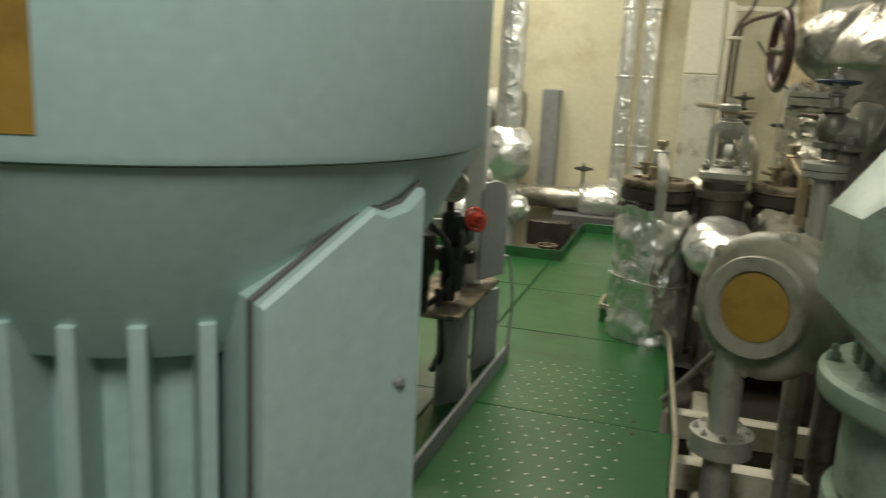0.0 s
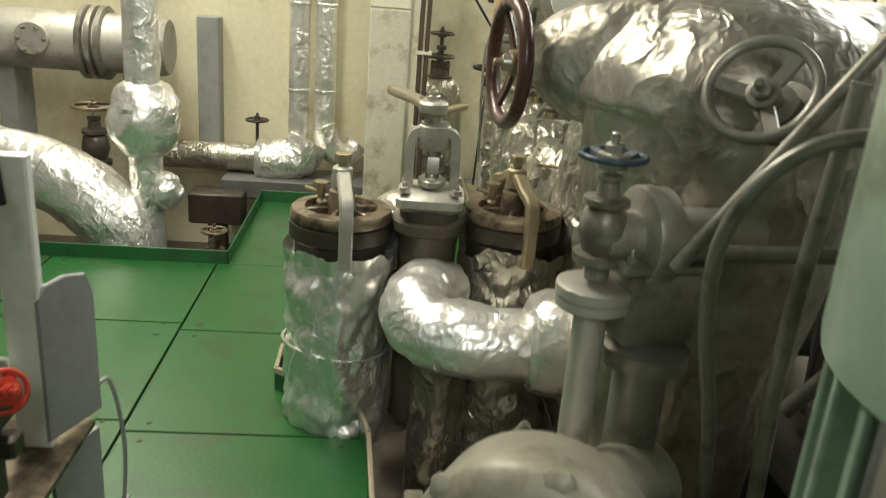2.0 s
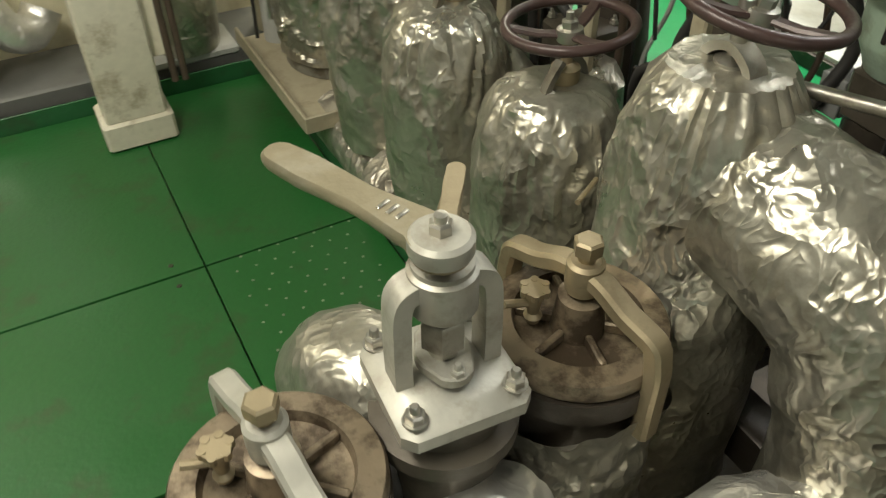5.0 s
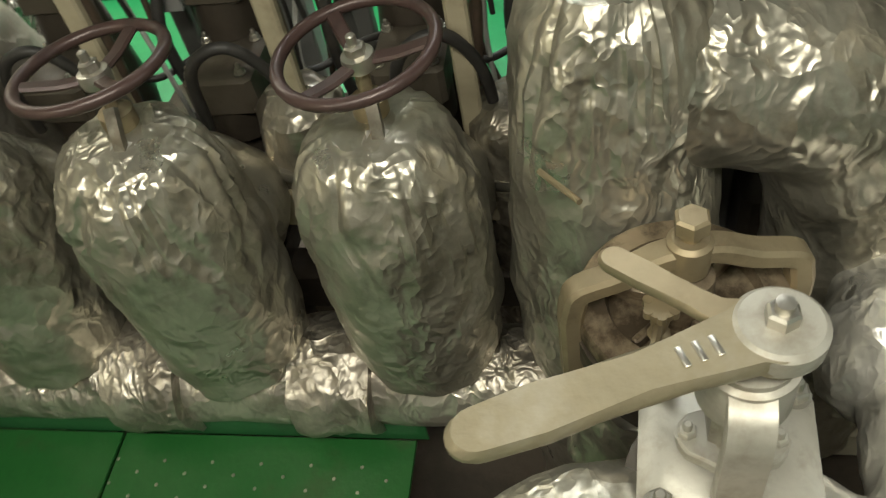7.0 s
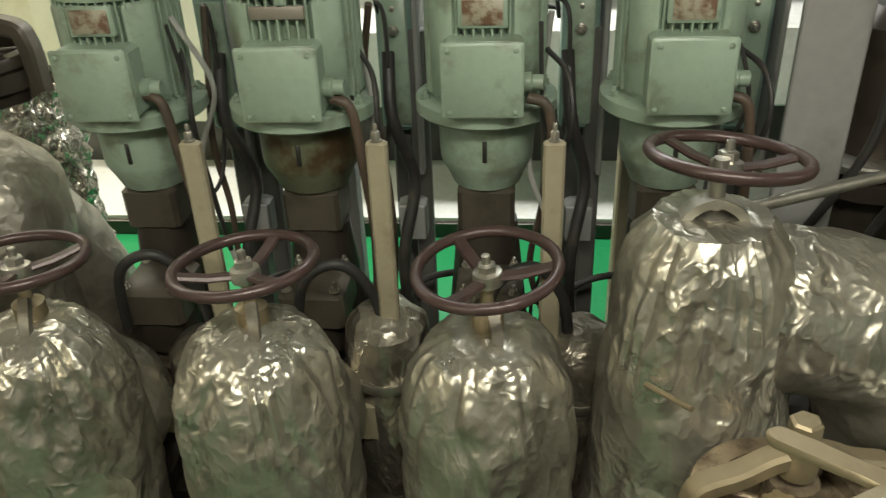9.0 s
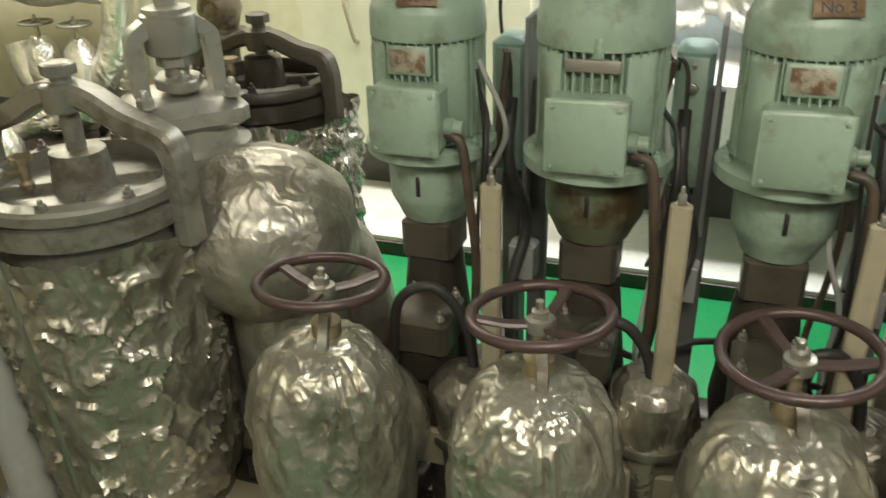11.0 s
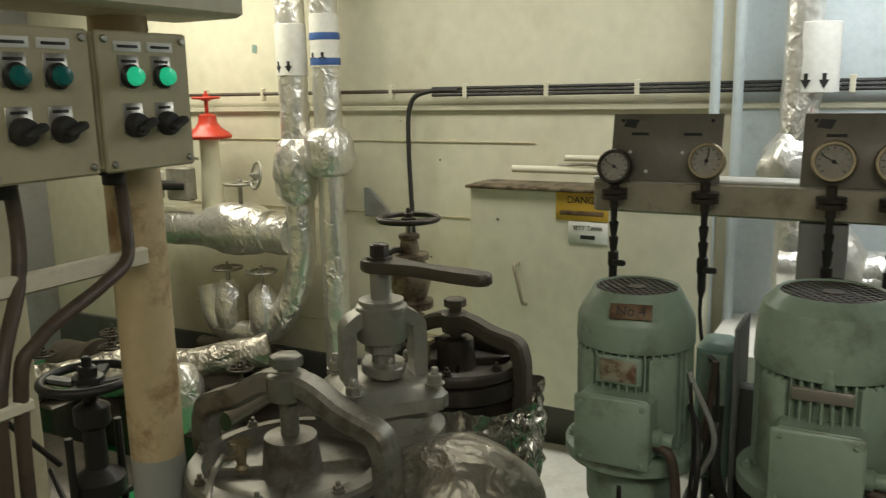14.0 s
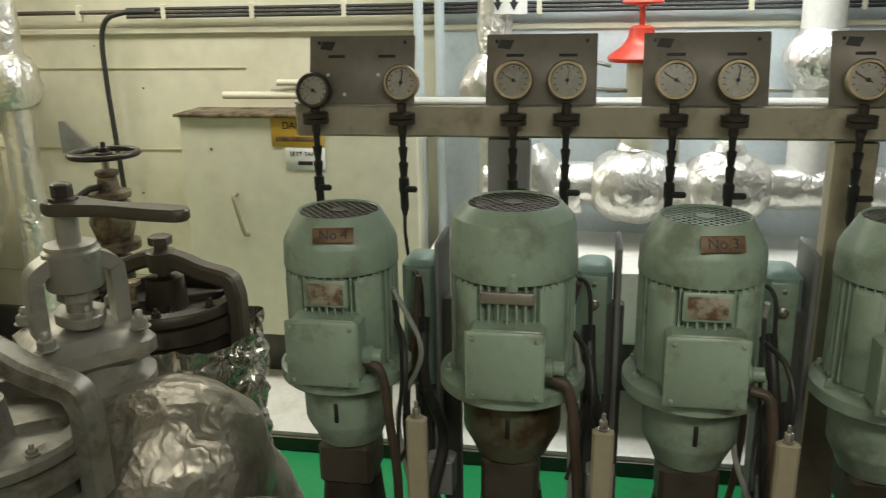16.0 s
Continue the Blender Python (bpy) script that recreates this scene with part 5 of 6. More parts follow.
bv = thing("black_gate_valve", "oily black gate valve with handwheel on a cream pipe", "valve", pose(0.927, 6.322, -0.72) @ Matrix.Scale(1.43, 4))
wheel_parts(bv, pose(0, 0, 1.36), 0.075, 0.008, 4, BLACK, BLACK, 0.008)
part("yoke", Shape().lathe([(0.05, 1.02), (0.07, 1.03), (0.07, 1.06), (0.03, 1.07), (0.028, 1.14), (0.045, 1.15), (0.045, 1.18), (0.02, 1.2), (0.018, 1.27), (0.03, 1.28), (0.03, 1.31), (0.012, 1.32), (0.012, 1.37)], None, 20), BLACK, bv)
part("rod", Shape().pipe([(-0.05, 0, 1.05), (-0.05, 0, 1.27)], 0.007, 8), BLACK, bv)
part("rod", Shape().pipe([(0.05, 0, 1.05), (0.05, 0, 1.27)], 0.007, 8), BLACK, bv)
wheel_parts(bv, pose(-0.05, -0.06, 1.10), 0.07, 0.008, 4, BLACK, BLACK, 0.006)
part("flange", Shape().lathe([(0.075, 0.97), (0.08, 0.975), (0.08, 0.99), (0.076, 0.993), (0.08, 0.996), (0.08, 1.015), (0.07, 1.02)], None, 28), BEIGE_DARK, bv)
part("stand_pipe", Shape().lathe([(0.05, 0.19), (0.05, 0.97)], None, 24), BEIGE_DARK, bv)
for q in range(0, 360, 60):
    part("bolt", Shape(pose(0, 0, 1.02, 0, 0, q)).bolt(0.064, 0, 0, 0.008, 0.012), BLACK, bv)
jar = thing("lagged_vessel", "small upright vessel wrapped in dull foil by the end wall", "vessel", pose(0.56, 6.30, 0))
part("jacket", Shape().lathe([(0.125, 0.12), (0.14, 0.22), (0.145, 0.60), (0.135, 0.70), (0.105, 0.755), (0.07, 0.775)], None, 40, around(crumple(0.008, 7, 3))), FOIL_OLD, jar)
part("base", Shape().box(0, 0.02, 0.10, 0.36, 0.24, 0.04, 0.01), GREY_LIGHT, jar)
part("bonnet", Shape().lathe([(0.07, 0.76), (0.075, 0.78), (0.05, 0.79), (0.04, 0.83), (0.05, 0.835), (0.05, 0.86), (0.02, 0.87), (0.018, 0.93), (0.03, 0.935), (0.03, 0.955), (0.011, 0.96), (0.011, 1.02)], None, 24), OILY_BROWN, jar)
for sx in (-0.045, 0.045):
    part("yoke_leg", Shape().box(sx, 0, 0.825, 0.02, 0.025, 0.09, 0.004), OILY_BROWN, jar)
wheel_parts(jar, pose(-0.01, 0, 0.895), 0.085, 0.009, 4, OILY_BROWN, OILY_BROWN, 0.006)
wheel_parts(jar, pose(0, 0, 1.025), 0.065, 0.009, 4, OILY_BROWN, OILY_BROWN, 0.008)
part("indicator_rod", Shape().pipe([(-0.09, 0.02, 0.80), (-0.09, 0.02, 1.10)], 0.006, 8), BLACK, jar)

# ---- second strainer, by the pillar ----
duplex = thing("duplex_strainer", "grey-painted duplex oil strainer with a dirty lever, beside the pillar", "strainer", pose(1.36, 5.75, 0))
pot_c = thing("strainer_pot", "large grey strainer pot in creased foil, clamped by a yoke", "strainer", pose(1.03, 5.79, 0), "pots of the second strainer")
pot(pot_c, 0.235, 1.08, 1.33, 2, SILVER_B, SILVER_B, 0.2, None, 0.035)
part("foil_sleeve", torn_sleeve(0.241, 0.25, 0.985, 11, 0.010, 0.019), FOIL_OLD, pot_c)
part("leg", Shape().lathe([(0.12, -0.45), (0.12, 0.26)], None, 24), OILY, pot_c)
part("vent_hose", Shape().pipe([(-0.15, 0.06, 1.14), (-0.22, 0.03, 1.12), (-0.27, 0.0, 1.02), (-0.275, -0.02, 0.8), (-0.26, -0.02, 0.4)], 0.007, 8, None, 8), STEEL, pot_c)
pot_d = thing("strainer_pot", "oil-blackened strainer pot with a rusty yoke in torn foil", "strainer", pose(1.72, 5.73, 0), "pots of the second strainer")
pot(pot_d, 0.205, 1.12, 1.30, -4, OILY, OILY_BROWN, 0.1, None, 0.03)
part("foil_sleeve", torn_sleeve(0.255, 0.15, 1.03, 14, 0.040), FOIL_TORN, pot_d)
part("leg", Shape().lathe([(0.12, -0.45), (0.12, 0.16)], None, 24), OILY, pot_d)
cross_cock(duplex, 0.135, 1.13, 1.45, SILVER_C, -42)
part("lever", Shape(pose(0.0, 0.0, 1.455, 0, 0, -98)).prism(lever_outline(0.33, 0.05, 0.026, 0.028, 0.024), 0.028, None, 0.006), OILY_BROWN, duplex, "grimy changeover lever")
part("lever_nut", Shape(pose(0, 0, 1.483)).lathe([(0.032, 0), (0.032, 0.006), (0.024, 0.008), (0.024, 0.036), (0.018, 0.04)], None, 6), OILY, duplex)
part("stand", Shape().lathe([(0.10, -0.45), (0.10, 0.1)], None, 24), OILY, duplex)
dome = thing("lagged_outlet_elbow", "dull foil-wrapped pipe elbow bulging out beside the second strainer", "pipe", pose(1.26, 5.49, 0))
part("elbow_jacket", Shape().lathe([(0.222 * math.sin(math.pi * (0.03 + 0.94 * i / 24)), 0.87 - 0.222 * 1.0 * math.cos(math.pi * (0.03 + 0.94 * i / 24))) for i in range(25)], None, 56, around(crumple(0.015, 6, 21))), FOIL_SMOOTH, dome)
part("riser_jacket", Shape().pipe([(0.02, 0, 0.9), (0.03, -0.02, 0.6), (0.03, -0.03, 0.2), (0.03, -0.03, -0.4)], 0.16, 36, crumple(0.014, 7, 2), 6), FOIL_SMOOTH, dome)
part("neck_jacket", Shape().pipe([(0.0, 0.05, 0.85), (0.05, 0.2, 0.8), (0.08, 0.3, 0.75)], 0.13, 28, crumple(0.014, 7, 5), 6), FOIL_SMOOTH, dome)
part("shoulder_jacket", Shape().pipe([(0.05, -0.01, 0.84), (0.13, -0.06, 0.76), (0.19, -0.10, 0.60), (0.21, -0.12, 0.3)], 0.135, 36, crumple(0.014, 7, 6), 7), FOIL_SMOOTH, dome)
bw = thing("bulkhead_valve", "dark handwheel valve standing behind the second strainer", "valve")
globe_valve(bw, pose(2.12, 6.12, 1.45), 0.105, RUSTY, OILY, OILY, 1.25)
part("stand_pipe", Shape().pipe([(2.12, 6.12, 1.1), (2.12, 6.12, -0.1)], 0.05, 16), OILY, bw)
part("lock_bar", Shape().pipe([(2.0, 6.2, 1.3), (2.06, 6.15, 1.345), (2.14, 6.1, 1.345)], 0.012, 8), OILY, bw)

# ---- row of pump motors ----
def pump_motor(y, x, top, number, cowl, base_mat, label):
    p = thing("pump_unit", label, "pump", pose(x, y, 0), "row of upright pump motors")
    k = 1.0 if not cowl else 1.06
    r = 0.125 * k
    cz = top - (0.125 if not cowl else 0.15)
    if cowl:
        prof = [(r * 0.99, cz), (r * 1.06, cz + 0.002), (r * 1.065, cz + 0.006), (r * 1.05, cz + 0.062), (r * 1.03, cz + 0.068), (r * 1.02, cz + 0.100), (r * 0.97, cz + 0.122), (r * 0.86, top - 0.012), (r * 0.80, top - 0.003), (r * 0.77, top), (r * 0.73, top - 0.004)]
    else:
        prof = [(r * 0.99, cz), (r * 1.05, cz + 0.002), (r * 1.055, cz + 0.006), (r * 1.04, cz + 0.056), (r * 1.02, cz + 0.064), (r * 0.985, cz + 0.074), (r * 0.78, top - 0.006), (r * 0.75, top), (r * 0.71, top - 0.004)]
    cw = part("fan_cowl", Shape().lathe(prof, None, 64, caps=False), TEAL, p, angle=22)
    part("fan_well", Shape().lathe([(r * 0.76, top - 0.05), (r * 0.76, top - 0.03)], None, 40), MATT_BLACK, cw)
    grid = Shape()
    n = 6
    for i in range(-n, n + 1):
        o = i * r * 0.73 / n
        h = math.sqrt(max(0, (r * 0.74) ** 2 - o * o))
        if h > 0.005:
            grid.box(o, 0, top - 0.004, 0.0034, 2 * h, 0.0008, 0.0002, pose(0, 0, 0, 0, 0, 38))
            grid.box(0, o, top - 0.0035, 2 * h, 0.0034, 0.0008, 0.0002, pose(0, 0, 0, 0, 0, 38))
    grid.lathe([(r * 0.16, top - 0.006), (r * 0.16, top - 0.002)], None, 16)
    part("fan_guard", grid, TEAL if number == "3" else OILY_BROWN, cw)["kind"] = "stuff"
    fz = top - (0.352 if not cowl else 0.375)
    finned(r * 0.88, r * 0.995, fz, cz + 0.01, 44, TEAL, p, 0.005)
    for a in (135, 225, 45, 315):
        part("side_pad", Shape(facing(0, 0, 0, a)).box(0, (fz + cz) / 2, r * 0.90, 0.07, cz - fz - 0.01, 0.036, 0.008), TEAL, p)
    fl = Shape().lathe([(r * 0.9, fz - 0.05), (r * 1.2, fz - 0.045), (r * 1.24, fz - 0.04), (r * 1.24, fz - 0.014), (r * 1.2, fz - 0.010), (r * 0.95, fz - 0.006), (r * 0.92, fz + 0.005)], None, 56)
    part("motor_flange", fl, TEAL, p)
    for a in range(20, 360, 45):
        part("flange_bolt", Shape(pose(0, 0, 0, 0, 0, a)).bolt(r * 1.1, 0, fz - 0.010, 0.009, 0.012), TEAL, p)
    lan = part("lantern", Shape().lathe([(r * 0.45, fz - 0.22), (r * 0.62, fz - 0.215), (r * 0.70, fz - 0.19), (r * 0.82, fz - 0.16), (r * 0.84, fz - 0.15), (r * 0.86, fz - 0.05)], None, 48), base_mat, p)
    part("slot", Shape(facing(0, 0, 0, 180)).box(0.0, fz - 0.11, r * 0.84, 0.010, 0.05, 0.008, 0.002), BLACK, lan)
    f = facing(0, 0, 0, 180)
    bz = fz + 0.07
    tb = part("terminal_box", Shape(f).box(0.0, bz, r * 1.07, 0.158, 0.148, 0.075, 0.010), TEAL, p)
    part("box_lid", Shape(f).box(0.0, bz, r * 1.07 + 0.043, 0.163, 0.152, 0.012, 0.005), TEAL, tb)
    for sx in (-0.066, 0.066):
        for sy in (-0.062, 0.062):
            part("lid_screw", Shape(f).lathe([(0.005, 0), (0.005, 0.004), (0.003, 0.005)], pose(sx, bz + sy, r * 1.07 + 0.049), 8), TEAL, tb)
    part("gland", Shape(facing(0, 0, 0, 270)).lathe([(0.020, 0), (0.022, 0.02), (0.016, 0.024), (0.016, 0.045)], pose(-r * 1.0, bz - 0.02, 0.075), 14), TEAL, tb)
    if cowl:
        part("rib_plate", Shape(f).box(0.0, fz + 0.20, r * 1.0, 0.11, 0.025, 0.012, 0.002), PANEL, p)
        part("lifting_lug", Shape(f).box(0.01, cz + 0.01, r * 1.04, 0.018, 0.04, 0.012, 0.003), TEAL, p)
    else:
        frame_ = part("nameplate_frame", Shape(f).box(0.0, fz + 0.192, r * 0.99, 0.098, 0.062, 0.02, 0.003), TEAL, p)
        part("nameplate", Shape(f).box(0.0, fz + 0.192, r * 0.99 + 0.011, 0.080, 0.048, 0.003, 0.0008), STAINED, frame_, "stained nameplate")
    if number:
        tilt = facing(0, 0, 0, 190) @ Matrix.Translation((0, cz + 0.092, r * 0.925)) @ pose(0, 0, 0, -27 if not cowl else 0)
        tag = part("number_plate", Shape(tilt).box(0, 0, 0.006, 0.088, 0.034, 0.003, 0.0008), PLATE, p, "rust-brown number plate")
        writing("No %s" % number, 0.030, tilt @ Matrix.Translation((0, 0, 0.008)), INK, tag)
    pump_z = fz - 0.22
    part("coupling_guard", Shape().box(0, 0, pump_z - 0.05, 0.14, 0.13, 0.11, 0.01), OILY_BROWN, p)
    part("pump_casing", Shape().lathe([(0.12, 0.28), (0.125, 0.30), (0.125, 0.34), (0.08, 0.36), (0.09, 0.42), (0.10, 0.50), (0.07, pump_z - 0.10)], None, 32), OILY, p)
    part("suction", Shape().pipe([(0, 0, 0.42), (-0.16, 0.02, 0.42), (-0.26, 0.02, 0.42)], 0.06, 20), OILY, p)
    part("suction_flange", Shape(pose(-0.22, 0.02, 0.42) @ pose(0, 0, 0, 0, 90, 0)).lathe([(0.10, -0.02), (0.102, -0.016), (0.102, 0.016), (0.10, 0.02)], None, 24), RUSTY, p)
    return p


LANTERN_OILY = material("oil_stained_paint", (0.12, 0.13, 0.08), 0.35, 0, (0.05, 0.025, 0.01), 0.8, 9, 0.2, amount=0.9)
pump_motor(5.13, 1.46, 1.455, "4", False, TEAL, "grey-green upright pump motor with number four plate and square terminal box")
pump_motor(4.73, 1.43, 1.49, "", True, LANTERN_OILY, "grey-green upright pump motor with rounded cowl and oil-stained lower housing")
pump_motor(4.33, 1.45, 1.465, "3", False, TEAL, "grey-green upright pump motor with number three plate and light fan guard")
pump_motor(3.93, 1.45, 1.47, "", False, TEAL, "grey-green upright pump motor at the end of the row")
for y in (4.90, 4.53, 4.19):
    b = thing("guard_post", "flat cream steel post with a bolt on top, between the pumps", "post", pose(1.17, y, 0), "posts between the pumps")
    part("bar", Shape().box(0, 0, 0.56, 0.025, 0.042, 1.08, 0.005), BEIGE_DARK, b)
    part("bolt", Shape().bolt(0, 0, 1.10, 0.009, 0.02), STEEL, b)
for i, y in enumerate((4.98, 4.55, 4.12, 3.74)):
    u = thing("starter_housing", "narrow turquoise housing bolted behind the pump motors", "housing", pose(1.66, y, 0), "housings behind the motors")
    part("case", Shape().box(0, 0, 1.12, 0.12, 0.085, 0.34, 0.012), TEAL_BOX, u)
    part("cover_plate", Shape(facing(-0.062, 0, 1.12, 180)).box(0, 0, 0, 0.062, 0.30, 0.006, 0.002), TEAL, u)
    for dz in (-0.13, 0.13):
        part("cover_screw", Shape(facing(-0.065, 0, 1.12 + dz, 180)).lathe([(0.006, 0), (0.006, 0.004), (0.004, 0.005)], None, 8), STEEL, u)
    part("bolt", Shape(facing(-0.06, 0.0, 1.20, 180)).bolt(0, 0, 0, 0.014, 0.014), STEEL, u)
    part("edge_strip", Shape().box(-0.02, -0.055, 1.1, 0.16, 0.012, 0.50, 0.003), GREY, u)
    part("leg", Shape().box(0.02, 0, 0.54, 0.08, 0.05, 0.84, 0.006), GREY_DARK, u)
rnd = random.Random(4)
for y, x in ((5.03, 1.36), (4.62, 1.33), (4.22, 1.33), (3.83, 1.34)):
    solid("motor_lead", Shape().pipe([(x - 0.03, y + 0.02, 1.14), (x - 0.04, y - 0.02, 1.12), (x - 0.04, y - 0.035, 1.0), (x - 0.02, y - 0.045, 0.8), (x, y - 0.03 + 0.04 * rnd.random(), 0.5), (x + 0.03, y, 0.25)], 0.011, 10, None, 8), CONDUIT, "brown cable hanging from a motor terminal box", "cable", "motor leads")
    solid("loop_wire", Shape().pipe([(x + 0.1, y - 0.02, 1.20), (x + 0.02, y - 0.06, 1.17), (x - 0.02, y - 0.07, 1.08), (x + 0.05, y - 0.05, 0.92), (x + 0.08, y - 0.06, 0.7)], 0.006, 8, None, 8), RUBBER, "thin black wire looping beside a motor", "wire", "loop wires")
    solid("loop_hose", Shape().pipe([(x - 0.16, y + 0.12, 0.62), (x - 0.2, y + 0.08, 0.80), (x - 0.19, y + 0.0, 0.84), (x - 0.16, y - 0.06, 0.74), (x - 0.14, y - 0.08, 0.55)], 0.012, 10, None, 8), RUBBER, "black hose loop in front of a pump", "hose", "hose loops")
for y in (4.95, 4.55, 4.13):
    solid("rear_post", Shape().box(1.62, y - 0.05, 0.6, 0.04, 0.045, 1.2, 0.005), GREY_DARK, "dark steel upright behind the pumps", "post", "rear posts")

for y in (4.93, 4.53, 4.12):
    solid("flexible_conduit", Shape().pipe([(1.56, y + 0.03, 1.16), (1.50, y + 0.02, 1.02), (1.53, y - 0.02, 0.85), (1.47, y + 0.01, 0.66), (1.50, y, 0.40)], 0.015, 12, None, 8), RUBBER, "black flexible conduit dropping behind the pumps", "conduit", "flexible conduits")
    solid("capillary_line", Shape().pipe([(1.62, y + 0.05, 1.22), (1.58, y + 0.055, 1.27), (1.54, y + 0.03, 1.24), (1.53, y + 0.03, 1.05), (1.50, y + 0.05, 0.88), (1.40, y + 0.07, 0.84)], 0.005, 8, None, 8), RUBBER, "thin black capillary looping between two pump motors", "line", "capillary lines")
    jb = thing("junction_box", "small oily junction box on the steel upright between pumps", "junction box", pose(1.55, y - 0.01, 0.74), "junction boxes")
    part("case", Shape().box(0, 0, 0, 0.06, 0.07, 0.10, 0.008), GREY_DARK, jb)
    part("lid", Shape().box(-0.033, 0, 0, 0.008, 0.064, 0.094, 0.003), GREY, jb)
    solid("deck_cable", Shape().pipe([(1.40, y + 0.16, 0.62), (1.46, y + 0.07, 0.55), (1.52, y - 0.05, 0.58), (1.46, y - 0.17, 0.64)], 0.009, 10, None, 8), RUBBER, "black cable strung low between two pumps", "cable", "low cables")

# ---- gauge beam ----
beam = thing("gauge_beam", "cream channel beam on posts that carries the gauge boards", "beam")
part("channel", Shape().box(1.84, 4.25, 1.605, 0.05, 2.2, 0.085, 0.006), material("beam_paint", (0.44, 0.40, 0.30), 0.45, 0, (0.20, 0.15, 0.09), 0.5, 9, 0.2, amount=0.7), beam)
part("top_flange", Shape().box(1.86, 4.25, 1.652, 0.10, 2.2, 0.010, 0.003), WHITE, beam)
part("post", Shape().box(1.87, 4.78, 0.75, 0.07, 0.11, 1.62, 0.006), GREY, beam)
part("post", Shape().box(1.87, 3.93, 0.75, 0.07, 0.10, 1.62, 0.006), BEIGE_DARK, beam)
for y0, y1, big_left in ((5.30, 5.02, True), (4.835, 4.56, False), (4.45, 4.155, False), (4.02, 3.73, False)):
    ym, w = (y0 + y1) / 2, y0 - y1
    tilt = facing(1.815, ym, 1.735, 180) @ pose(0, 0, 0, -12)
    g = thing("gauge_board", "grey-brown gauge board with two round pressure gauges", "gauge board", None, "gauge boards on the beam")
    part("board", Shape(tilt).box(0, 0, 0, w, 0.175, 0.006, 0.002), PANEL, g)
    for i, sx in enumerate((-0.24, 0.24)):
        low = -0.03 if not big_left else -0.055 + 0.02 * i
        off = sx * w if not big_left else (-0.48 + i * 0.92) * w * 0.9
        gauge(g, tilt @ Matrix.Translation((off, low, 0.03)), 0.046 if not big_left else 0.043, BRASS if not (big_left and i == 0) else OILY, 150 - 70 * i)
        part("inlet_mark", Shape(tilt).box(sx * w, 0.035, 0.0035, 0.045, 0.007, 0.001, 0.0002), INK, g)
        part("rivet", Shape(tilt).lathe([(0.005, 0.003), (0.004, 0.006)], pose(sx * w * 1.7, 0.07, 0), 8), INK, g)
        for k in range(2):
            part("paint_chip", Shape(tilt).lathe([(0.005, 0.003), (0.005, 0.0042)], pose((sx + 0.16 * (k - 0.5)) * w, -0.012 - 0.05 * k, 0), 8), WHITE, g)
    part("maker_mark", Shape(tilt).prism([(-0.02, -0.008), (0.012, -0.012), (0.022, 0.010), (-0.012, 0.012)], 0.001, pose(-0.33 * w, 0.062, 0.003), 0.0002), INK, g)
    for i, sx in enumerate((-0.24, 0.24)):
        off = sx * w if not big_left else (-0.48 + i * 0.92) * w * 0.9
        yy = ym - off
        c = thing("gauge_cock", "black needle valve and line below a pressure gauge", "valve", pose(1.78, yy, 0), "cocks below the gauges")
        part("flange", Shape().lathe([(0.012, 1.655), (0.012, 1.632), (0.034, 1.630), (0.034, 1.618), (0.030, 1.616), (0.034, 1.614), (0.034, 1.602), (0.012, 1.600), (0.012, 1.58)][::-1], None, 20), OILY, c)
        part("cock_body", Shape().lathe([(0.006, 1.36), (0.011, 1.38), (0.011, 1.42), (0.014, 1.425), (0.014, 1.46), (0.009, 1.465), (0.013, 1.50), (0.008, 1.505), (0.013, 1.54), (0.008, 1.545), (0.010, 1.59)], None, 14), BLACK, c)
        part("lever", Shape().box(-0.02, -0.022, 1.435, 0.012, 0.035, 0.016, 0.004), BLACK, c)
        part("line", Shape().pipe([(0, 0, 1.38), (0.0, 0.0, 1.30), (-0.01, -0.02, 1.22), (-0.04, -0.09, 1.20), (-0.10, -0.12, 1.14), (-0.12, -0.12, 1.0)], 0.005, 8, None, 8), BLACK, c)

# ---- east wall ----
tank = thing("settling_tank_casing", "cream steel tank casing with a grab handle and warning labels", "tank")
part("casing", Shape().box(3.375, 5.88, 0.885, 0.25, 1.13, 1.07, 0.006), CREAM_EAST, tank)
part("top_edge", Shape().box(3.365, 5.88, 1.425, 0.28, 1.16, 0.014, 0.003), RUSTY, tank)
part("grab_handle", Shape().pipe([(3.25, 6.19, 1.06), (3.21, 6.19, 1.05), (3.205, 6.17, 0.97), (3.21, 6.15, 0.88), (3.25, 6.15, 0.86)], 0.010, 10, None, 6), BEIGE_DARK, tank)
sg = facing(3.246, 5.87, 1.35, 180)
yel = part("danger_label", Shape(sg).box(0, 0, 0, 0.25, 0.13, 0.003, 0.0008), SIGN_Y, tank, "yellow danger label")
writing("DANGER", 0.045, sg @ Matrix.Translation((0.02, 0.03, 0.003)), INK, yel)
part("printed_line", Shape(sg).box(0, -0.03, 0.002, 0.21, 0.022, 0.0008, 0.0002), PLATE, yel)
sg = facing(3.246, 5.84, 1.23, 180)
wht = part("tank_label", Shape(sg).box(0, 0, 0, 0.19, 0.10, 0.003, 0.0008), WHITE, tank, "white tank label")
writing("SETT TANK", 0.028, sg @ Matrix.Translation((0, 0.022, 0.003)), INK, wht)
part("printed_line", Shape(sg).box(0, -0.02, 0.002, 0.07, 0.018, 0.0008, 0.0002), INK, wht)
part("top_pipe", Shape().pipe([(3.40, 6.28, 1.50), (3.40, 5.45, 1.50)], 0.018, 12), CREAM_EAST, tank)
part("top_pipe", Shape().pipe([(3.38, 6.0, 1.56), (3.38, 5.45, 1.56)], 0.015, 12), CREAM_EAST, tank)
cab = thing("cable_run", "three black cables clipped along the east wall", "cable")
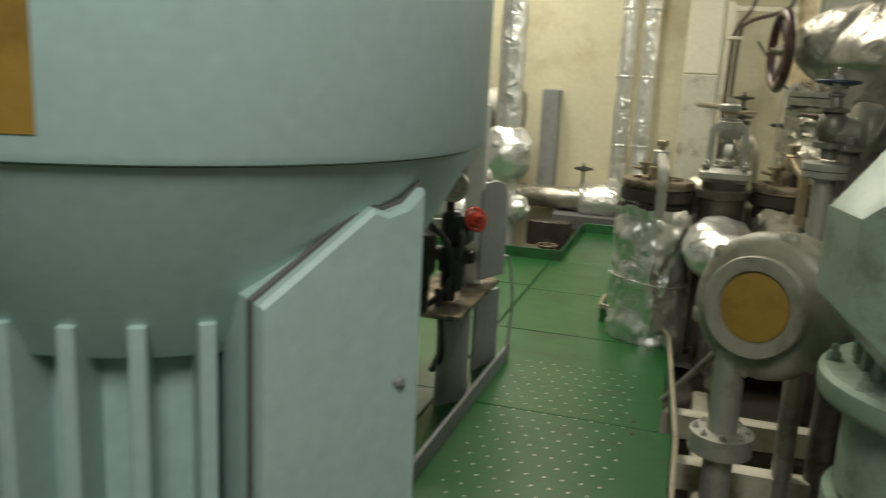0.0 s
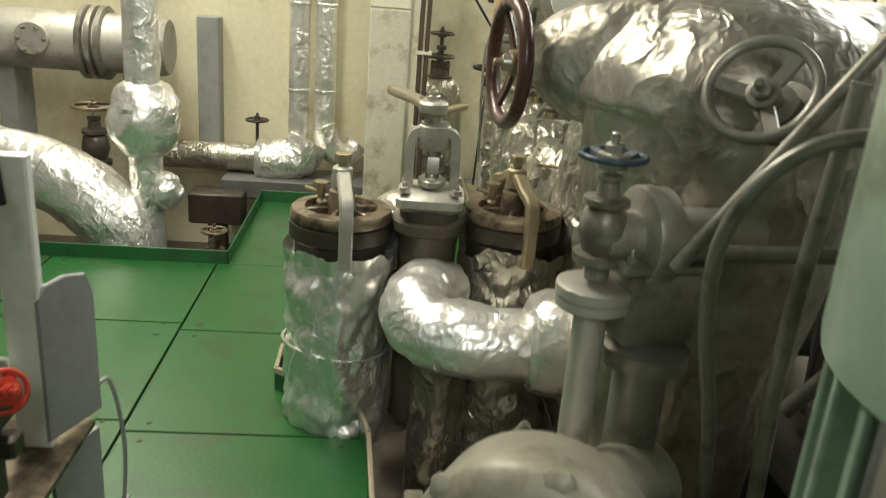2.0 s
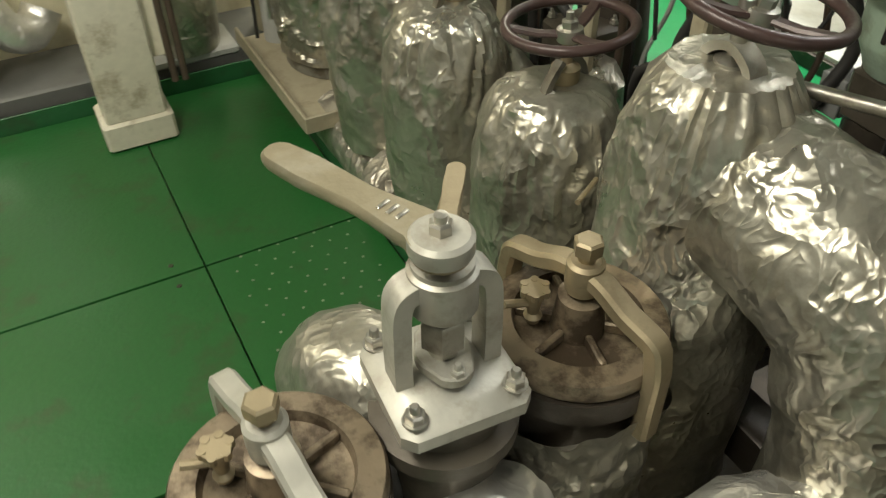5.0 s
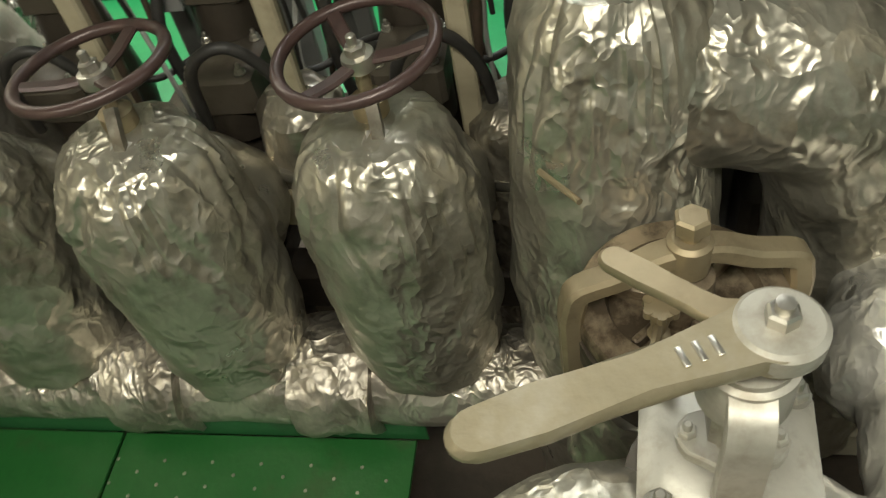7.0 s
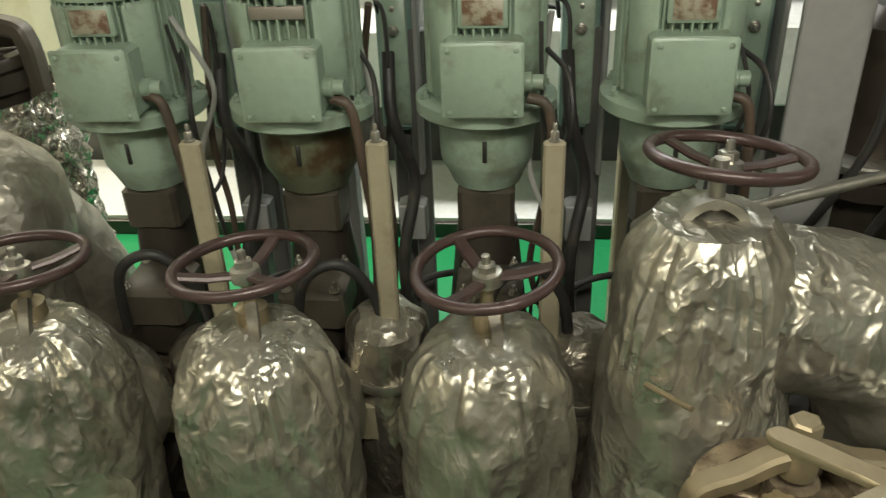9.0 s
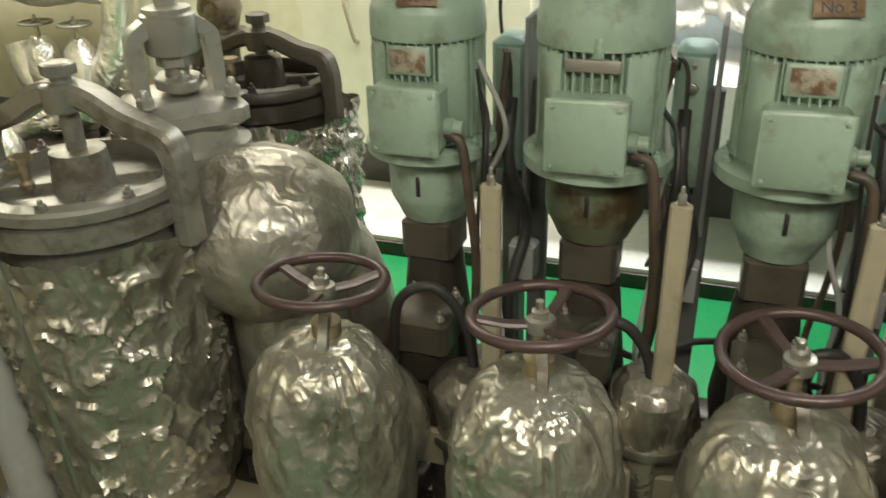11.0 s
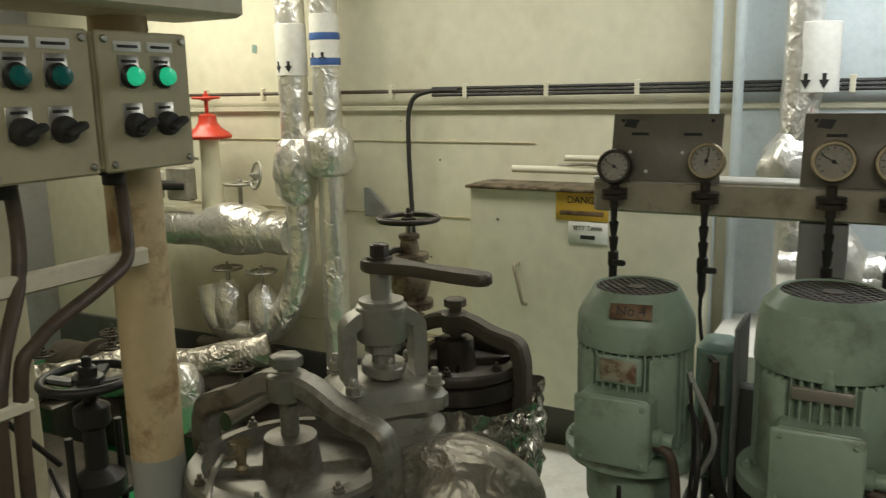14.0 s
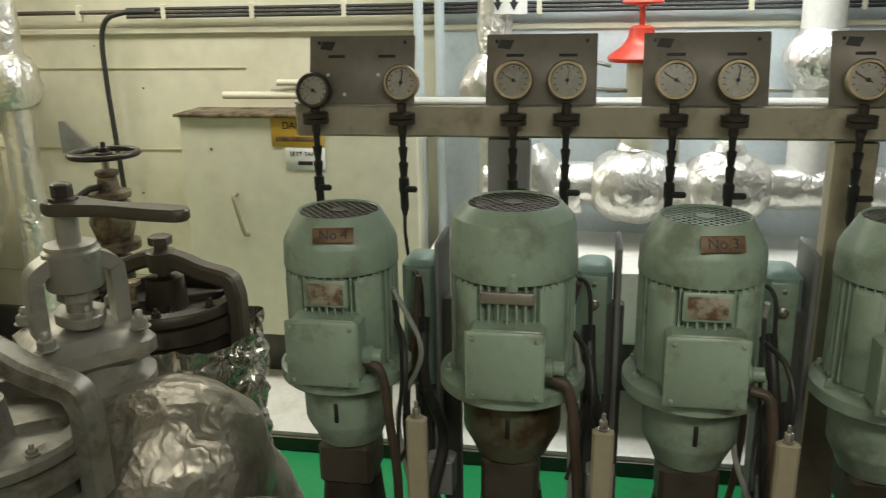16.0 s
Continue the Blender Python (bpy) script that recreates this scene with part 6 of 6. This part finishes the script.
for i in range(3):
    part("cable", Shape().pipe([(3.44, 6.75, 1.862 + 0.017 * i), (3.44, 5.0, 1.862 + 0.017 * i), (3.44, 1.2, 1.862 + 0.017 * i)], 0.008, 8), RUBBER, cab)
part("wall_pipe", Shape().pipe([(3.44, 9.9, 1.885), (3.44, 6.7, 1.885)], 0.010, 8), CONDUIT, cab)
part("cable_drop", Shape().pipe([(3.44, 6.6, 1.885), (3.44, 6.78, 1.88), (3.44, 6.88, 1.82), (3.44, 6.90, 1.6), (3.44, 6.88, 1.0)], 0.013, 10, None, 8), RUBBER, cab)
for i in range(18):
    part("clip", Shape().box(3.445, 9.2 - i * 0.44, 1.882, 0.03, 0.025, 0.075, 0.004), CREAM_EAST, cab)
for y in (5.33, 5.235):
    solid("vent_pipe", Shape().pipe([(3.40, y, 0.1), (3.40, y, 2.78)], 0.022, 16), PALE_BLUE, "slim pale blue upright pipe on the east wall", "pipe", "pale blue pipes")


def bands(parent, x, y, z, r, arrows=True):
    """White tape with printed flow arrows round a pipe."""
    part("white_tape", Shape(pose(x, y, 0)).lathe([(r, z), (r + 0.002, z + 0.002), (r + 0.002, z + 0.27), (r, z + 0.272)], None, 28), WHITE, parent)
    for a in (205, 160):
        m = facing(x, y, 0, a)
        if arrows:
            part("arrow", Shape(m).prism([(-0.008, 0.03), (-0.008, 0.005), (-0.02, 0.005), (0, -0.03), (0.02, 0.005), (0.008, 0.005), (0.008, 0.03)], 0.002, pose(0, z + 0.045, r + 0.001), 0.0002), INK, parent)


lp = thing("lagged_fuel_line", "foil-wrapped fuel line with bulging valves along the east wall", "pipe")
part("run_jacket", Shape().pipe([(3.30, 5.02 - 0.08 * i, 1.13) for i in range(26)], 0.095, 32, crumple(0.010, 7, 5)), FOIL, lp)
for y, r in ((4.38, 0.165), (3.99, 0.165)):
    part("valve_jacket", Shape(pose(3.28, y, 1.13) @ pose(0, 0, 0, 90)).lathe([(0.09 + (r - 0.09) * math.sin(math.pi * i / 16) ** 0.55, -0.17 + 0.34 * i / 16) for i in range(17)], None, 48, around(crumple(0.012, 7, y))), FOIL, lp)
    part("bonnet", Shape(pose(3.28, y, 1.27)).lathe([(0.07, 0), (0.075, 0.02), (0.06, 0.05), (0.03, 0.06), (0.03, 0.1)], None, 24), FOIL, lp)
part("elbow_jacket", Shape().pipe([(3.30, 4.62, 1.10), (3.28, 4.74, 1.08), (3.28, 4.78, 1.18), (3.30, 4.84, 1.25)], 0.10, 28, crumple(0.016, 8, 9), 6), FOIL, lp)
rz = thing("lagged_riser", "upright foil-wrapped pipe with white tape and flow arrows", "pipe", None, "risers on the east wall")
part("pipe_jacket", Shape().pipe([(3.32, 4.98, 0.95 + 0.08 * i) for i in range(24)], 0.075, 28, crumple(0.012, 8, 2)), FOIL, rz)
part("valve_jacket", Shape(pose(3.32, 5.0, 1.55)).lathe([(0.07 + 0.06 * math.sin(math.pi * i / 12), -0.16 + 0.3 * i / 12) for i in range(13)], None, 32, around(crumple(0.018, 8, 7))), FOIL, rz)
bands(rz, 3.32, 4.93, 1.85, 0.085)
rz = thing("lagged_riser", "upright white-taped pipe rising from a bulging foil joint", "pipe", None, "risers on the east wall")
part("pipe_jacket", Shape().pipe([(3.32, 3.66, 1.1 + 0.08 * i) for i in range(22)], 0.085, 28, crumple(0.006, 8, 3)), WHITE, rz)
part("joint_jacket", Shape(pose(3.31, 3.66, 1.66)).lathe([(0.085 + 0.07 * math.sin(math.pi * i / 12), -0.12 + 0.24 * i / 12) for i in range(13)], None, 36, around(crumple(0.022, 8, 17))), FOIL, rz)


def red_valve(x, y, z, stalk):
    v = thing("red_control_valve", "red bell-shaped quick-closing valve with a red wheel", "valve", pose(x, y, z))
    part("bell", Shape().lathe([(0.03, -0.05), (0.13, -0.045), (0.135, -0.03), (0.13, -0.02), (0.075, 0.02), (0.055, 0.05), (0.05, 0.09), (0.03, 0.1)], None, 36), RED, v)
    part("spindle", Shape().lathe([(0.012, 0.1), (0.012, 0.18)], None, 12), RED, v)
    wheel_parts(v, pose(0, 0, 0.19), 0.075, 0.008, 4, RED, RED, 0.006)
    part("stalk", Shape().lathe([(0.06, -stalk), (0.07, -stalk + 0.02), (0.055, -0.2), (0.055, -0.05)], None, 24), CREAM_EAST, v)
    part("impulse_pipe", Shape().pipe([(-0.05, 0.12, -0.06), (-0.06, 0.2, -0.05), (-0.06, 0.22, -0.14), (-0.05, 0.05, -0.16)], 0.008, 8, None, 6), STEEL, v)
    return v


red_valve(3.28, 4.37, 1.70, 0.42)
red_valve(3.28, 8.17, 1.68, 0.5)

# ---- pipes in the far corner ----
cn = thing("lagged_corner_pipes", "two upright foil-wrapped pipes with wrapped valves and a bend", "pipe")
part("riser_jacket", Shape().pipe([(3.30, 7.54, 2.75), (3.30, 7.54, 1.2), (3.30, 7.55, 0.95), (3.28, 7.62, 0.72), (3.26, 7.78, 0.52), (3.25, 8.0, 0.48), (3.26, 8.18, 0.55), (3.28, 8.24, 0.75)], 0.082, 28, crumple(0.006, 8, 3), 8), FOIL, cn)
part("riser_jacket", Shape().pipe([(3.32, 7.33, 0.1 + 0.1 * i) for i in range(27)], 0.075, 28, crumple(0.006, 8, 5)), FOIL, cn)
part("valve_jacket", Shape(pose(3.29, 7.54, 1.46)).lathe([(0.08 + 0.05 * math.sin(math.pi * i / 12) ** 0.5, -0.18 + 0.36 * i / 12) for i in range(13)], None, 36, around(crumple(0.016, 8, 4))), FOIL, cn)
part("valve_jacket", Shape(pose(3.31, 7.33, 1.57)).lathe([(0.08 + 0.06 * math.sin(math.pi * i / 12) ** 0.4, -0.13 + 0.26 * i / 12) for i in range(13)], None, 36, around(crumple(0.016, 8, 6))), FOIL, cn)
bands(cn, 3.30, 7.54, 1.98, 0.083)
bands(cn, 3.32, 7.33, 2.02, 0.077)
part("blue_band", Shape(pose(3.32, 7.33, 0)).lathe([(0.0805, 2.03), (0.081, 2.032), (0.081, 2.065), (0.0805, 2.067)], None, 28), INK_BLUE, cn)
part("blue_band", Shape(pose(3.32, 7.33, 0)).lathe([(0.0805, 2.16), (0.081, 2.162), (0.081, 2.195), (0.0805, 2.197)], None, 28), INK_BLUE, cn)
wheel_parts(cn, Matrix.Translation((3.18, 7.74, 1.44)) @ pose(0, 0, 0, 0, 78, 150), 0.075, 0.008, 4, SILVER, SILVER, 0.006)
hb = thing("lagged_cross_pipe", "horizontal foil-wrapped pipe with a bulging control valve", "pipe")
part("run_jacket", Shape().pipe([(3.28, 8.78 - 0.1 * i, 1.10) for i in range(13)], 0.12, 32, crumple(0.014, 7, 8)), FOIL, hb)
part("valve_jacket", Shape(pose(3.25, 7.95, 1.12) @ pose(0, 0, 0, 90)).lathe([(0.12 + 0.04 * math.sin(math.pi * i / 12), -0.22 + 0.44 * i / 12) for i in range(13)], None, 40, around(crumple(0.016, 7, 3))), FOIL, hb)
part("stem", Shape().pipe([(3.22, 7.9, 1.25), (3.22, 7.9, 1.38)], 0.014, 10), STEEL, hb)
wheel_parts(hb, pose(3.22, 7.9, 1.385), 0.085, 0.008, 4, SILVER, SILVER, 0.006)
ac = thing("valve_actuator", "white actuator box with a blue label on the control valve", "actuator")
part("case", Shape().box(3.16, 8.58, 1.36, 0.12, 0.17, 0.17, 0.01), WHITE, ac)
part("label", Shape(facing(3.099, 8.60, 1.37, 180)).box(0, 0, 0, 0.06, 0.10, 0.002, 0.0005), INK_BLUE, ac)
part("frame", Shape().box(3.22, 8.36, 1.37, 0.08, 0.18, 0.20, 0.01), SILVER, ac)
part("coupling", Shape().pipe([(3.17, 8.5, 1.36), (3.2, 8.3, 1.36)], 0.03, 12), BLACK, ac)
for y in (8.06, 7.80):
    v = thing("lagged_drain_valve", "small foil-wrapped valve with a steel handwheel over the pipe bend", "valve", None, "drain valves on the bend")
    part("jacket", Shape(pose(3.24, y, 0)).lathe([(0.085, 0.52), (0.095, 0.62), (0.08, 0.74), (0.04, 0.80)], None, 28, around(crumple(0.014, 8, y))), FOIL, v)
    part("stem", Shape().pipe([(3.24, y, 0.78), (3.24, y, 0.87)], 0.012, 8), STEEL, v)
    wheel_parts(v, pose(3.24, y, 0.875), 0.085, 0.008, 4, SILVER, SILVER, 0.006)
lowp = thing("low_lagged_pipe", "low foil-wrapped pipe with small black handwheels near the deck", "pipe")
part("run_jacket", Shape().pipe([(2.55 + 0.05 * i, 8.0 - 0.06 * i, 0.45 + 0.01 * i) for i in range(-3, 9)], 0.09, 32, crumple(0.02, 6, 8)), FOIL_DIRTY, lowp)
part("cross_jacket", Shape().pipe([(2.2, 8.6, 0.40), (2.5, 8.35, 0.42), (2.9, 8.3, 0.55)], 0.10, 28, crumple(0.02, 6, 4), 6), FOIL_DIRTY, lowp)
part("pedestal", Shape().box(2.6, 7.95, 0.16, 0.3, 0.4, 0.36, 0.01), OILY, lowp)
part("pedestal", Shape().box(2.35, 8.5, 0.15, 0.3, 0.3, 0.34, 0.01), OILY, lowp)
for x, y, z in ((2.42, 8.12, 0.62), (2.62, 8.35, 0.60), (2.3, 8.5, 0.56)):
    wheel_parts(lowp, pose(x, y, z), 0.06, 0.007, 4, OILY, OILY, 0.005)
skid = thing("pump_skid", "oil-blackened machinery skid with small valves below the corner pipes", "skid")
part("bed", Shape().box(2.95, 8.35, 0.10, 0.95, 2.0, 0.20, 0.02), OILY, skid)
part("motor_hump", Shape(pose(2.75, 8.75, 0.32) @ pose(0, 0, 0, 90)).lathe([(0.10, -0.25), (0.13, -0.23), (0.13, 0.05), (0.17, 0.06), (0.17, 0.10), (0.09, 0.12), (0.08, 0.28)], None, 28), OILY_BROWN, skid)
for x, y, z in ((2.75, 7.55, 0.48), (2.98, 7.62, 0.55), (2.85, 8.30, 0.62), (2.70, 8.45, 0.58), (3.05, 8.62, 0.66)):
    part("valve_post", Shape(pose(x, y, 0)).lathe([(0.05, 0.18), (0.05, z - 0.16), (0.065, z - 0.15), (0.065, z - 0.12), (0.03, z - 0.11), (0.025, z - 0.06), (0.012, z - 0.05), (0.012, z)], None, 16), OILY_BROWN, skid)
    wheel_parts(skid, pose(x, y, z), 0.065, 0.008, 4, OILY, OILY, 0.006)
part("pipe", Shape().pipe([(2.5, 7.45, 0.30), (3.0, 7.5, 0.32), (3.3, 7.75, 0.34), (3.32, 8.4, 0.34)], 0.05, 16, None, 6), OILY_BROWN, skid)
for x, y in ((2.55, 7.75), (2.62, 7.98)):
    part("lagged_stub", Shape(pose(x, y, 0)).lathe([(0.08, 0.19), (0.10, 0.30), (0.095, 0.44), (0.06, 0.52), (0.03, 0.54)], None, 32, around(crumple(0.018, 8, y))), FOIL, skid)
solid("bench_shelf", Shape().box(1.75, 8.0, 0.30, 0.5, 1.4, 0.03, 0.005).box(1.55, 7.4, 0.14, 0.05, 0.05, 0.3).box(1.95, 7.4, 0.14, 0.05, 0.05, 0.3).box(1.55, 8.6, 0.14, 0.05, 0.05, 0.3).box(1.95, 8.6, 0.14, 0.05, 0.05, 0.3), OILY, "dark oily steel shelf on legs by the far wall", "shelf")
# Added wedge that stands in for an unidentified greyish smear on the wall.
solid("wall_bracket", Shape().prism([(0, 0), (0.16, 0), (0.16, 0.03), (0.03, 0.16), (0, 0.16)], 0.02, facing(3.49, 7.22, 1.20, 180)), GREY, "grey wedge standing in for a smear on the east wall", "bracket")
solid("drip_tray", Shape().box(1.02, 5.72, 0.19, 0.62, 0.75, 0.012, 0.003).box(0.715, 5.72, 0.215, 0.012, 0.75, 0.06, 0.003).box(1.02, 5.345, 0.215, 0.62, 0.012, 0.06, 0.003).box(1.1, 5.8, -0.13, 0.3, 0.4, 0.64), BEIGE_DARK, "dirty cream drip tray below the second strainer", "tray")
solid("bearer_bar", Shape().box(1.12, 4.55, 0.44, 0.02, 1.5, 0.10, 0.004).box(1.12, 4.0, 0.05, 0.02, 0.05, 0.9).box(1.12, 5.2, 0.05, 0.02, 0.05, 0.9), BEIGE_DARK, "cream flat bar running behind the row of valves", "bar")

# ---- machinery past the end of the motor row ----
dp = thing("dark_pump", "oil-blackened upright pump with a steel flange past the motors", "pump", pose(1.62, 3.42, 0))
part("casing", Shape().lathe([(0.13, -0.1), (0.13, 0.5), (0.17, 0.52), (0.17, 0.56), (0.11, 0.58), (0.10, 0.80), (0.15, 0.82), (0.15, 0.86), (0.10, 0.88), (0.10, 1.20), (0.06, 1.24)], None, 32), OILY, dp)
part("steel_flange", Shape().lathe([(0.16, 0.885), (0.165, 0.89), (0.165, 0.905), (0.16, 0.91)], None, 32), STEEL, dp)
part("shaft", Shape().lathe([(0.02, 1.24), (0.02, 1.5)], None, 12), STEEL, dp)
solid("flat_post", Shape().box(1.34, 3.66, 0.65, 0.02, 0.13, 1.5, 0.004), GREY, "broad grey steel post beside the dark pump", "post")
solid("pump_bedplate", Shape().box(1.75, 2.8, 0.20, 1.1, 1.7, 0.30, 0.02).box(1.75, 2.8, -0.2, 0.9, 1.5, 0.5), OILY, "oily steel bedplate under the dark pump", "bedplate")
for i in range(6):
    y = 3.62 - 0.17 * i
    solid("black_lead", Shape().pipe([(1.30 + 0.05 * i, y, 1.5), (1.26 + 0.06 * i, y - 0.05, 1.1), (1.34 + 0.04 * i, y + 0.06, 0.7), (1.3 + 0.05 * i, y, 0.3)], 0.010, 8, None, 8), RUBBER, "black cable hanging beside the dark pump", "cable", "hanging leads")
for i, (p, q) in enumerate((((1.25, 3.55, 0.5), (1.55, 3.2, 1.35)), ((1.3, 3.2, 0.4), (1.75, 2.9, 1.3)), ((1.2, 3.3, 0.9), (1.9, 3.25, 0.95)))):
    solid("grey_pipe", Shape().pipe([p, q], 0.022, 12), SILVER_B, "grey steel pipe by the dark pump", "pipe", "pipes by the dark pump")
back = thing("pump_set", "dark green pump set standing behind the large valve", "pump", pose(2.05, 2.75, 0))
part("motor", Shape().lathe([(0.2, 0.34), (0.2, 0.7), (0.24, 0.72), (0.24, 0.76), (0.19, 0.78), (0.19, 1.15), (0.14, 1.22), (0.05, 1.23)], None, 40), TEAL, back)
part("box", Shape().box(-0.22, 0, 0.95, 0.12, 0.18, 0.22, 0.01), TEAL, back)

# ---- loose wires, small lines and marks ----
for y, top in ((4.965, 0.62), (4.545, 0.70), (4.12, 0.66)):
    by = thing("oily_lagged_pipe", "upright pipe stub in oil-blackened foil behind the valves", "pipe", pose(1.20, y, 0), "oily pipe stubs")
    part("jacket", Shape().lathe([(0.085, -0.3), (0.095, 0.2), (0.10, top - 0.12), (0.092, top - 0.04), (0.06, top - 0.005), (0.02, top)], None, 40, around(crumple(0.016, 9, y))), FOIL_OILY, by)
    part("tie_band", Shape().lathe([(0.104, top - 0.17), (0.106, top - 0.165), (0.106, top - 0.15), (0.104, top - 0.145)], None, 32), STEEL, by)
structure("wall_tape_mark", Shape(facing(3.498, 7.97, 2.146, 180)).prism([(-0.018, -0.02), (0.014, -0.026), (0.02, 0.018), (-0.012, 0.026)], 0.0015, None, 0.0003), TEAL_BOX)
rnd = random.Random(11)
for y in (4.98, 4.60, 4.20, 3.82):
    for k in range(3):
        x = 1.36 + 0.09 * k
        pts = [(x + rnd.uniform(-0.03, 0.03), y + rnd.uniform(-0.035, 0.035), 1.28 - 0.17 * i) for i in range(6)]
        solid("loose_wire", Shape().pipe(pts, 0.0045 + 0.002 * k, 8, None, 8), (RUBBER, GREY_LIGHT, CONDUIT)[k], "loose thin wire hanging between the pump motors", "wire", "loose wires")
    br2 = thing("priming_pump", "small rusty bolted pump below a motor", "pump", pose(1.30, y + 0.12, 0), "small rusty pumps")
    part("block", Shape().box(0, 0, 0.66, 0.16, 0.15, 0.10, 0.012), OILY_BROWN, br2)
    part("neck", Shape().lathe([(0.05, 0.3), (0.05, 0.52), (0.075, 0.54), (0.075, 0.62)], None, 20), OILY, br2)
    for sx in (-0.06, 0.06):
        for sy in (-0.055, 0.055):
            part("bolt", Shape().bolt(sx, sy, 0.71, 0.010, 0.014), STEEL, br2)
for i in range(12):
    y, z = rnd.uniform(5.3, 7.3), rnd.uniform(0.5, 1.75)
    x = 3.499 if y > 6.48 or z > 1.45 else 3.249
    s = rnd.uniform(0.003, 0.010)
    structure("wall_rust_mark", Shape(facing(x, y, z, 180)).prism([(s * rnd.uniform(0.5, 1) * math.cos(q), s * rnd.uniform(0.4, 1) * math.sin(q)) for q in [math.pi * k / 4 for k in range(8)]], 0.0012, None, 0.0002), RUSTY)
for y, x in ((6.05, 3.42), (4.5, 3.40)):
    solid("wall_line", Shape().pipe([(x, y, 1.52), (x, y - 0.2, 1.52), (x, y - 0.3, 1.40), (x, y - 0.32, 1.2)], 0.008, 8, None, 6), STEEL, "thin steel line along the east wall", "pipe", "wall lines")
solid("hanging_ring", Shape().ring(0.03, 0.004, Matrix.Translation((1.05, 6.9, 1.78)) @ pose(0, 0, 0, 90, 0, 40)).pipe([(1.05, 6.9, 1.75), (1.05, 6.92, 1.4), (1.05, 6.95, 1.2)], 0.004, 6), BLACK, "wire ring hanging from a hook on the wall", "ring")
